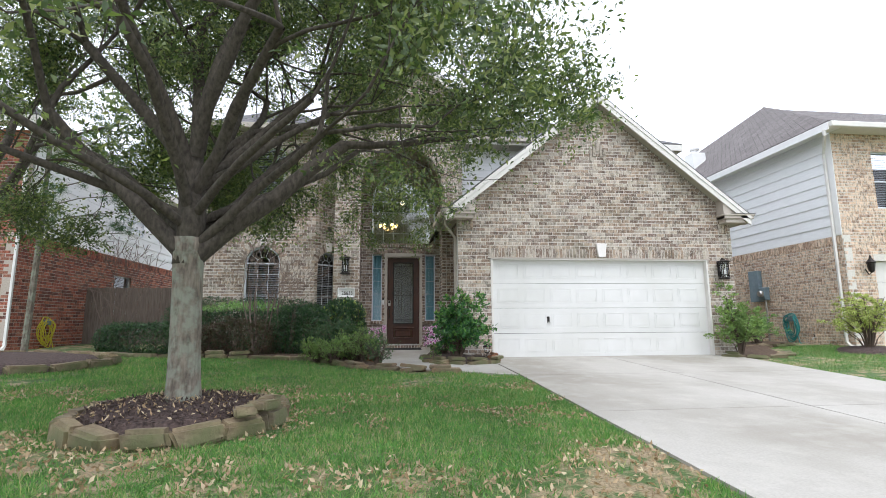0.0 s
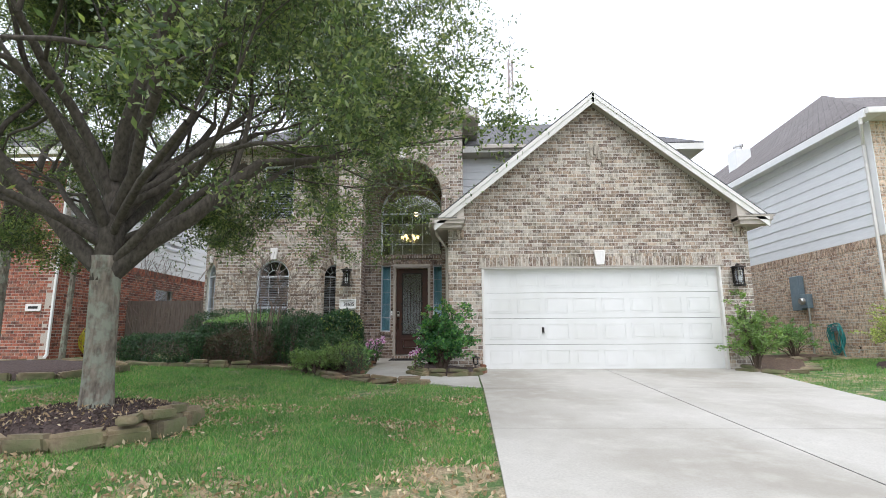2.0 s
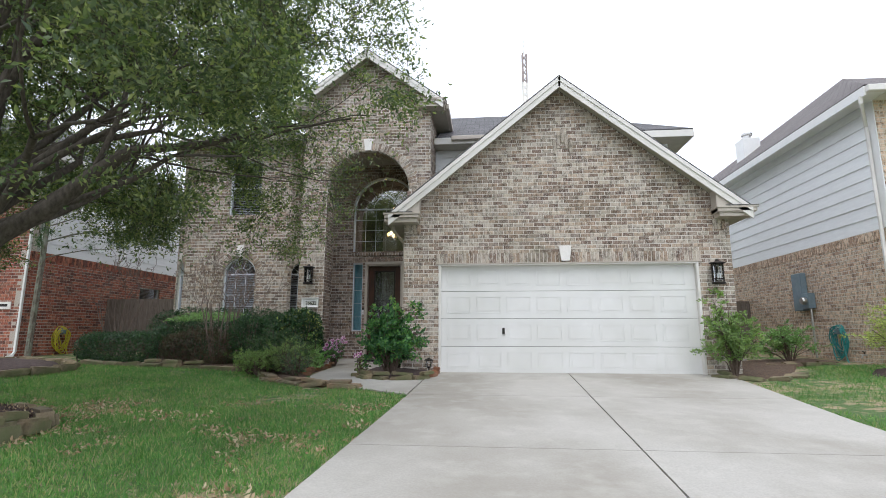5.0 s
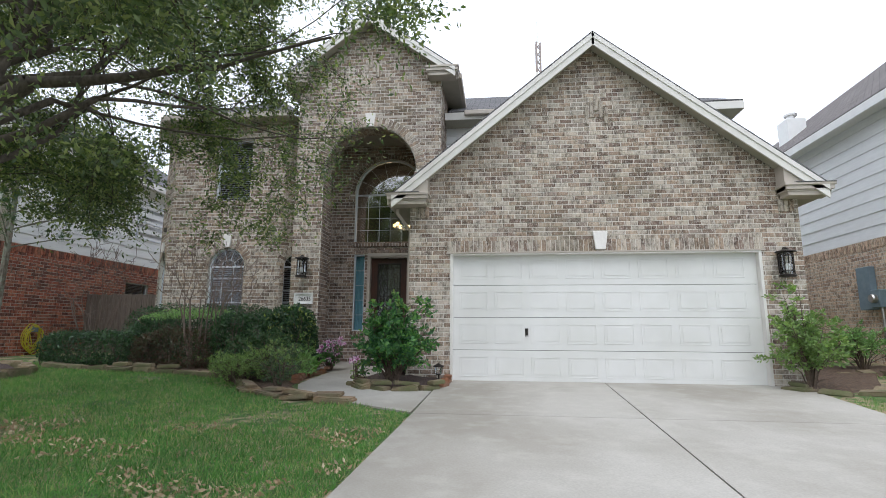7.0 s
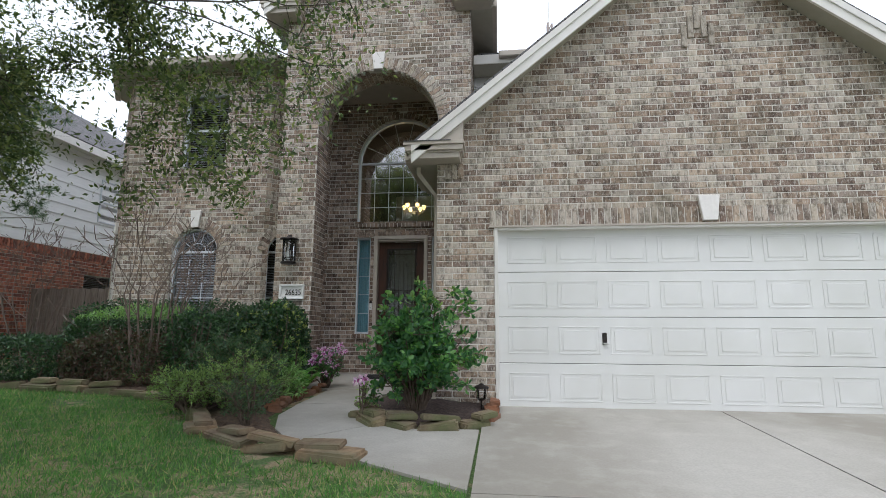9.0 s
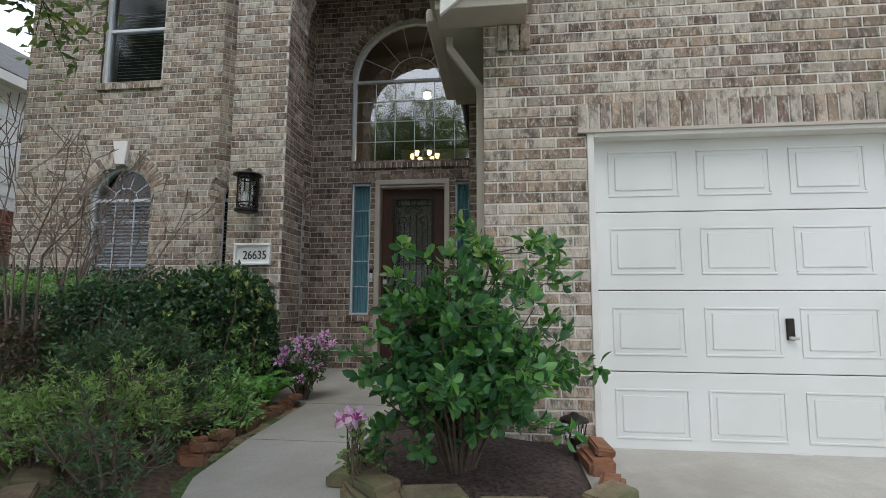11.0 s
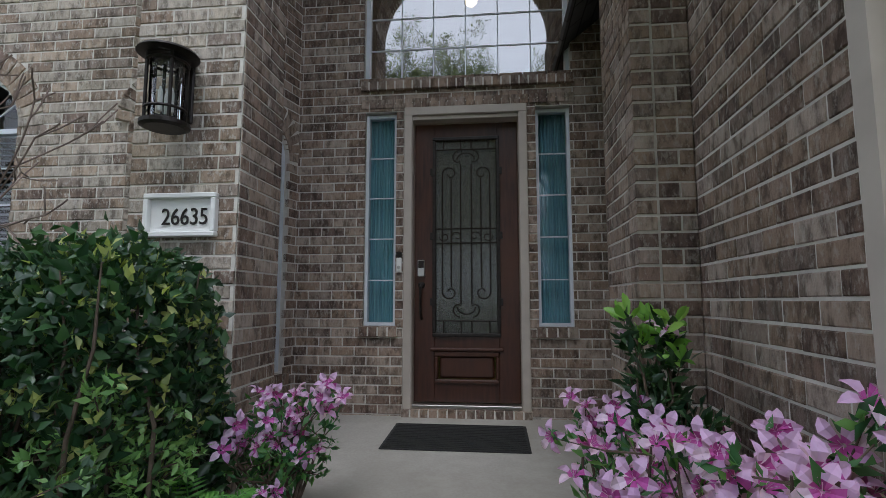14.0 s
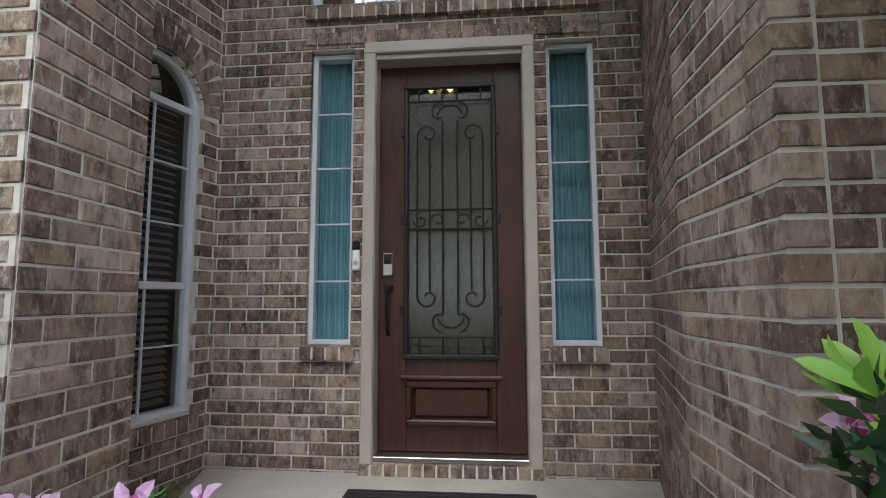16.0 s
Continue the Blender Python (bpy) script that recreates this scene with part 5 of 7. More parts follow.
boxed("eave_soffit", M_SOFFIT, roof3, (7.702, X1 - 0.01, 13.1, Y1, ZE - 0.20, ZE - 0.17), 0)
boxed("fascia_board", M_FASCIA, roof3, (1.82, X1, Y0 - 0.005, Y0 + 0.02, ZE - 0.20, ZE - 0.03), 0.003)
boxed("fascia_board", M_FASCIA, roof3, (X1 - 0.01, X1 + 0.015, Y0 + 0.02, Y1, ZE - 0.20, ZE - 0.03), 0.003)
boxed("gutter", M_TRIM, roof3, (2.26, 3.9, Y0 - 0.11, Y0 - 0.006, ZE - 0.13, ZE - 0.02), 0.015)
# the bay's own hipped roof
roof4 = obj("roof_bay", None, None, "grey shingled hipped roof over the bay with a trim board under it", kind="structure")
ap = (-3.0, 14.6, 7.45)
e = [(-5.60, 13.50), (-4.70, 12.30), (-1.62, 12.30), (-1.33, 12.6), (-1.33, 13.4)]
for a, b in zip(e, e[1:]):
    slab("roof_plane", [(*a, 5.98), (*b, 5.98), ap], 0.03, M_ROOF, roof4)
slab("eave_soffit", [(*p, 5.93) for p in e] + [(-1.33, 14.0, 5.93), (-5.6, 14.0, 5.93)], 0.03, M_SOFFIT, roof4)
for a, b in zip(e[:2], e[1:3]):
    d = Vector((b[0] - a[0], b[1] - a[1], 0))
    bm = box(bmesh.new(), 0, d.length, -0.10, 0.0, -0.14, -0.0, 0.012)
    ob = part("gutter", bm, M_TRIM, roof4)
    ob.matrix_world = pose(a[0], a[1], 6.0, 0, 0, math.degrees(math.atan2(d.y, d.x)))


def downspout(x, y, top, x_top, y_top, bottom, label, kick=(0.0, -0.3), material=None):
    bm = bmesh.new()
    w = 0.035
    tube(bm, [(x_top, y_top, top + 0.12), (x_top, y_top, top), (x, y, top - 0.3), (x, y, bottom + 0.18), (x + kick[0] * 0.3, y + kick[1] * 0.3, bottom + 0.08), (x + kick[0], y + kick[1], bottom + 0.05)], 0.036, 4)
    ob = part("downspout", bm, material or M_TRIM, None)
    return tagged(ob, label, "downspout")


ds = downspout(1.425, 10.66, 3.16, 1.20, 10.62, 0.3, "taupe painted downspout at the corner of the garage", (0.0, -0.12))


# ---- lanterns, number and small fittings ----
def lantern(x, y, z, label):
    e_ = empty("wall_lantern", pose(x, y, z), label, "wall lantern", "lanterns on the house front")
    boxed("back_plate", M_BLACK, e_, (-0.055, 0.055, -0.02, -0.001, -0.17, 0.17), 0.006)
    cy = -0.15
    bm = lathe(bmesh.new(), [(0.012, 0.215), (0.03, 0.20), (0.05, 0.18), (0.140, 0.155), (0.148, 0.142), (0.10, 0.135), (0.085, 0.13)], 24, (0, cy))
    part("cap", bm, M_BLACK, e_)
    bm = lathe(bmesh.new(), [(0.095, -0.245), (0.118, -0.235), (0.118, -0.215), (0.095, -0.205)], 24, (0, cy))
    part("base_ring", bm, M_BLACK, e_)
    bm = bmesh.new()
    for k in range(4):
        a = math.pi / 4 + k * math.pi / 2
        cx_, cy_ = 0.094 * math.cos(a), cy + 0.094 * math.sin(a)
        box(bm, cx_ - 0.006, cx_ + 0.006, cy_ - 0.006, cy_ + 0.006, -0.21, 0.14)
    part("cage_bar", bm, M_BLACK, e_)
    for z_ in (0.10, -0.15):
        ring = bmesh.new()
        tube(ring, [(0.096 * math.cos(t), cy + 0.096 * math.sin(t), z_) for t in np.linspace(0, 2 * math.pi, 21)], 0.008, 5, False)
        part("cage_ring", ring, M_BLACK, e_)
    g = bmesh.new()
    ra = [[g.verts.new((0.082 * math.cos(2 * math.pi * k / 20), cy + 0.082 * math.sin(2 * math.pi * k / 20), z_)) for k in range(20)] for z_ in (-0.20, 0.135)]
    for k in range(20):
        g.faces.new((ra[0][k], ra[0][(k + 1) % 20], ra[1][(k + 1) % 20], ra[1][k]))
    part("glass_cylinder", g, M_CLEAR, e_).visible_shadow = False
    bm = tube(bmesh.new(), [(0, -0.01, 0.05), (0, -0.06, 0.19), (0, -0.10, 0.225), (0, cy, 0.21)], 0.010, 8)
    part("arm", bm, M_BLACK, e_)
    cs = bmesh.new()
    for k in range(3):
        a = k * 2.1
        lathe(cs, [(0.012, -0.16), (0.012, -0.06), (0.004, -0.03)], 8, (0.03 * math.cos(a), cy + 0.03 * math.sin(a)))
    part("candle_bulb", cs, M_WHITE, e_, "white candle sleeve with an unlit bulb")
    return e_


lantern(-1.03, 12.0, 2.42, "dark bronze cylinder lantern on the brick tower above the house number")
lantern(7.40, 10.45, 2.20, "dark bronze cylinder lantern on the brick beside the garage door")
num = empty("house_number", pose(-1.005, 12.0, 1.755), "white stone plaque with black numerals set in the brick", "house number")
bm = bmesh.new()
for d in ((-0.20, 0.20, 0.088, 0.115), (-0.20, 0.20, -0.115, -0.088), (-0.20, -0.173, -0.088, 0.088), (0.173, 0.20, -0.088, 0.088)):
    box(bm, d[0], d[1], -0.045, -0.001, d[2], d[3], 0.005)
part("plaque_rim", bm, M_WHITE, num)
boxed("plaque_field", M_WHITE, num, (-0.172, 0.172, -0.014, -0.001, -0.087, 0.087), 0)
cu = bpy.data.curves.new("numerals", "FONT")
cu.body, cu.size, cu.align_x, cu.align_y, cu.extrude, cu.offset = "26635", 0.125, "CENTER", "CENTER", 0.003, 0.0
cu.materials.append(M_BLACK)
tx = obj("numeral_text", cu, num, "black numerals")
tx.matrix_local = pose(0.022, -0.019, -0.012, 90) @ Matrix.Diagonal((0.84, 1.0, 1, 1))


def chandelier(x, y, z):
    e_ = empty("chandelier", pose(x, y, z), "brass chandelier with lit candle lamps in the hall", "chandelier")
    bm = lathe(bmesh.new(), [(0.01, -0.2), (0.05, -0.15), (0.03, -0.05), (0.06, 0.0), (0.015, 0.08), (0.01, 0.3)], 12)
    tube(bm, [(0, 0, 0.3), (0, 0, 5.68 - z)], 0.006, 6)
    part("stem", bm, M_STEEL, e_)
    for k in range(6):
        a = math.pi * k / 3
        c, s = math.cos(a), math.sin(a)
        arm = tube(bmesh.new(), [(0.03 * c, 0.03 * s, -0.05), (0.15 * c, 0.15 * s, -0.16), (0.26 * c, 0.26 * s, -0.10), (0.27 * c, 0.27 * s, -0.02)], 0.008, 6)
        ar = part("arm", arm, M_STEEL, e_)
        part("lamp_glass", lathe(bmesh.new(), [(0.02, -0.02), (0.05, 0.03), (0.055, 0.08), (0.03, 0.10)], 10, (0.27 * c, 0.27 * s)), M_BULB, ar)


chandelier(-0.05, 17.5, 4.42)
cl = empty("ceiling_lamp", pose(0.39, 14.85, 4.66), "small lit lantern hanging in the hall behind the transom", "ceiling lamp")
part("lamp_glass", lathe(bmesh.new(), [(0.03, -0.06), (0.07, -0.02), (0.06, 0.05), (0.02, 0.07)], 12), M_BULBC, cl)
part("chain", tube(bmesh.new(), [(0, 0, 0.07), (0, 0, 5.69 - 4.66)], 0.006, 6), M_BLACK, cl)
hl = new("hall_lamp", bpy.data.lights.new("hall_lamp", "POINT"))
hl.location, hl.data.energy, hl.data.color, hl.data.shadow_soft_size = (0.0, 16.9, 4.3), 25, (1.0, 0.72, 0.4), 0.15


def path_light(x, y, label):
    e_ = empty("path_light", pose(x, y, ground_z(x, y) + 0.03), label, "path light", "path lights in the beds")
    part("stake", tube(bmesh.new(), [(0, 0, -0.05), (0, 0, 0.12)], 0.009, 6), M_BLACK, e_)
    part("cap", lathe(bmesh.new(), [(0.09, 0.235), (0.085, 0.25), (0.03, 0.275), (0.012, 0.29)], 14), M_BLACK, e_)
    part("lens", lathe(bmesh.new(), [(0.045, 0.125), (0.06, 0.23)], 12), M_CLEAR, e_)
    part("base_cup", lathe(bmesh.new(), [(0.03, 0.105), (0.055, 0.125)], 12), M_BLACK, e_)
    c = bmesh.new()
    for k in range(6):
        a = math.pi * k / 3
        tube(c, [(0.05 * math.cos(a), 0.05 * math.sin(a), 0.12), (0.075 * math.cos(a), 0.075 * math.sin(a), 0.24)], 0.004, 4)
    part("cage_bar", c, M_BLACK, e_)


path_light(2.00, 10.22, "black caged path light on the mulch beside the garage door")
path_light(-0.92, 10.70, "black caged path light low among the ferns")

# ---- neighbouring houses ----
def side_house(name, side, label):
    """The flank of a neighbouring house: brick below, lapped boards above, its gutter, spout and roof."""
    if side > 0:
        wx, wy, brk, eave = 10.80, 10.70, 3.08, 5.66
        lower = brick_wall("wall_east_lower", (wx, wy + 9), -90, 9.0, 0.1, brk, "peach brick flank of the house next door", bricks=(None, M_PEACH))
        front = brick_wall("wall_east_front", (wx + 0.02, wy), 0, 5.0, 0.1, 5.64, "peach brick front of the house next door", [("rect", 0.75, 5.2, -1, 2.45, 0.18), ("rect", 1.05, 2.6, 3.75, 5.2, 0)], bricks=(None, M_PEACH))
        ring_bricks(lower, 0, brk - 0.20, 0, 0.19, flat=(0.0, 9.0), many=M_PEACH, proud=-0.012)
        board_wall("wall_east_upper", (wx - 0.0, wy + 9), -90, 8.86, brk + 0.0, eave, "white lapped siding on the house next door", 0.265)
        window("window_next_door", front, 1.05, 2.6, 3.76, 5.2, "white sash window of the house next door", False, 1, 1, rail=4.45)
        gdn = empty("garage_door", pose(wx + 0.8, wy + 0.12, 0.42), "beige sectional garage door of the house next door", "garage door")
        for r in range(4):
            boxed("door_section", M_FASCIA, gdn, (0, 4.2, 0, 0.05, r * 0.51, r * 0.51 + 0.503), 0.006)
    else:
        wx, wy, brk, eave = -8.27, 11.95, 3.10, 5.60
        lower = brick_wall("wall_west_lower", (wx, wy), 90, 10.5, 0.1, brk, "red brick flank of the house next door", [("rect", 4.1, 5.1, 1.35, 2.55, 0)], bricks=(None, M_RED), mortar=M_MORTAR_RED)
        ring_bricks(lower, 0, brk - 0.20, 0, 0.19, flat=(0.0, 10.5), many=M_RED, proud=-0.012)
        window("window_next_lower", lower, 4.1, 5.1, 1.36, 2.55, "dark window low in the red brick flank", False, 1, 1, rail=1.95)
        up = board_wall("wall_west_upper", (wx + 0.0, wy + 0.3), 90, 10.2, brk, eave, "white lapped siding on the house next door", 0.265)
        window("window_next_upper", up, 4.0, 5.3, 3.95, 5.1, "white sash window in the siding next door", False, 2, 1, rail=4.5, y=-0.02)
        brick_wall("wall_west_front", (wx - 3.4, wy), 0, 3.38, 0.1, 5.5, "red brick front of the house next door", bricks=(None, M_RED), mortar=M_MORTAR_RED)
    return wx, wy


side_house("east", 1, "")
side_house("west", -1, "")
# Added dark walls that keep the sky from showing through the neighbours' panes.
plain_wall("inner_west", -9.6, -9.5, 12.2, 22.3, 0.2, 5.5, M_DARK, "dark wall added inside the red brick house to block skylight")
plain_wall("inner_west_end", -9.5, -8.5, 22.2, 22.3, 0.2, 5.5, M_DARK, "dark end wall added in the red brick house to block skylight")
plain_wall("inner_east", 11.0, 16.0, 12.6, 12.7, 0.2, 5.4, M_DARK, "dark wall added inside the peach brick house to block skylight")
plain_wall("inner_east_end", 15.9, 16.0, 10.95, 12.6, 0.2, 5.4, M_DARK, "dark end wall added in the peach brick house to block skylight")
re_ = obj("roof_east", None, None, "brown grey hip roof of the house next door with white fascia", kind="structure")
EX, EY, EZ2 = 10.36, 10.25, 5.76
slab("roof_plane", [(EX, EY, EZ2), (14.05, 15.56, 8.56), (16.45, 19.3, 10.48), (EX, 27.0, EZ2)], 0.03, M_ROOFB, re_)
slab("roof_plane", [(EX, EY, EZ2), (24.0, EY, EZ2), (24.0, 15.56, 8.56), (14.05, 15.56, 8.56)], 0.03, M_ROOFB, re_)
boxed("fascia_board", M_WHITE, re_, (EX - 0.02, EX + 0.02, EY, 27.0, EZ2 - 0.22, EZ2 - 0.035), 0.003)
boxed("gutter", M_FASCIA, re_, (EX, 24.0, EY - 0.10, EY + 0.01, EZ2 - 0.17, EZ2 - 0.035), 0.015)
boxed("eave_soffit", M_WHITE, re_, (EX + 0.022, 10.80, EY + 0.012, 27.0, EZ2 - 0.12, EZ2 - 0.09), 0)
boxed("eave_soffit", M_FASCIA, re_, (10.80, 24.0, EY + 0.012, 10.70, EZ2 - 0.13, EZ2 - 0.10), 0)
cb = empty("corner_board", pose(10.80, 10.70, 0), "white corner board at the end of the siding", "corner board")
boxed("board", M_WHITE, cb, (-0.022, 0.0, -0.02, 0.16, 3.08, 5.62), 0.003)
downspout(10.74, 10.86, 5.44, 10.34, 10.36, 0.36, "white downspout on the corner of the house next door", (0.0, -0.32), M_FASCIA)
downspout(-8.22, 11.88, 5.45, -7.95, 11.62, 0.42, "white downspout at the corner of the red brick house", (0.12, -0.38), M_WHITE)
rw = obj("roof_west", None, None, "grey roof edge of the red brick house with white fascia", kind="structure")
slab("roof_plane", [(-7.86, 11.5, 5.72), (-7.86, 22.5, 5.72), (-11.5, 19.0, 8.1), (-11.5, 15.0, 8.1)], 0.03, M_ROOF, rw)
slab("roof_plane", [(-7.86, 11.5, 5.72), (-11.5, 15.0, 8.1), (-14, 15.0, 8.1), (-14, 11.5, 5.72)], 0.03, M_ROOF, rw)
boxed("fascia_board", M_FASCIA, rw, (-7.89, -7.85, 11.5, 22.5, 5.50, 5.69), 0.003)
boxed("fascia_board", M_FASCIA, rw, (-14, -7.89, 11.48, 11.52, 5.50, 5.69), 0.003)
boxed("eave_soffit", M_FASCIA, rw, (-8.27, -7.89, 11.52, 22.5, 5.58, 5.61), 0)
boxed("eave_soffit", M_FASCIA, rw, (-14, -8.27, 11.52, 11.95, 5.58, 5.61), 0)
chm = empty("chimney", pose(12.25, 18.2, 5.6), "white boxed chimney with a metal cap on the roof next door", "chimney")
boxed("chimney_body", M_WHITE, chm, (-0.28, 0.28, -0.28, 0.28, 0, 2.15), 0.01)
part("metal_cap", lathe(bmesh.new(), [(0.12, 2.15), (0.12, 2.3), (0.18, 2.32), (0.18, 2.38), (0.08, 2.42)], 14), M_STEEL, chm)
mast = empty("radio_mast", pose(6.5, 42.0, 0.4), "thin red and white lattice radio mast far behind the house", "radio mast")
for i in range(9):
    bm = bmesh.new()
    for k in range(3):
        a = 2 * math.pi * k / 3
        c, s = 0.22 * math.cos(a), 0.22 * math.sin(a)
        tube(bm, [(c, s, i * 2.8), (c, s, i * 2.8 + 2.8)], 0.10, 4)
        c2, s2 = 0.22 * math.cos(a + 2.09), 0.22 * math.sin(a + 2.09)
        for j in range(4):
            tube(bm, [(c, s, i * 2.8 + j * 0.7), (c2, s2, i * 2.8 + j * 0.7 + 0.7)], 0.045, 4)
    part("mast_section", bm, M_KEY if i % 2 else M_MAST, mast)
part("antenna", tube(bmesh.new(), [(0, 0, 25.2), (0, 0, 27.2)], 0.04, 5), M_WHITE, mast)

# things along the flanks
gz = ground_z
mb = empty("electric_meter", pose(10.78, 13.45, 2.02, 0, 0, -90), "grey electric meter boxes on the peach brick wall", "electric meter")
boxed("tall_box", M_GREYBOX, mb, (-0.32, 0.05, -0.14, 0.0, -0.42, 0.48), 0.01)
boxed("meter_box", M_GREYBOX, mb, (0.06, 0.30, -0.16, 0.0, -0.38, -0.02), 0.01)
mm = bmesh.new()
lathe(mm, [(0.09, 0), (0.09, 0.06), (0.075, 0.09)], 14)
bmesh.ops.transform(mm, matrix=Matrix.Translation((0.18, -0.16, -0.20)) @ Matrix.Rotation(radians(90), 4, "X"), verts=mm.verts)
part("meter_dial", mm, M_STEEL, mb)
part("conduit", tube(bmesh.new(), [(0.18, -0.05, -0.38), (0.18, -0.05, -1.7)], 0.025, 8), M_STEEL, mb)


def hose(name, x, y, z, r, turns, material, label, tail, rx=0.0):
    rng = np.random.default_rng(9)
    e_ = empty(name, pose(x, y, z, 0, 0, rx), label, "garden hose")
    for k in range(turns):
        bm = bmesh.new()
        rr, o = r * rng.uniform(0.75, 1.1), rng.normal(0, 0.025, 2)
        dr_ = rng.uniform(1.0, 1.7)
        tube(bm, [(rr * 0.8 * math.cos(t) + o[0], -0.09 + 0.012 * k - 0.03 * math.sin(3 * t + k), rr * math.sin(t) * (dr_ if math.sin(t) < 0 else 1) + o[1]) for t in np.linspace(0, 2 * math.pi, 22)], 0.011, 6, False)
        part("hose_loop", bm, material, e_)
    part("hose_end", tube(bmesh.new(), tail, 0.011, 6), material, e_)
    bm = bmesh.new()
    box(bm, -0.10, 0.10, -0.08, -0.001, r * 0.35, r * 0.8, 0.01)
    tube(bm, [(-0.12, -0.08, r * 0.8), (-0.12, -0.16, r * 0.9)], 0.01, 6)
    tube(bm, [(0.12, -0.08, r * 0.8), (0.12, -0.16, r * 0.9)], 0.01, 6)
    part("hose_hanger", bm, M_GREYBOX, e_)


hose("garden_hose", 10.78, 12.45, 0.95, 0.26, 11, M_TEALHOSE, "teal garden hose coiled on a hanger on the brick wall", [(0.2, -0.1, -0.1), (0.3, -0.12, -0.45), (0.5, -0.2, -0.57), (0.9, -0.3, -0.57), (1.3, -0.15, -0.57)], -90)
hose("garden_hose", -8.25, 13.15, 0.95, 0.25, 9, M_YELLOW, "yellow garden hose coiled on a hanger on the red brick wall", [(0.1, -0.1, -0.2), (0.15, -0.15, -0.5), (-0.1, -0.2, -0.54), (-0.3, -0.12, -0.45)], 90)
fc = empty("faucet", pose(10.78, 11.75, 0.62), "small brass faucet on the peach brick wall", "faucet")
part("spout", tube(bmesh.new(), [(0, 0, 0), (-0.08, 0, 0), (-0.11, 0, -0.06)], 0.016, 8), M_STEEL, fc)
part("handle", tube(bmesh.new(), [(-0.05, 0, 0.02), (-0.05, 0, 0.07), (-0.05, 0.04, 0.08)], 0.010, 6), M_BLACK, fc)
ac = empty("air_conditioner", pose(8.6, 13.6, gz(8.6, 13.6)), "dark grey air conditioner between the houses", "air conditioner")
boxed("housing", M_BLACK, ac, (-0.4, 0.4, -0.4, 0.4, 0.05, 0.80), 0.02)
for k in range(9):
    boxed("louvre", M_BLACK, ac, (-0.39, 0.39, -0.415, -0.401, 0.10 + k * 0.075, 0.13 + k * 0.075), 0)
part("pad", box(bmesh.new(), -0.5, 0.5, -0.5, 0.5, -0.03, 0.05, 0.01), M_CONC, ac)
fe = empty("fence", pose(-8.2, 14.6, 0), "weathered grey cedar board fence between the houses", "fence")
for k in range(20):
    z1 = 2.05 + 0.01 * math.sin(k * 2.7)
    boxed("fence_board", M_FENCE, fe, (k * 0.148, k * 0.148 + 0.14, -0.01 + 0.004 * (k % 2), 0.012 + 0.004 * (k % 2), 0.44, z1), 0.003)
for z in (0.8, 1.7):
    boxed("fence_rail", M_FENCE, fe, (0, 2.95, 0.018, 0.06, z, z + 0.09), 0.003)
fe2 = empty("fence", pose(7.9, 16.2, 0), "weathered cedar board fence between the garage and the house next door", "fence")
for k in range(20):
    boxed("fence_board", M_FENCE, fe2, (k * 0.148, k * 0.148 + 0.14, 0, 0.02, 0.40, 2.0), 0.003)
pl = empty("address_plaque", pose(-8.75, 11.95, 1.72), "pale address plaque on the red brick front", "address plaque")
boxed("plaque_field", M_KEY, pl, (-0.2, 0.2, -0.03, -0.001, -0.09, 0.09), 0.006)
boxed("numerals_bar", M_BLACK, pl, (-0.12, 0.12, -0.034, -0.031, -0.03, 0.03), 0)
el = empty("wall_lantern", pose(11.30, 10.70, 2.35), "small dark coach lantern on the peach brick front", "wall lantern")
part("lantern_body", lathe(bmesh.new(), [(0.02, -0.20), (0.06, -0.16), (0.085, 0.02), (0.10, 0.04), (0.03, 0.14), (0.012, 0.22)], 8, (0, -0.16)), M_BLACK, el)
part("arm", tube(bmesh.new(), [(0, 0, -0.1), (0, -0.08, -0.24), (0, -0.16, -0.19)], 0.012, 6), M_BLACK, el)
sb = empty("splash_block", pose(-7.95, 11.35, gz(-7.95, 11.35)), "grey concrete splash block under the downspout", "splash block")
boxed("block", M_CONC, sb, (-0.16, 0.16, -0.35, 0.2, -0.02, 0.06), 0.02)

# ---- beds, mulch and border stones ----
def bed(name, poly, lift, material, label, hump=0.08):
    """A low mound of mulch or litter inside its outline."""
    cx, cy = sum(p[0] for p in poly) / len(poly), sum(p[1] for p in poly) / len(poly)
    v, f = [(cx, cy, gz(cx, cy) + lift + hump)], []
    n, rings = len(poly), 7
    for r in range(1, rings + 1):
        t = r / rings
        for x, y in poly:
            px, py = cx + (x - cx) * t, cy + (y - cy) * t
            o = noise.noise(Vector((px * 5, py * 5, 0))) * 0.018
            v.append((px, py, gz(px, py) + (lift + hump * (1 - t * t) if r < rings else -0.03) + o))
    for k in range(n):
        f.append((0, 1 + k, 1 + (k + 1) % n))
    for r in range(rings - 1):
        a, b = 1 + r * n, 1 + (r + 1) * n
        for k in range(n):
            f.append((a + k, b + k, b + (k + 1) % n, a + (k + 1) % n))
    return obj(name, raw(name, v, f, material, True), None, label, "mulch bed", kind="stuff")


def fine_poly(pts, per=5):
    out = []
    for a, b in zip(pts, pts[1:] + pts[:1]):
        out += [(a[0] + (b[0] - a[0]) * k / per, a[1] + (b[1] - a[1]) * k / per) for k in range(per)]
    return out


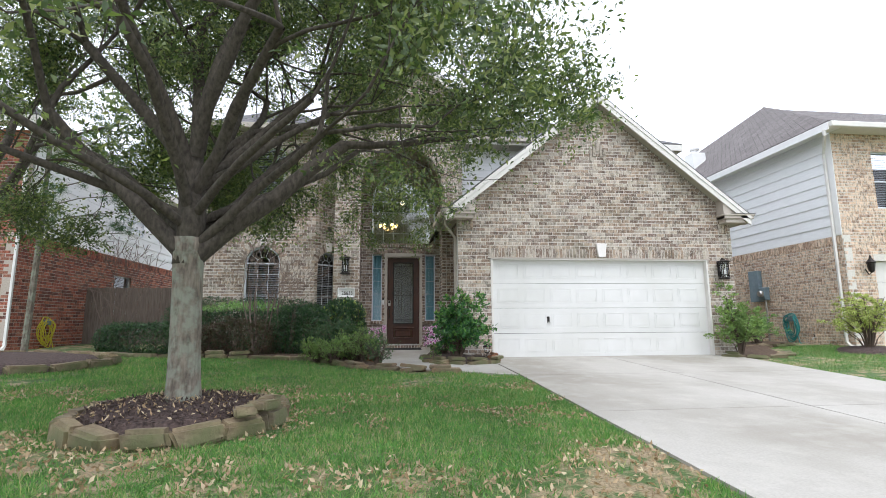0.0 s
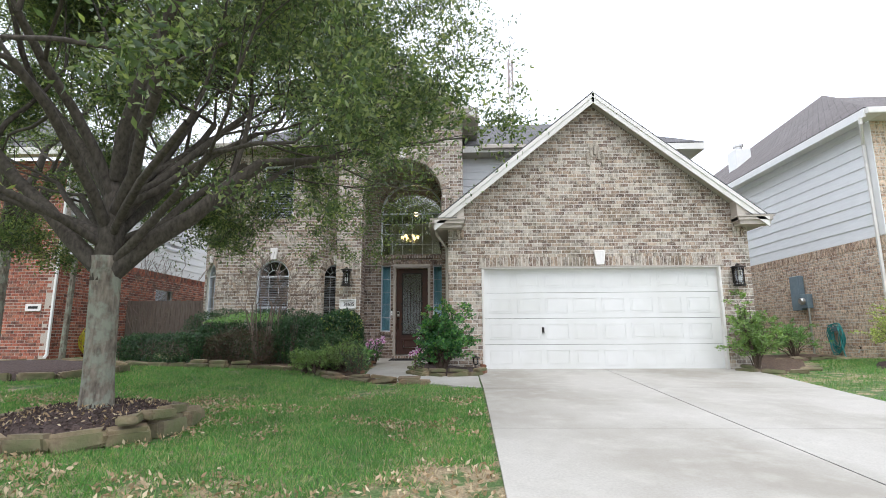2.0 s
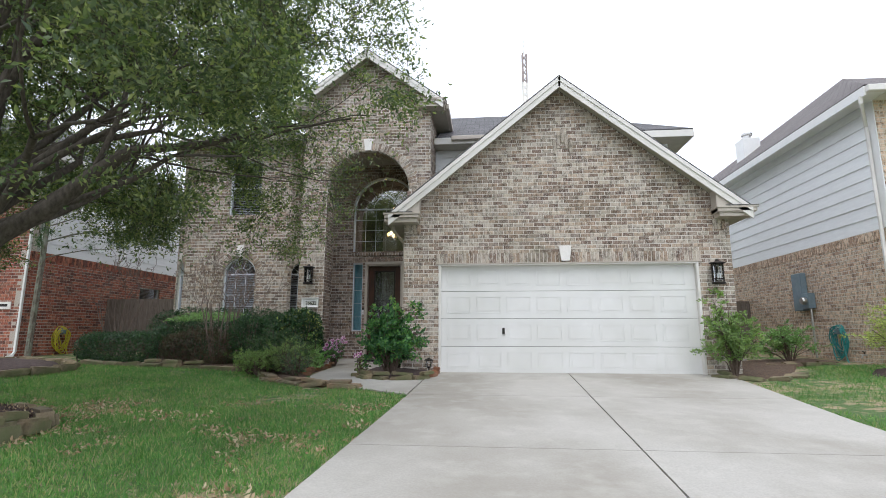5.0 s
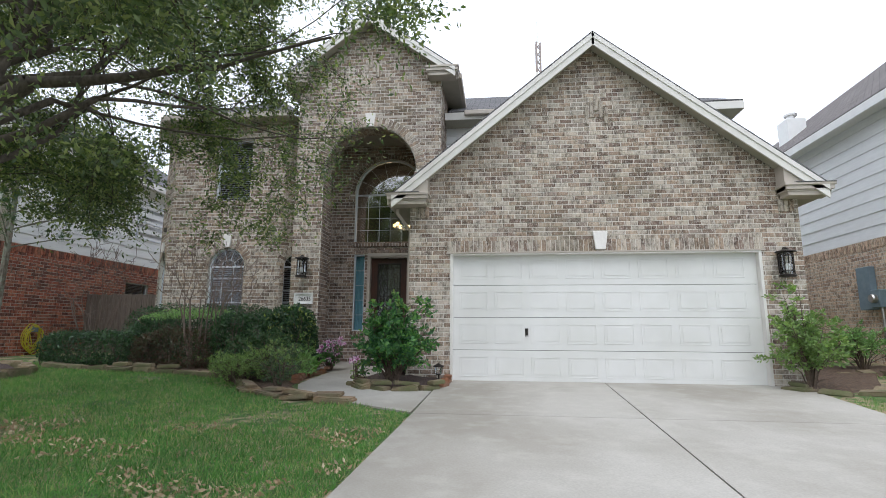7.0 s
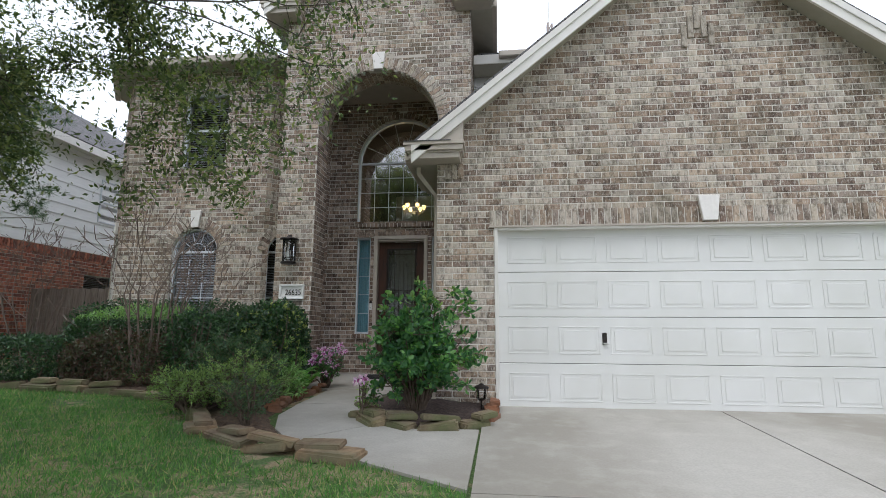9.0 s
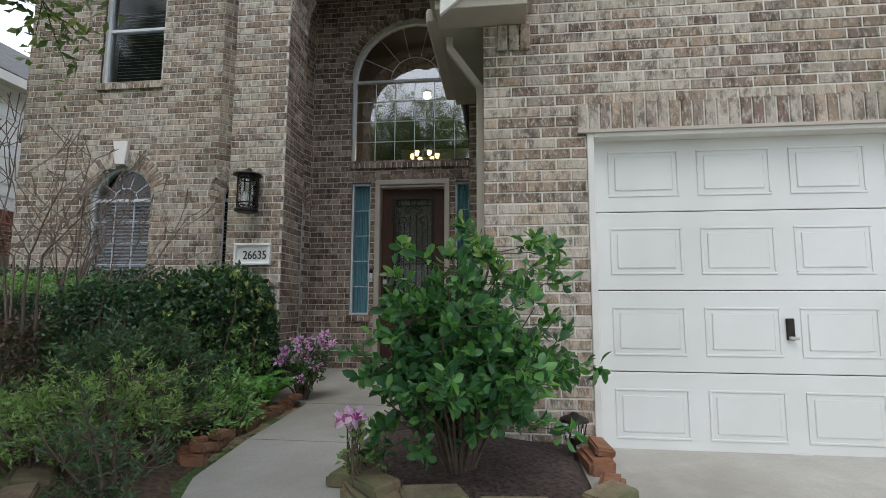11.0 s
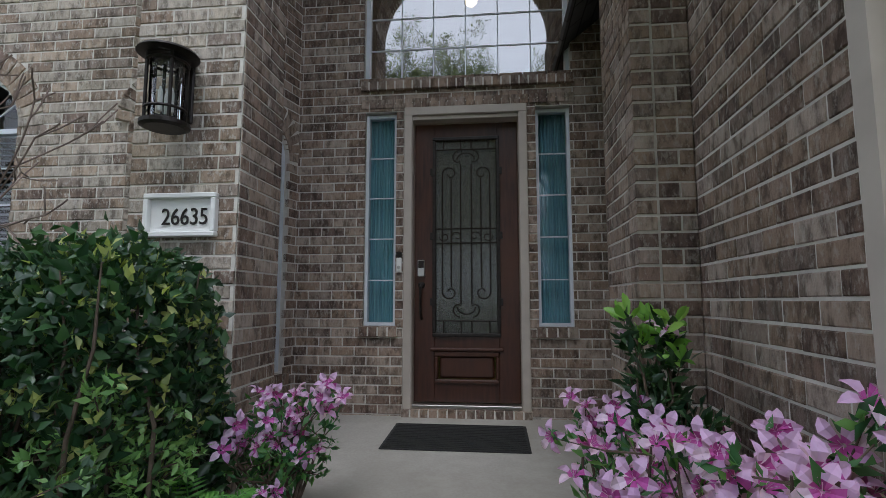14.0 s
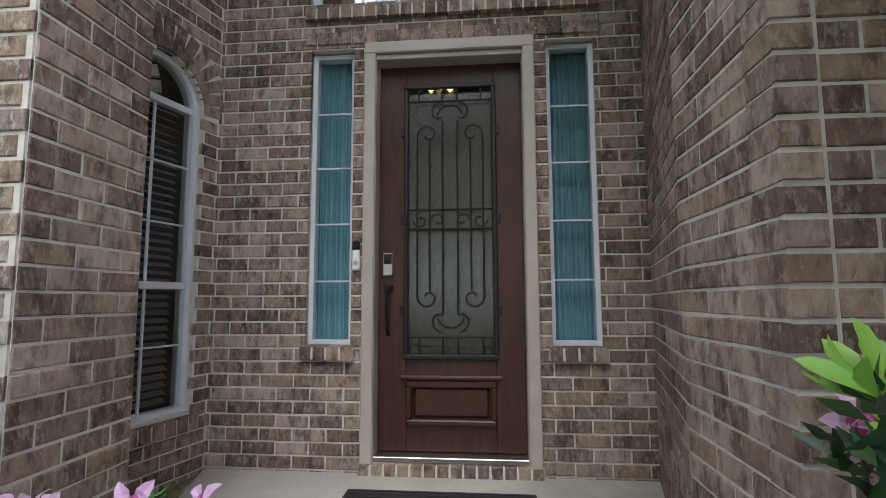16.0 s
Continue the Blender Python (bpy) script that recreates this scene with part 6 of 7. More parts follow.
TCX, TCY = -1.84, 4.85
ring_poly = [(TCX + 0.82 * math.cos(a), TCY + 0.78 * math.sin(a)) for a in np.linspace(0, 2 * math.pi, 37)[:-1]]
bed("mulch_bed", ring_poly, 0.13, M_MULCH, "dark brown shredded mulch ringed by mossy stones round the oak", 0.10)
bed("mulch_bed", fine_poly([(-5.5, 11.0), (-2.8, 10.85), (-1.1, 10.2), (-0.8, 9.5), (0.05, 8.72), (0.40, 8.80), (-0.08, 9.6), (-0.20, 10.4), (-0.22, 11.58), (-0.74, 11.95), (-1.9, 12.58), (-4.5, 12.58), (-5.6, 12.6)]), 0.02, M_SOIL, "brown leaf litter under the hedges", 0.06)
bed("mulch_bed", fine_poly([(0.74, 9.92), (1.25, 9.36), (2.06, 9.5), (2.10, 10.42), (1.35, 10.44), (1.3, 11.95), (0.86, 11.55), (0.68, 10.6)]), 0.05, M_MULCH, "dark mulch at the foot of the glossy bush", 0.05)
bed("mulch_bed", fine_poly([(7.22, 10.3), (7.5, 9.6), (8.3, 9.85), (9.3, 11.5), (10.6, 12.2), (10.6, 13.2), (7.8, 13.2), (7.75, 10.42)]), 0.02, M_SOIL, "brown soil beside the garage corner", 0.04)
bed("mulch_bed", [(-6.6 + 1.7 * math.cos(a), 9.4 + 1.25 * math.sin(a)) for a in np.linspace(0, 2 * math.pi, 31)[:-1]], 0.10, M_MULCH, "dark mulch round the second tree", 0.08)
bed("mulch_bed", [(10.2 + 0.7 * math.cos(a), 9.75 + 0.6 * math.sin(a)) for a in np.linspace(0, 2 * math.pi, 25)[:-1]], 0.06, M_MULCH, "mulch under the yellow green shrub", 0.05)

srng = np.random.default_rng(21)
SL1 = "mossy tan sandstone block in the ring round the oak"
n = 15
for k in range(n):
    a = 2 * math.pi * (k + 0.5) / n + srng.normal(0, 0.02)
    x, y = TCX + 0.84 * math.cos(a), TCY + 0.82 * math.sin(a)
    stone("border_stone", x, y, gz(x, y) + 0.07, 0.37 * srng.uniform(0.8, 1.1), 0.17 * srng.uniform(0.8, 1.2), 0.19 * srng.uniform(0.8, 1.1), math.degrees(a) + 90 + srng.normal(0, 5), M_STONE, srng, "stones round the oak", SL1)
for k, (x, y) in enumerate(((-1.06, 4.60), (-1.08, 4.85), (-1.16, 4.36))):
    stone("border_stone", x, y, gz(x, y) + 0.20, 0.28, 0.17, 0.08, 70 + 20 * k, M_STONE, srng, "stones round the oak", "small flat mossy stone stacked on the ring")
for k in range(18):
    a = 2 * math.pi * (k + 0.5) / 18
    x, y = -6.6 + 1.75 * math.cos(a), 9.4 + 1.3 * math.sin(a)
    stone("border_stone", x, y, gz(x, y) + 0.06, 0.5, 0.2, 0.15, math.degrees(a) + 90, M_STONE, srng, "stones round the second tree", "tan sandstone block in the ring of the second tree")


def stone_line(pts, group, label, material, ln=0.42, h=0.12, w=0.2, stack=0.3):
    for a, b in zip(pts, pts[1:]):
        L = math.hypot(b[0] - a[0], b[1] - a[1])
        m = max(1, round(L / ln))
        for k in range(m):
            t = (k + 0.5) / m
            x, y = a[0] + (b[0] - a[0]) * t + srng.normal(0, 0.015), a[1] + (b[1] - a[1]) * t + srng.normal(0, 0.02)
            ang = math.degrees(math.atan2(b[1] - a[1], b[0] - a[0]))
            stone("border_stone", x, y, gz(x, y) + h * 0.38, L / m * srng.uniform(0.65, 1.08), w * srng.uniform(0.75, 1.4), h * srng.uniform(0.7, 1.25), ang + srng.normal(0, 11), material, srng, group, label)
            if srng.uniform() < stack:
                stone("border_stone", x + srng.normal(0, 0.05), y + 0.04, gz(x, y) + h * 1.2, L / m * srng.uniform(0.6, 0.9), w * 0.8, h * 0.6, ang + srng.normal(0, 12), material, srng, group, label + ", stacked")


stone_line([(-5.6, 11.0), (-4.2, 10.80), (-2.8, 10.78), (-1.5, 10.35), (-1.0, 9.75), (-0.85, 9.35)], "stones along the hedge bed", "flat mossy brown border stone along the hedge bed", M_STONE, 0.45, 0.11, 0.2, 0.35)
stone_line([(-0.85, 9.35), (-0.35, 8.85), (0.15, 8.52), (0.7, 8.36), (1.22, 8.28)], "stones at the bend of the walk", "long flat ochre flagstone edging the bed by the walk", M_STONE2, 0.62, 0.075, 0.2, 0.85)
stone_line([(0.74, 10.0), (0.80, 9.68), (1.10, 9.42), (1.45, 9.30), (1.85, 9.36), (2.08, 9.55)], "stones round the bush", "rough mossy stone round the glossy bush", M_STONE, 0.33, 0.095, 0.20, 1.0)
stone_line([(2.12, 9.62), (2.14, 10.0), (2.10, 10.38)], "stones round the bush", "reddish stone beside the garage door", M_STONE3, 0.3, 0.10, 0.14, 0.2)
stone_line([(7.24, 10.2), (7.35, 9.8), (7.7, 9.55), (8.2, 9.75), (8.6, 10.2)], "stones at the garage corner", "flat grey brown stone at the garage corner", M_STONE, 0.4, 0.08, 0.26, 0.6)
stone_line([(8.7, 11.7), (9.4, 11.6), (10.2, 11.8)], "stones beside the flank", "small flat stone in the side bed", M_STONE, 0.4, 0.07, 0.18, 0.1)
stone_line([(-0.30, 9.9), (-0.36, 10.4), (-0.38, 10.95), (-0.34, 11.5)], "stones along the walk", "low reddish stone edging between walk and ferns", M_STONE3, 0.14, 0.08, 0.12, 0.8)

# loose mulch chips and fallen leaves
rng = np.random.default_rng(31)
q = rng.uniform(0, 1, (2600, 2))
a, r = q[:, 0] * 2 * math.pi, np.sqrt(q[:, 1]) * 0.76
px, py = TCX + r * np.cos(a), TCY + r * 0.92 * np.sin(a)
chips = np.stack([px, py, [gz(i, j) + 0.145 + 0.10 * (1 - (k / 0.8) ** 2) for i, j, k in zip(px, py, r)]], 1)
tagged(leaf_cloud("mulch_chips", chips, 0.05, M_MULCH, None, rng, "fold", 0.25, -0.1), "loose mulch chips and dead leaves round the oak", "mulch")
tagged(leaf_cloud("fallen_leaves", chips[:420] + [0, 0, 0.01], 0.045, M_STRAW, None, rng, "fold", 0.4, 0.1), "dry fallen oak leaves on the mulch", "dead leaves")

# ---- hedges and shrubs ----
hedge("clipped_hedge", -6.05, -3.9, 10.95, 11.7, 1.08, M_HEDGE, "low dark green clipped hedge at the west end of the bed", 9500, 0.05, 3)
hedge("clipped_hedge", -4.55, -2.0, 11.35, 12.3, 1.50, M_HEDGE, "clipped hedge with brighter leaves on top under the bay window", 13000, 0.05, 4, top_mat=M_HEDGE2)
hedge("clipped_hedge", -5.3, -1.45, 12.2, 12.58, 1.66, M_HEDGE, "tall thin green hedge close to the bay wall", 9500, 0.05, 7)
hedge("burgundy_shrub", -4.1, -2.4, 10.95, 11.5, 1.08, M_BURG, "burgundy and dark green loose shrubs in front of the hedge", 7500, 0.046, 5, 0.09, "shrub")
hedge("clipped_hedge", -2.5, -1.2, 11.0, 11.9, 1.42, M_HEDGE, "dusty green shrub below the lantern", 9000, 0.048, 6, 0.09)
hedge("clipped_hedge", -1.5, -0.52, 10.98, 11.94, 1.56, M_HEDGE, "dark glossy clipped bush below the house number", 9000, 0.066, 8, 0.08, fresh=330)
bush("loose_shrub", -1.05, 10.5, 0.45, 0.42, 0.95, M_SAGE, "loose dusty green shrub at the front of the bed", 9000, 0.048, 41, stems=46, shape="fold", spread=0.35, category="shrub")
bush("loose_shrub", -0.55, 9.75, 0.45, 0.42, 0.72, M_LIGHTLEAF, "pale green twiggy shrub behind the flagstones", 6500, 0.035, 42, stems=40, shape="fold", spread=0.35, category="shrub")
bush("loose_shrub", -0.15, 9.15, 0.30, 0.25, 0.62, M_SAGE, "small thin shrub beside the bend of the walk", 1500, 0.035, 43, stems=16, shape="fold", spread=0.3, category="shrub")
bush("loose_shrub", -1.0, 10.3, 0.55, 0.5, 0.85, M_SAGE, "loose leafy shrub between the ferns and the hedge", 9500, 0.05, 44, stems=44, shape="fold", spread=0.35, category="shrub")
RIGHT = lambda x, y, z: x > 0.84 + max(0.0, y - 9.6) * 0.9 and x < 2.08
bush("glossy_bush", 1.33, 9.88, 0.70, 0.54, 1.40, M_BUSH, "round glossy green bush in the stone bed beside the garage door", 7800, 0.074, 51, spread=0.52, low=0.20, stems=64, keep=RIGHT, wild=0.08, tops=(M_LIGHTLEAF, 0.075, 14))
bush("garage_corner_bush", 7.38, 9.98, 0.52, 0.42, 1.5, M_LIGHTLEAF, "airy light green shrub at the corner of the garage", 4200, 0.07, 52, spread=0.4, low=0.25, stems=34, wild=0.2)
bush("side_bush", 9.55, 12.2, 0.62, 0.45, 0.95, M_HEDGE2, "dense green bush beside the flank of the house next door", 5200, 0.045, 53, stems=26, shape="fold")
bush("yellow_shrub", 10.15, 9.75, 0.75, 0.6, 1.55, M_YELLOWLEAF, "yellow green spreading shrub in front of the house next door", 9000, 0.045, 54, low=0.45, stems=40, shape="fold")
WESTK = lambda x, y, z: x < 0.12
EASTK = lambda x, y, z: x > 0.72 + 0.7 * max(0.0, min(0.42, y - 10.95)) + 0.1 * (y < 10.9)
bush("azalea", -0.30, 11.72, 0.30, 0.26, 0.72, M_BUSH, "pink flowering azalea at the foot of the tower", 1400, 0.05, 61, low=0.05, stems=18, petals=30, keep=WESTK, shape="fold", spread=0.4)
bush("azalea", 1.04, 11.20, 0.36, 0.40, 0.74, M_BUSH, "pink flowering azalea beside the walk", 2600, 0.055, 62, low=0.05, stems=38, petals=95, keep=EASTK, shape="fold", spread=0.4)
bush("azalea", 1.18, 10.72, 0.34, 0.30, 0.82, M_BUSH, "pink flowering azalea behind the glossy bush", 1500, 0.055, 63, low=0.05, stems=22, petals=65, keep=EASTK, shape="fold", spread=0.4)
bush("azalea", 1.10, 11.78, 0.15, 0.12, 0.66, M_BUSH, "small pink flowering azalea in the corner of the pier", 420, 0.05, 66, low=0.05, stems=10, petals=12, keep=lambda x, y, z: x > 0.97, shape="fold", spread=0.4)
bush("azalea", 1.18, 11.46, 0.17, 0.17, 1.22, M_HEDGE, "tall azalea with bright new leaves and few buds in the corner", 1000, 0.07, 64, low=0.2, stems=14, petals=2, tops=(M_FRESH, 0.09, 7), keep=lambda x, y, z: x > 1.08, shape="fold", spread=0.35)
bush("azalea", 0.86, 9.58, 0.13, 0.12, 0.50, M_LIGHTLEAF, "small budding azalea at the edge of the walk", 160, 0.045, 65, low=0.05, stems=8, petals=2, shape="fold", keep=lambda x, y, z: x > 0.78)


def fern(x, y, s, seed, label):
    rng = np.random.default_rng(seed)
    e_ = empty("fern", pose(x, y, gz(x, y) + 0.03), label, "fern", "ferns beside the walk")
    for k in range(11):
        a = 2 * math.pi * k / 11 + rng.normal(0, 0.2)
        L = s * rng.uniform(0.75, 1.1)
        bm = bmesh.new()
        prev = None
        pts = []
        for i in range(13):
            t = i / 12
            r = L * (0.85 * t - 0.05 * t * t)
            z = L * (1.75 * t - 1.15 * t * t) + 0.02
            pts.append(Vector((r * math.cos(a), r * math.sin(a), z)))
        tube(bm, pts, [0.003] * 13, 4)
        side = Vector((-math.sin(a), math.cos(a), 0))
        for i in range(1, 12):
            w = L * 0.19 * math.sin(math.pi * (i / 12) ** 0.8) + 0.006
            d = (pts[i + 1] - pts[i - 1]).normalized()
            for sg in (-1, 1):
                for h in (0, 0.5):
                    p = pts[i].lerp(pts[i + 1], h)
                    tip = p + side * sg * w + d * w * 0.35 + Vector((0, 0, -0.12 * w))
                    q1, q2 = p + d * 0.004, p - d * 0.004
                    m1 = p.lerp(tip, 0.5)
                    v = [bm.verts.new(c) for c in (q1, m1 + d * 0.0055, tip, m1 - d * 0.0055, q2)]
                    bm.faces.new(v)
        part("frond", bm, M_FERN, e_)


for i, (x, y, s) in enumerate(((-0.50, 10.95, 0.46), (-0.58, 10.50, 0.42), (-0.46, 11.35, 0.38), (-0.90, 10.85, 0.45), (-0.72, 10.15, 0.36), (-0.80, 11.25, 0.42))):
    fern(x, y, s, 70 + i, "bright green sword fern beside the walk")

# ---- trees ----
def bare_tree(x, y, h, spread_, seed, label, stems=6, name="crape_myrtle"):
    rng = np.random.default_rng(seed)
    t = empty(name, pose(x, y, gz(x, y)), label, "small tree")
    out, tips = [], []
    for k in range(stems):
        out = []
        a = 2 * math.pi * k / stems + rng.normal(0, 0.3)
        d = Vector((math.cos(a) * spread_, math.sin(a) * spread_, 1))
        branches(rng, (0.07 * math.cos(a), 0.07 * math.sin(a), -0.05), d, h * 0.42, 0.017, 3, out, tips, 0.12, (2, 3), 0.55, 0.06)
        bm = bmesh.new()
        for p, r in out:
            tube(bm, p, [max(0.0042, j) for j in r], 5, False)
        part("limb", bm, M_TWIG, t)


bare_tree(-2.75, 11.25, 3.4, 0.26, 81, "bare many-stemmed crape myrtle in front of the bay window", 11)
bare_tree(-2.25, 11.35, 2.7, 0.22, 85, "bare slender crape myrtle rising from the shrubs", 6)
bare_tree(-6.6, 13.1, 3.4, 0.28, 82, "bare crape myrtle against the red brick flank", 8)


def oak(name, x, y, base, seed, label, crown_r, fork, top, trunk_r, leaves, limbs, lean=(0, 0), leafsize=0.06, low=2.3, keep=None, leader=0.0):
    """A live oak: fluted trunk, rising limbs, and leaves in sprays at the twigs."""
    rng = np.random.default_rng(seed)
    t = empty(name, pose(x, y, base), label, "tree")
    bm = bmesh.new()
    n, seg = 12, 18
    rings = []
    for i in range(n + 1):
        f = i / n
        r = trunk_r * (1 + 0.30 * (1 - f) ** 8 - 0.07 * f + 0.22 * max(0, f - 0.8) * 5 * 0.5)
        rings.append([bm.verts.new((lean[0] * f + r * (1 + 0.06 * noise.noise(Vector((math.cos(a) * 1.6, math.sin(a) * 1.6, f * 2 + seed)))) * math.cos(a), lean[1] * f + r * (1 + 0.06 * noise.noise(Vector((math.cos(a) * 1.6, math.sin(a) * 1.6, f * 2 + seed)))) * math.sin(a), -0.12 + (fork + 0.12) * f)) for a in np.linspace(0, 2 * math.pi, seg, endpoint=False)])
    for p, q in zip(rings, rings[1:]):
        for k in range(seg):
            bm.faces.new((p[k], p[(k + 1) % seg], q[(k + 1) % seg], q[k]))
    bm.faces.new(rings[-1])
    for f in bm.faces:
        f.smooth = True
    part("trunk", bm, M_BARK, t)
    out, tips = [], []
    fr_ = np.random.default_rng(seed + 1000)
    room = lambda p: p.z > low + 0.10 + max(0.0, p.x - 2.2) * 0.6 and math.hypot(p.x, p.y) < crown_r + 0.1
    top_r = trunk_r * 0.98
    if leader:
        line = [(lean[0], lean[1], fork - 0.25), (lean[0] + 0.01, lean[1], fork + leader * 0.35), (lean[0] - 0.03, lean[1] + 0.03, fork + leader * 0.7), (lean[0], lean[1], fork + leader + 0.1)]
        bm = tube(bmesh.new(), line, [top_r, top_r * 0.92, top_r * 0.76, top_r * 0.55], 14)
        for f in bm.faces:
            f.smooth = True
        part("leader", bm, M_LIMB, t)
    for az, el, ln, rad, rise in limbs:
        mine = []
        d = Vector((math.cos(radians(az)) * math.cos(radians(el)), math.sin(radians(az)) * math.cos(radians(el)), math.sin(radians(el))))
        o = Vector((lean[0] + 0.35 * trunk_r * d.x, lean[1] + 0.35 * trunk_r * d.y, fork - 0.10 + rise))
        branches(rng, o, d, ln, rad, 4, mine, tips, 0.26, (2, 3), 0.74, 0.02, room)
        bm = bmesh.new()
        for p, r in mine:
            tube(bm, p, [max(0.004, k) for k in r], 8 if r[0] > 0.04 else 5, False)
        for f in bm.faces:
            f.smooth = True
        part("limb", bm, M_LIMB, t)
    P = np.array([q[0][:] for q in tips])
    D = np.array([q[1][:] for q in tips])
    rr = np.hypot(P[:, 0], P[:, 1])
    ok = (rr < crown_r) & (P[:, 2] > low + np.maximum(0, P[:, 0] - 2.2) * 0.6)
    P, D = P[ok], D[ok]
    # sprays of twigs at the tips
    m = 5
    idx = np.repeat(np.arange(len(P)), m)
    sp = P[idx] + rng.normal(0, 0.21, (len(idx), 3)) * [1, 1, 0.75] - [0, 0, 0.06]
    twg = bmesh.new()
    for i in range(0, len(idx)):
        a_, b_ = Vector(P[idx[i]]), Vector(sp[i])
        if b_.z < low + max(0.0, b_.x - 2.2) * 0.6:
            continue
        v0, v1, v2 = twg.verts.new(a_ + Vector((0.0025, 0, 0))), twg.verts.new(a_ - Vector((0.0025, 0.002, 0.002))), twg.verts.new(b_)
        twg.faces.new((v0, v1, v2))
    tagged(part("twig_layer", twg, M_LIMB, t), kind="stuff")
    li = rng.integers(0, len(sp), leaves)
    u = rng.uniform(0.1, 1.15, (leaves, 1))
    base_p = P[idx[li]] * (1 - u) + sp[li] * u + rng.normal(0, 0.036, (leaves, 3))
    dirs = (sp[li] - P[idx[li]])
    dirs /= np.linalg.norm(dirs, axis=1)[:, None] + 1e-6
    sel = base_p[:, 2] > low - 0.15 + np.maximum(0, base_p[:, 0] - 2.3) * 0.55
    if keep is not None:
        sel &= keep(base_p)
    leaf_cloud("crown", base_p[sel], leafsize, M_OAK, t, rng, "fold", 0.42, 0.1, dirs[sel] * 0.6)
    return t


OAK_LIMBS = [(203, 40, 1.8, 0.088, -0.05), (14, 44, 1.9, 0.105, -0.08), (100, 66, 1.8, 0.075, 0.85), (50, 76, 1.9, 0.085, 0.95), (300, 72, 1.9, 0.075, 0.9), (158, 60, 1.8, 0.075, 0.7), (340, 55, 1.8, 0.065, 0.55), (262, 50, 1.7, 0.060, 0.35), (92, 42, 1.8, 0.060, 0.3), (178, 30, 1.8, 0.052, 0.3), (55, 30, 1.9, 0.050, 0.1), (28, 34, 1.7, 0.048, 0.6), (345, 34, 1.7, 0.050, 0.0), (122, 32, 1.8, 0.050, 0.1), (225, 62, 1.8, 0.060, 0.75), (80, 40, 2.0, 0.050, 0.7), (60, 24, 2.0, 0.045, 0.1), (35, 26, 2.0, 0.045, 0.25), (82, 26, 2.1, 0.045, 0.15), (150, 28, 1.8, 0.045, 0.25), (320, 34, 1.7, 0.045, 0.3), (240, 30, 1.7, 0.045, 0.2), (66, 48, 2.1, 0.055, 0.45), (74, 58, 2.1, 0.055, 0.6), (60, 40, 1.9, 0.05, 0.65)]
THIN = np.random.default_rng(17)
OPEN = lambda p: ~((p[:, 0] > 2.3) & (p[:, 1] > 1.7) & (THIN.uniform(size=len(p)) < 0.6))
oak("oak_tree", -1.82, 4.85, 0.30, 12, "live oak with grey lichened bark and a broad leafy crown", 4.3, 1.50, 8, 0.136, 315000, OAK_LIMBS, (-0.05, 0.0), 0.056, 1.85, OPEN, 0.7)
LIMBS2 = [(200, 50, 2.2, 0.10, 0), (30, 60, 2.4, 0.10, 0), (100, 70, 2.4, 0.10, 0), (300, 60, 2.2, 0.10, 0), (350, 40, 2.0, 0.07, 0)]
oak("oak_tree", -7.2, 9.3, 0.35, 14, "second oak with a dark trunk near the red brick house", 3.6, 2.4, 8, 0.13, 42000, LIMBS2, (0.0, 0.0), 0.06, 3.0)


def pine_spray(x, y, z, seed):
    rng = np.random.default_rng(seed)
    t = empty("pine_tree", pose(x - 1.5, y + 0.9, gz(x, y)), "young pine with long green needles behind the oak", "tree")
    bm = bmesh.new()
    tube(bm, [(0, 0, -0.1), (0.05, 0, 2.5), (0.02, 0.05, 5.0)], [0.07, 0.06, 0.03], 8)
    part("trunk", bm, M_BARK, t)
    bm = bmesh.new()
    pts, dirs = [], []
    for k in range(16):
        zz = 2.6 + 2.2 * rng.uniform()
        a = rng.uniform(-1.3, 0.9) if k < 11 else rng.uniform(0, 6.28)
        L = rng.uniform(0.9, 1.9)
        tip = Vector((L * math.cos(a), L * math.sin(a), zz + rng.uniform(0.0, 0.4)))
        tube(bm, [(0.03, 0, zz - 0.2), tuple(tip * 0.5 + Vector((0, 0, (zz - 0.05) * 0.5))), tip], [0.018, 0.012, 0.006], 5)
        for j in range(5):
            c = tip + Vector(rng.normal(0, 0.16, 3))
            m = 120
            d = rng.normal(size=(m, 3))
            pts.append(np.array(c[:]) + d * 0.01)
            dirs.append(d * 3)
    part("limb", bm, M_BARK, t)
    leaf_cloud("needles", np.concatenate(pts), 0.17, M_NEEDLE, t, rng, "blade", 0.03, 0.2, np.concatenate(dirs))


pine_spray(-6.2, 10.8, 3.4, 90)
# the trees and houses across the street, which the panes reflect
LIMBS3 = [(az, el, 3.0, 0.16, 0) for az, el in ((0, 50), (70, 60), (140, 50), (210, 60), (290, 55), (20, 80))]
for i, (x, y) in enumerate(((-6, -20), (1.5, -23), (9, -19))):
    oak("oak_tree", x, y, -0.3, 200 + i, "oak across the street", 7, 2.4, 9, 0.2, 9000, LIMBS3, (0, 0), 0.22, 2.4)
sheet("road", -60, 60, -15.5, -8.5, 40, 4, M_ROAD, 0.03, label="grey concrete street")

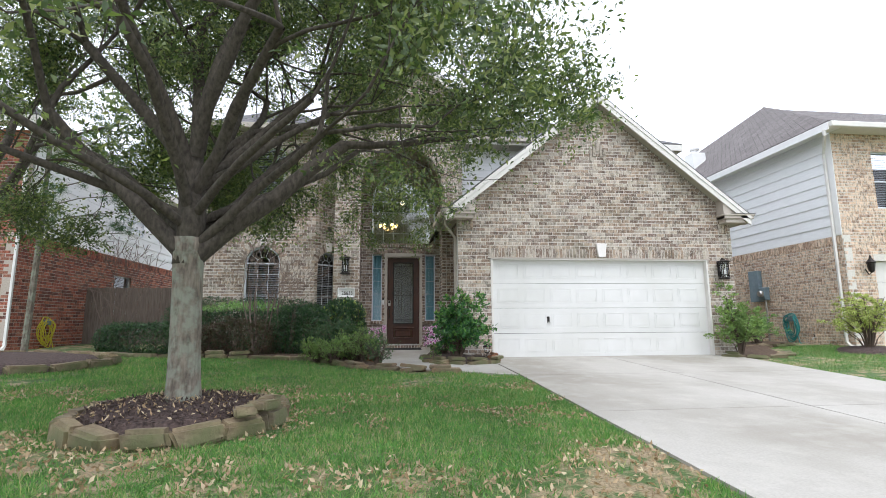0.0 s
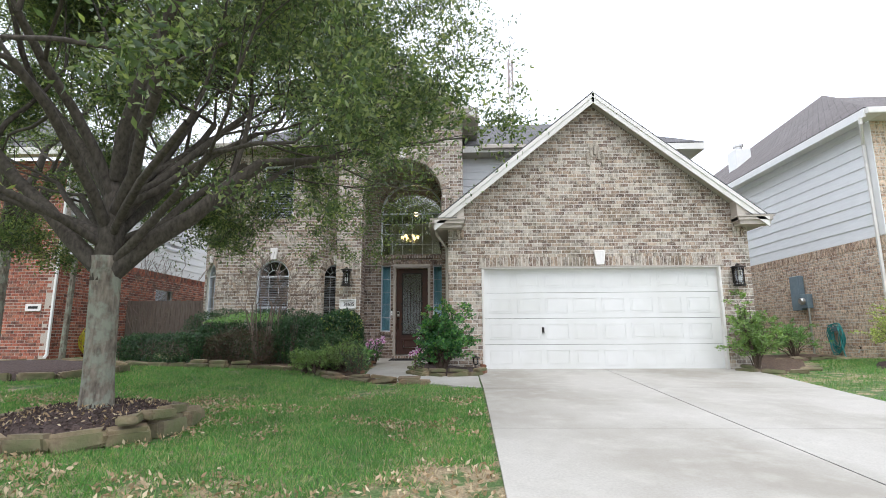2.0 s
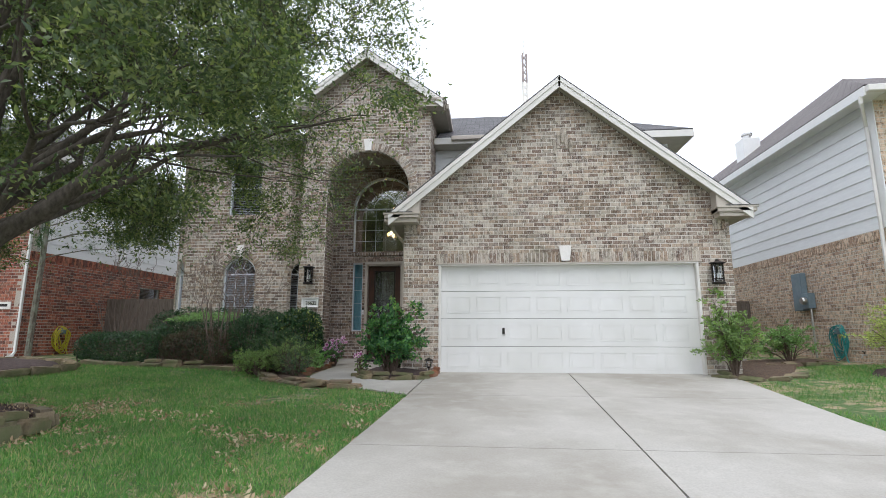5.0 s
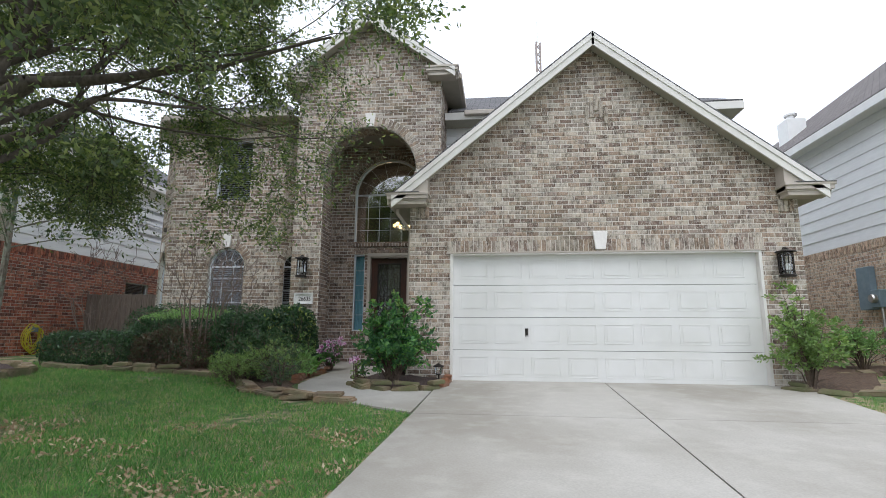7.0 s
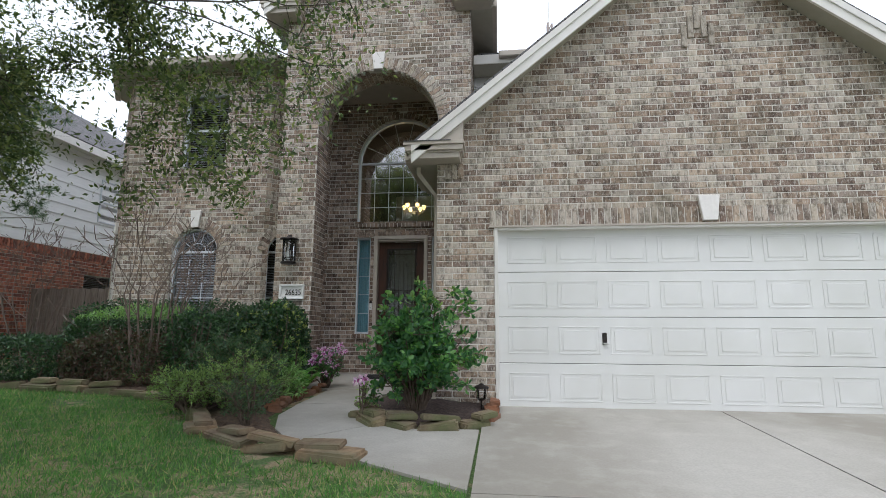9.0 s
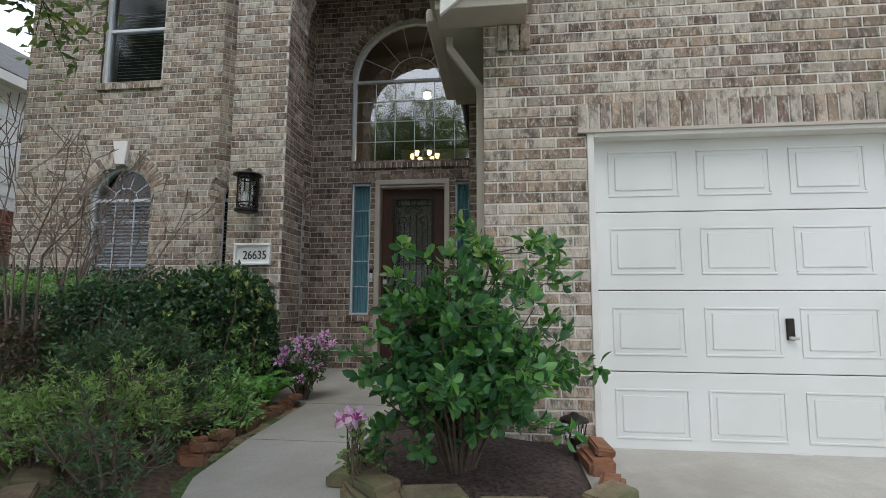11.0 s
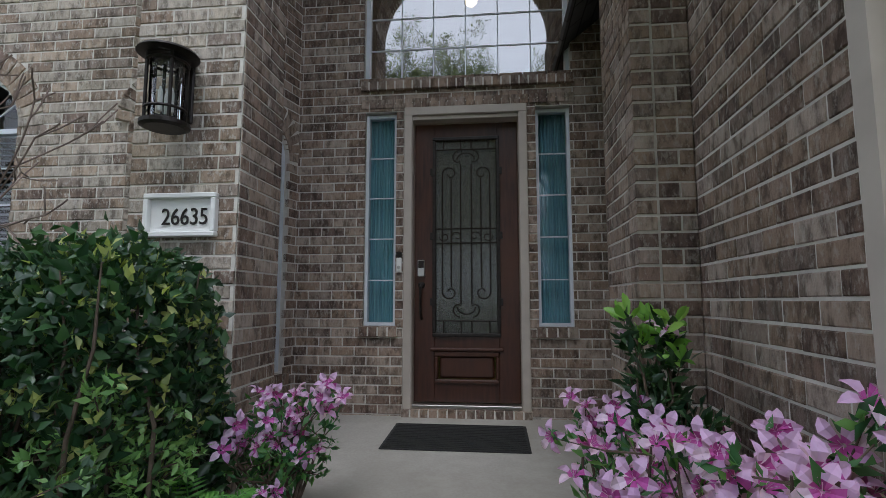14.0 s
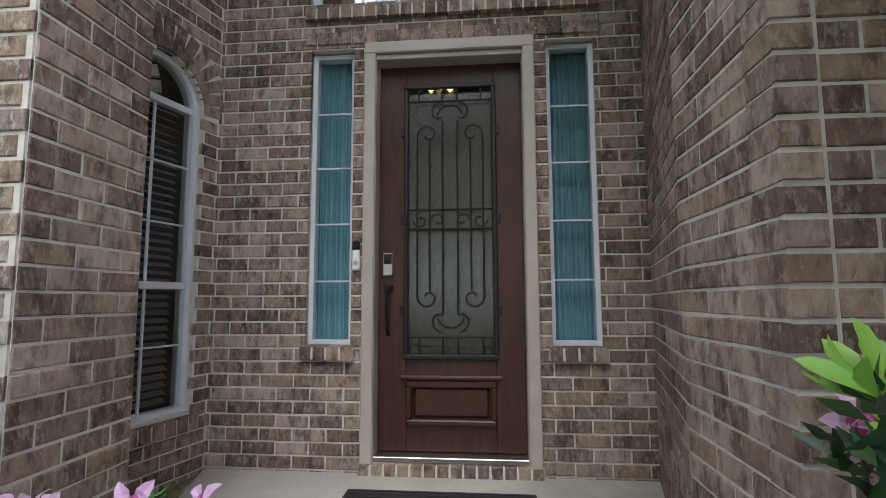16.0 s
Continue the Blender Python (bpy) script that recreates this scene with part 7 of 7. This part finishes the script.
# ---- grass ----
def on_lawn(x, y):
    if x > DRIVE_L(y) - 0.03 and x < DRIVE_R(y) + 0.03 and y < 10.5:
        return False
    if (x - TCX) ** 2 / 0.92 ** 2 + (y - TCY) ** 2 / 0.9 ** 2 < 1:
        return False
    if (x + 6.6) ** 2 / 1.85 ** 2 + (y - 9.4) ** 2 / 1.4 ** 2 < 1:
        return False
    if x < 2:
        edge = 10.75 if x < -2.8 else (10.75 - (x + 2.8) * 0.36 if x < -1.4 else (10.25 - (x + 1.4) * 1.8 if x < -0.85 else (9.25 - (x + 0.85) * 0.85 if x < 0.1 else 8.42 - (x - 0.1) * 0.20)))
        if x < -5.6:
            edge = 14.3
        if x > 1.2:
            edge = 8.2 - (x - 1.2) * 0.68
        return y < edge
    return y < (9.3 + max(0, x - 7.6) * 0.9 if x < 9.2 else 11.4)


def patchy(x, y):
    return noise.noise(Vector((x * 0.9, y * 0.9, 3.1))) + 0.6 * noise.noise(Vector((x * 2.6, y * 2.6, 7.7)))


def grass(name, x0, x1, y0, y1, n, h, seed, label):
    rng = np.random.default_rng(seed)
    P = []
    xs, ys = rng.uniform(x0, x1, n), rng.uniform(y0, y1, n)
    for x, y, k in zip(xs, ys, rng.uniform(-0.30, 0.22, n)):
        if on_lawn(x, y) and patchy(x, y) < 0.17 + k + 0.35 * max(0.0, min(1.0, (y - 3.4) / 2.5)):
            P.append((x, y, ground_z(x, y) - 0.004))
    P = np.array(P)
    lean = rng.normal(0, 0.5, (len(P), 3))
    lean[:, 2] = 1.6
    leaf_cloud(name, P, h, M_GRASS, None, rng, "blade", 0.13, 0.0, lean)
    return tagged(bpy.data.objects[name], label, "grass")


grass("grass_near", -4.5, 2.1, 2.2, 6.5, 150000, 0.055, 101, "thin green lawn grass with straw coloured gaps")
grass("grass_middle", -8.2, 2.1, 6.5, 11.5, 150000, 0.06, 102, "green lawn grass in front of the beds")
grass("grass_side", 6.6, 13.0, 3.5, 11.4, 80000, 0.06, 103, "green lawn strip beside the driveway")
rng = np.random.default_rng(111)
LP = [(x, y, ground_z(x, y) + 0.03) for x, y in zip(rng.uniform(-5, 2.0, 14000), rng.uniform(2.2, 6.8, 14000)) if on_lawn(x, y) and patchy(x, y) > 0.02]
tagged(leaf_cloud("fallen_leaves", LP, 0.045, M_STRAW, None, rng, "fold", 0.45, 0.0), "dry leaves scattered on the lawn", "dead leaves")

bush("loose_shrub", -1.35, 9.95, 0.36, 0.36, 0.50, M_LIGHTLEAF, "pale low shrub at the edge of the lawn", 3000, 0.045, 45, stems=30, shape="fold", spread=0.3, category="shrub")
bush("loose_shrub", -0.75, 11.25, 0.28, 0.3, 0.85, M_HEDGE2, "small variegated shrub between fern and azalea", 1800, 0.05, 46, stems=16, shape="fold", spread=0.4, category="shrub", keep=WESTK)

bush("loose_shrub", -1.0, 9.62, 0.40, 0.34, 0.58, M_LIGHTLEAF, "pale low shrub behind the bend of the stone edging", 3600, 0.04, 47, stems=26, shape="fold", spread=0.3, category="shrub")

bush("loose_shrub", -0.72, 10.0, 0.34, 0.36, 0.55, M_SAGE, "low blue green shrub between ferns and edging", 3000, 0.05, 48, stems=26, shape="fold", spread=0.35, category="shrub")
bush("loose_shrub", -0.42, 10.55, 0.26, 0.3, 0.42, M_HEDGE2, "low leafy ground plant beside the walk", 1800, 0.055, 49, stems=20, shape="fold", spread=0.4, category="shrub", keep=lambda x, y, z: x < -0.16)
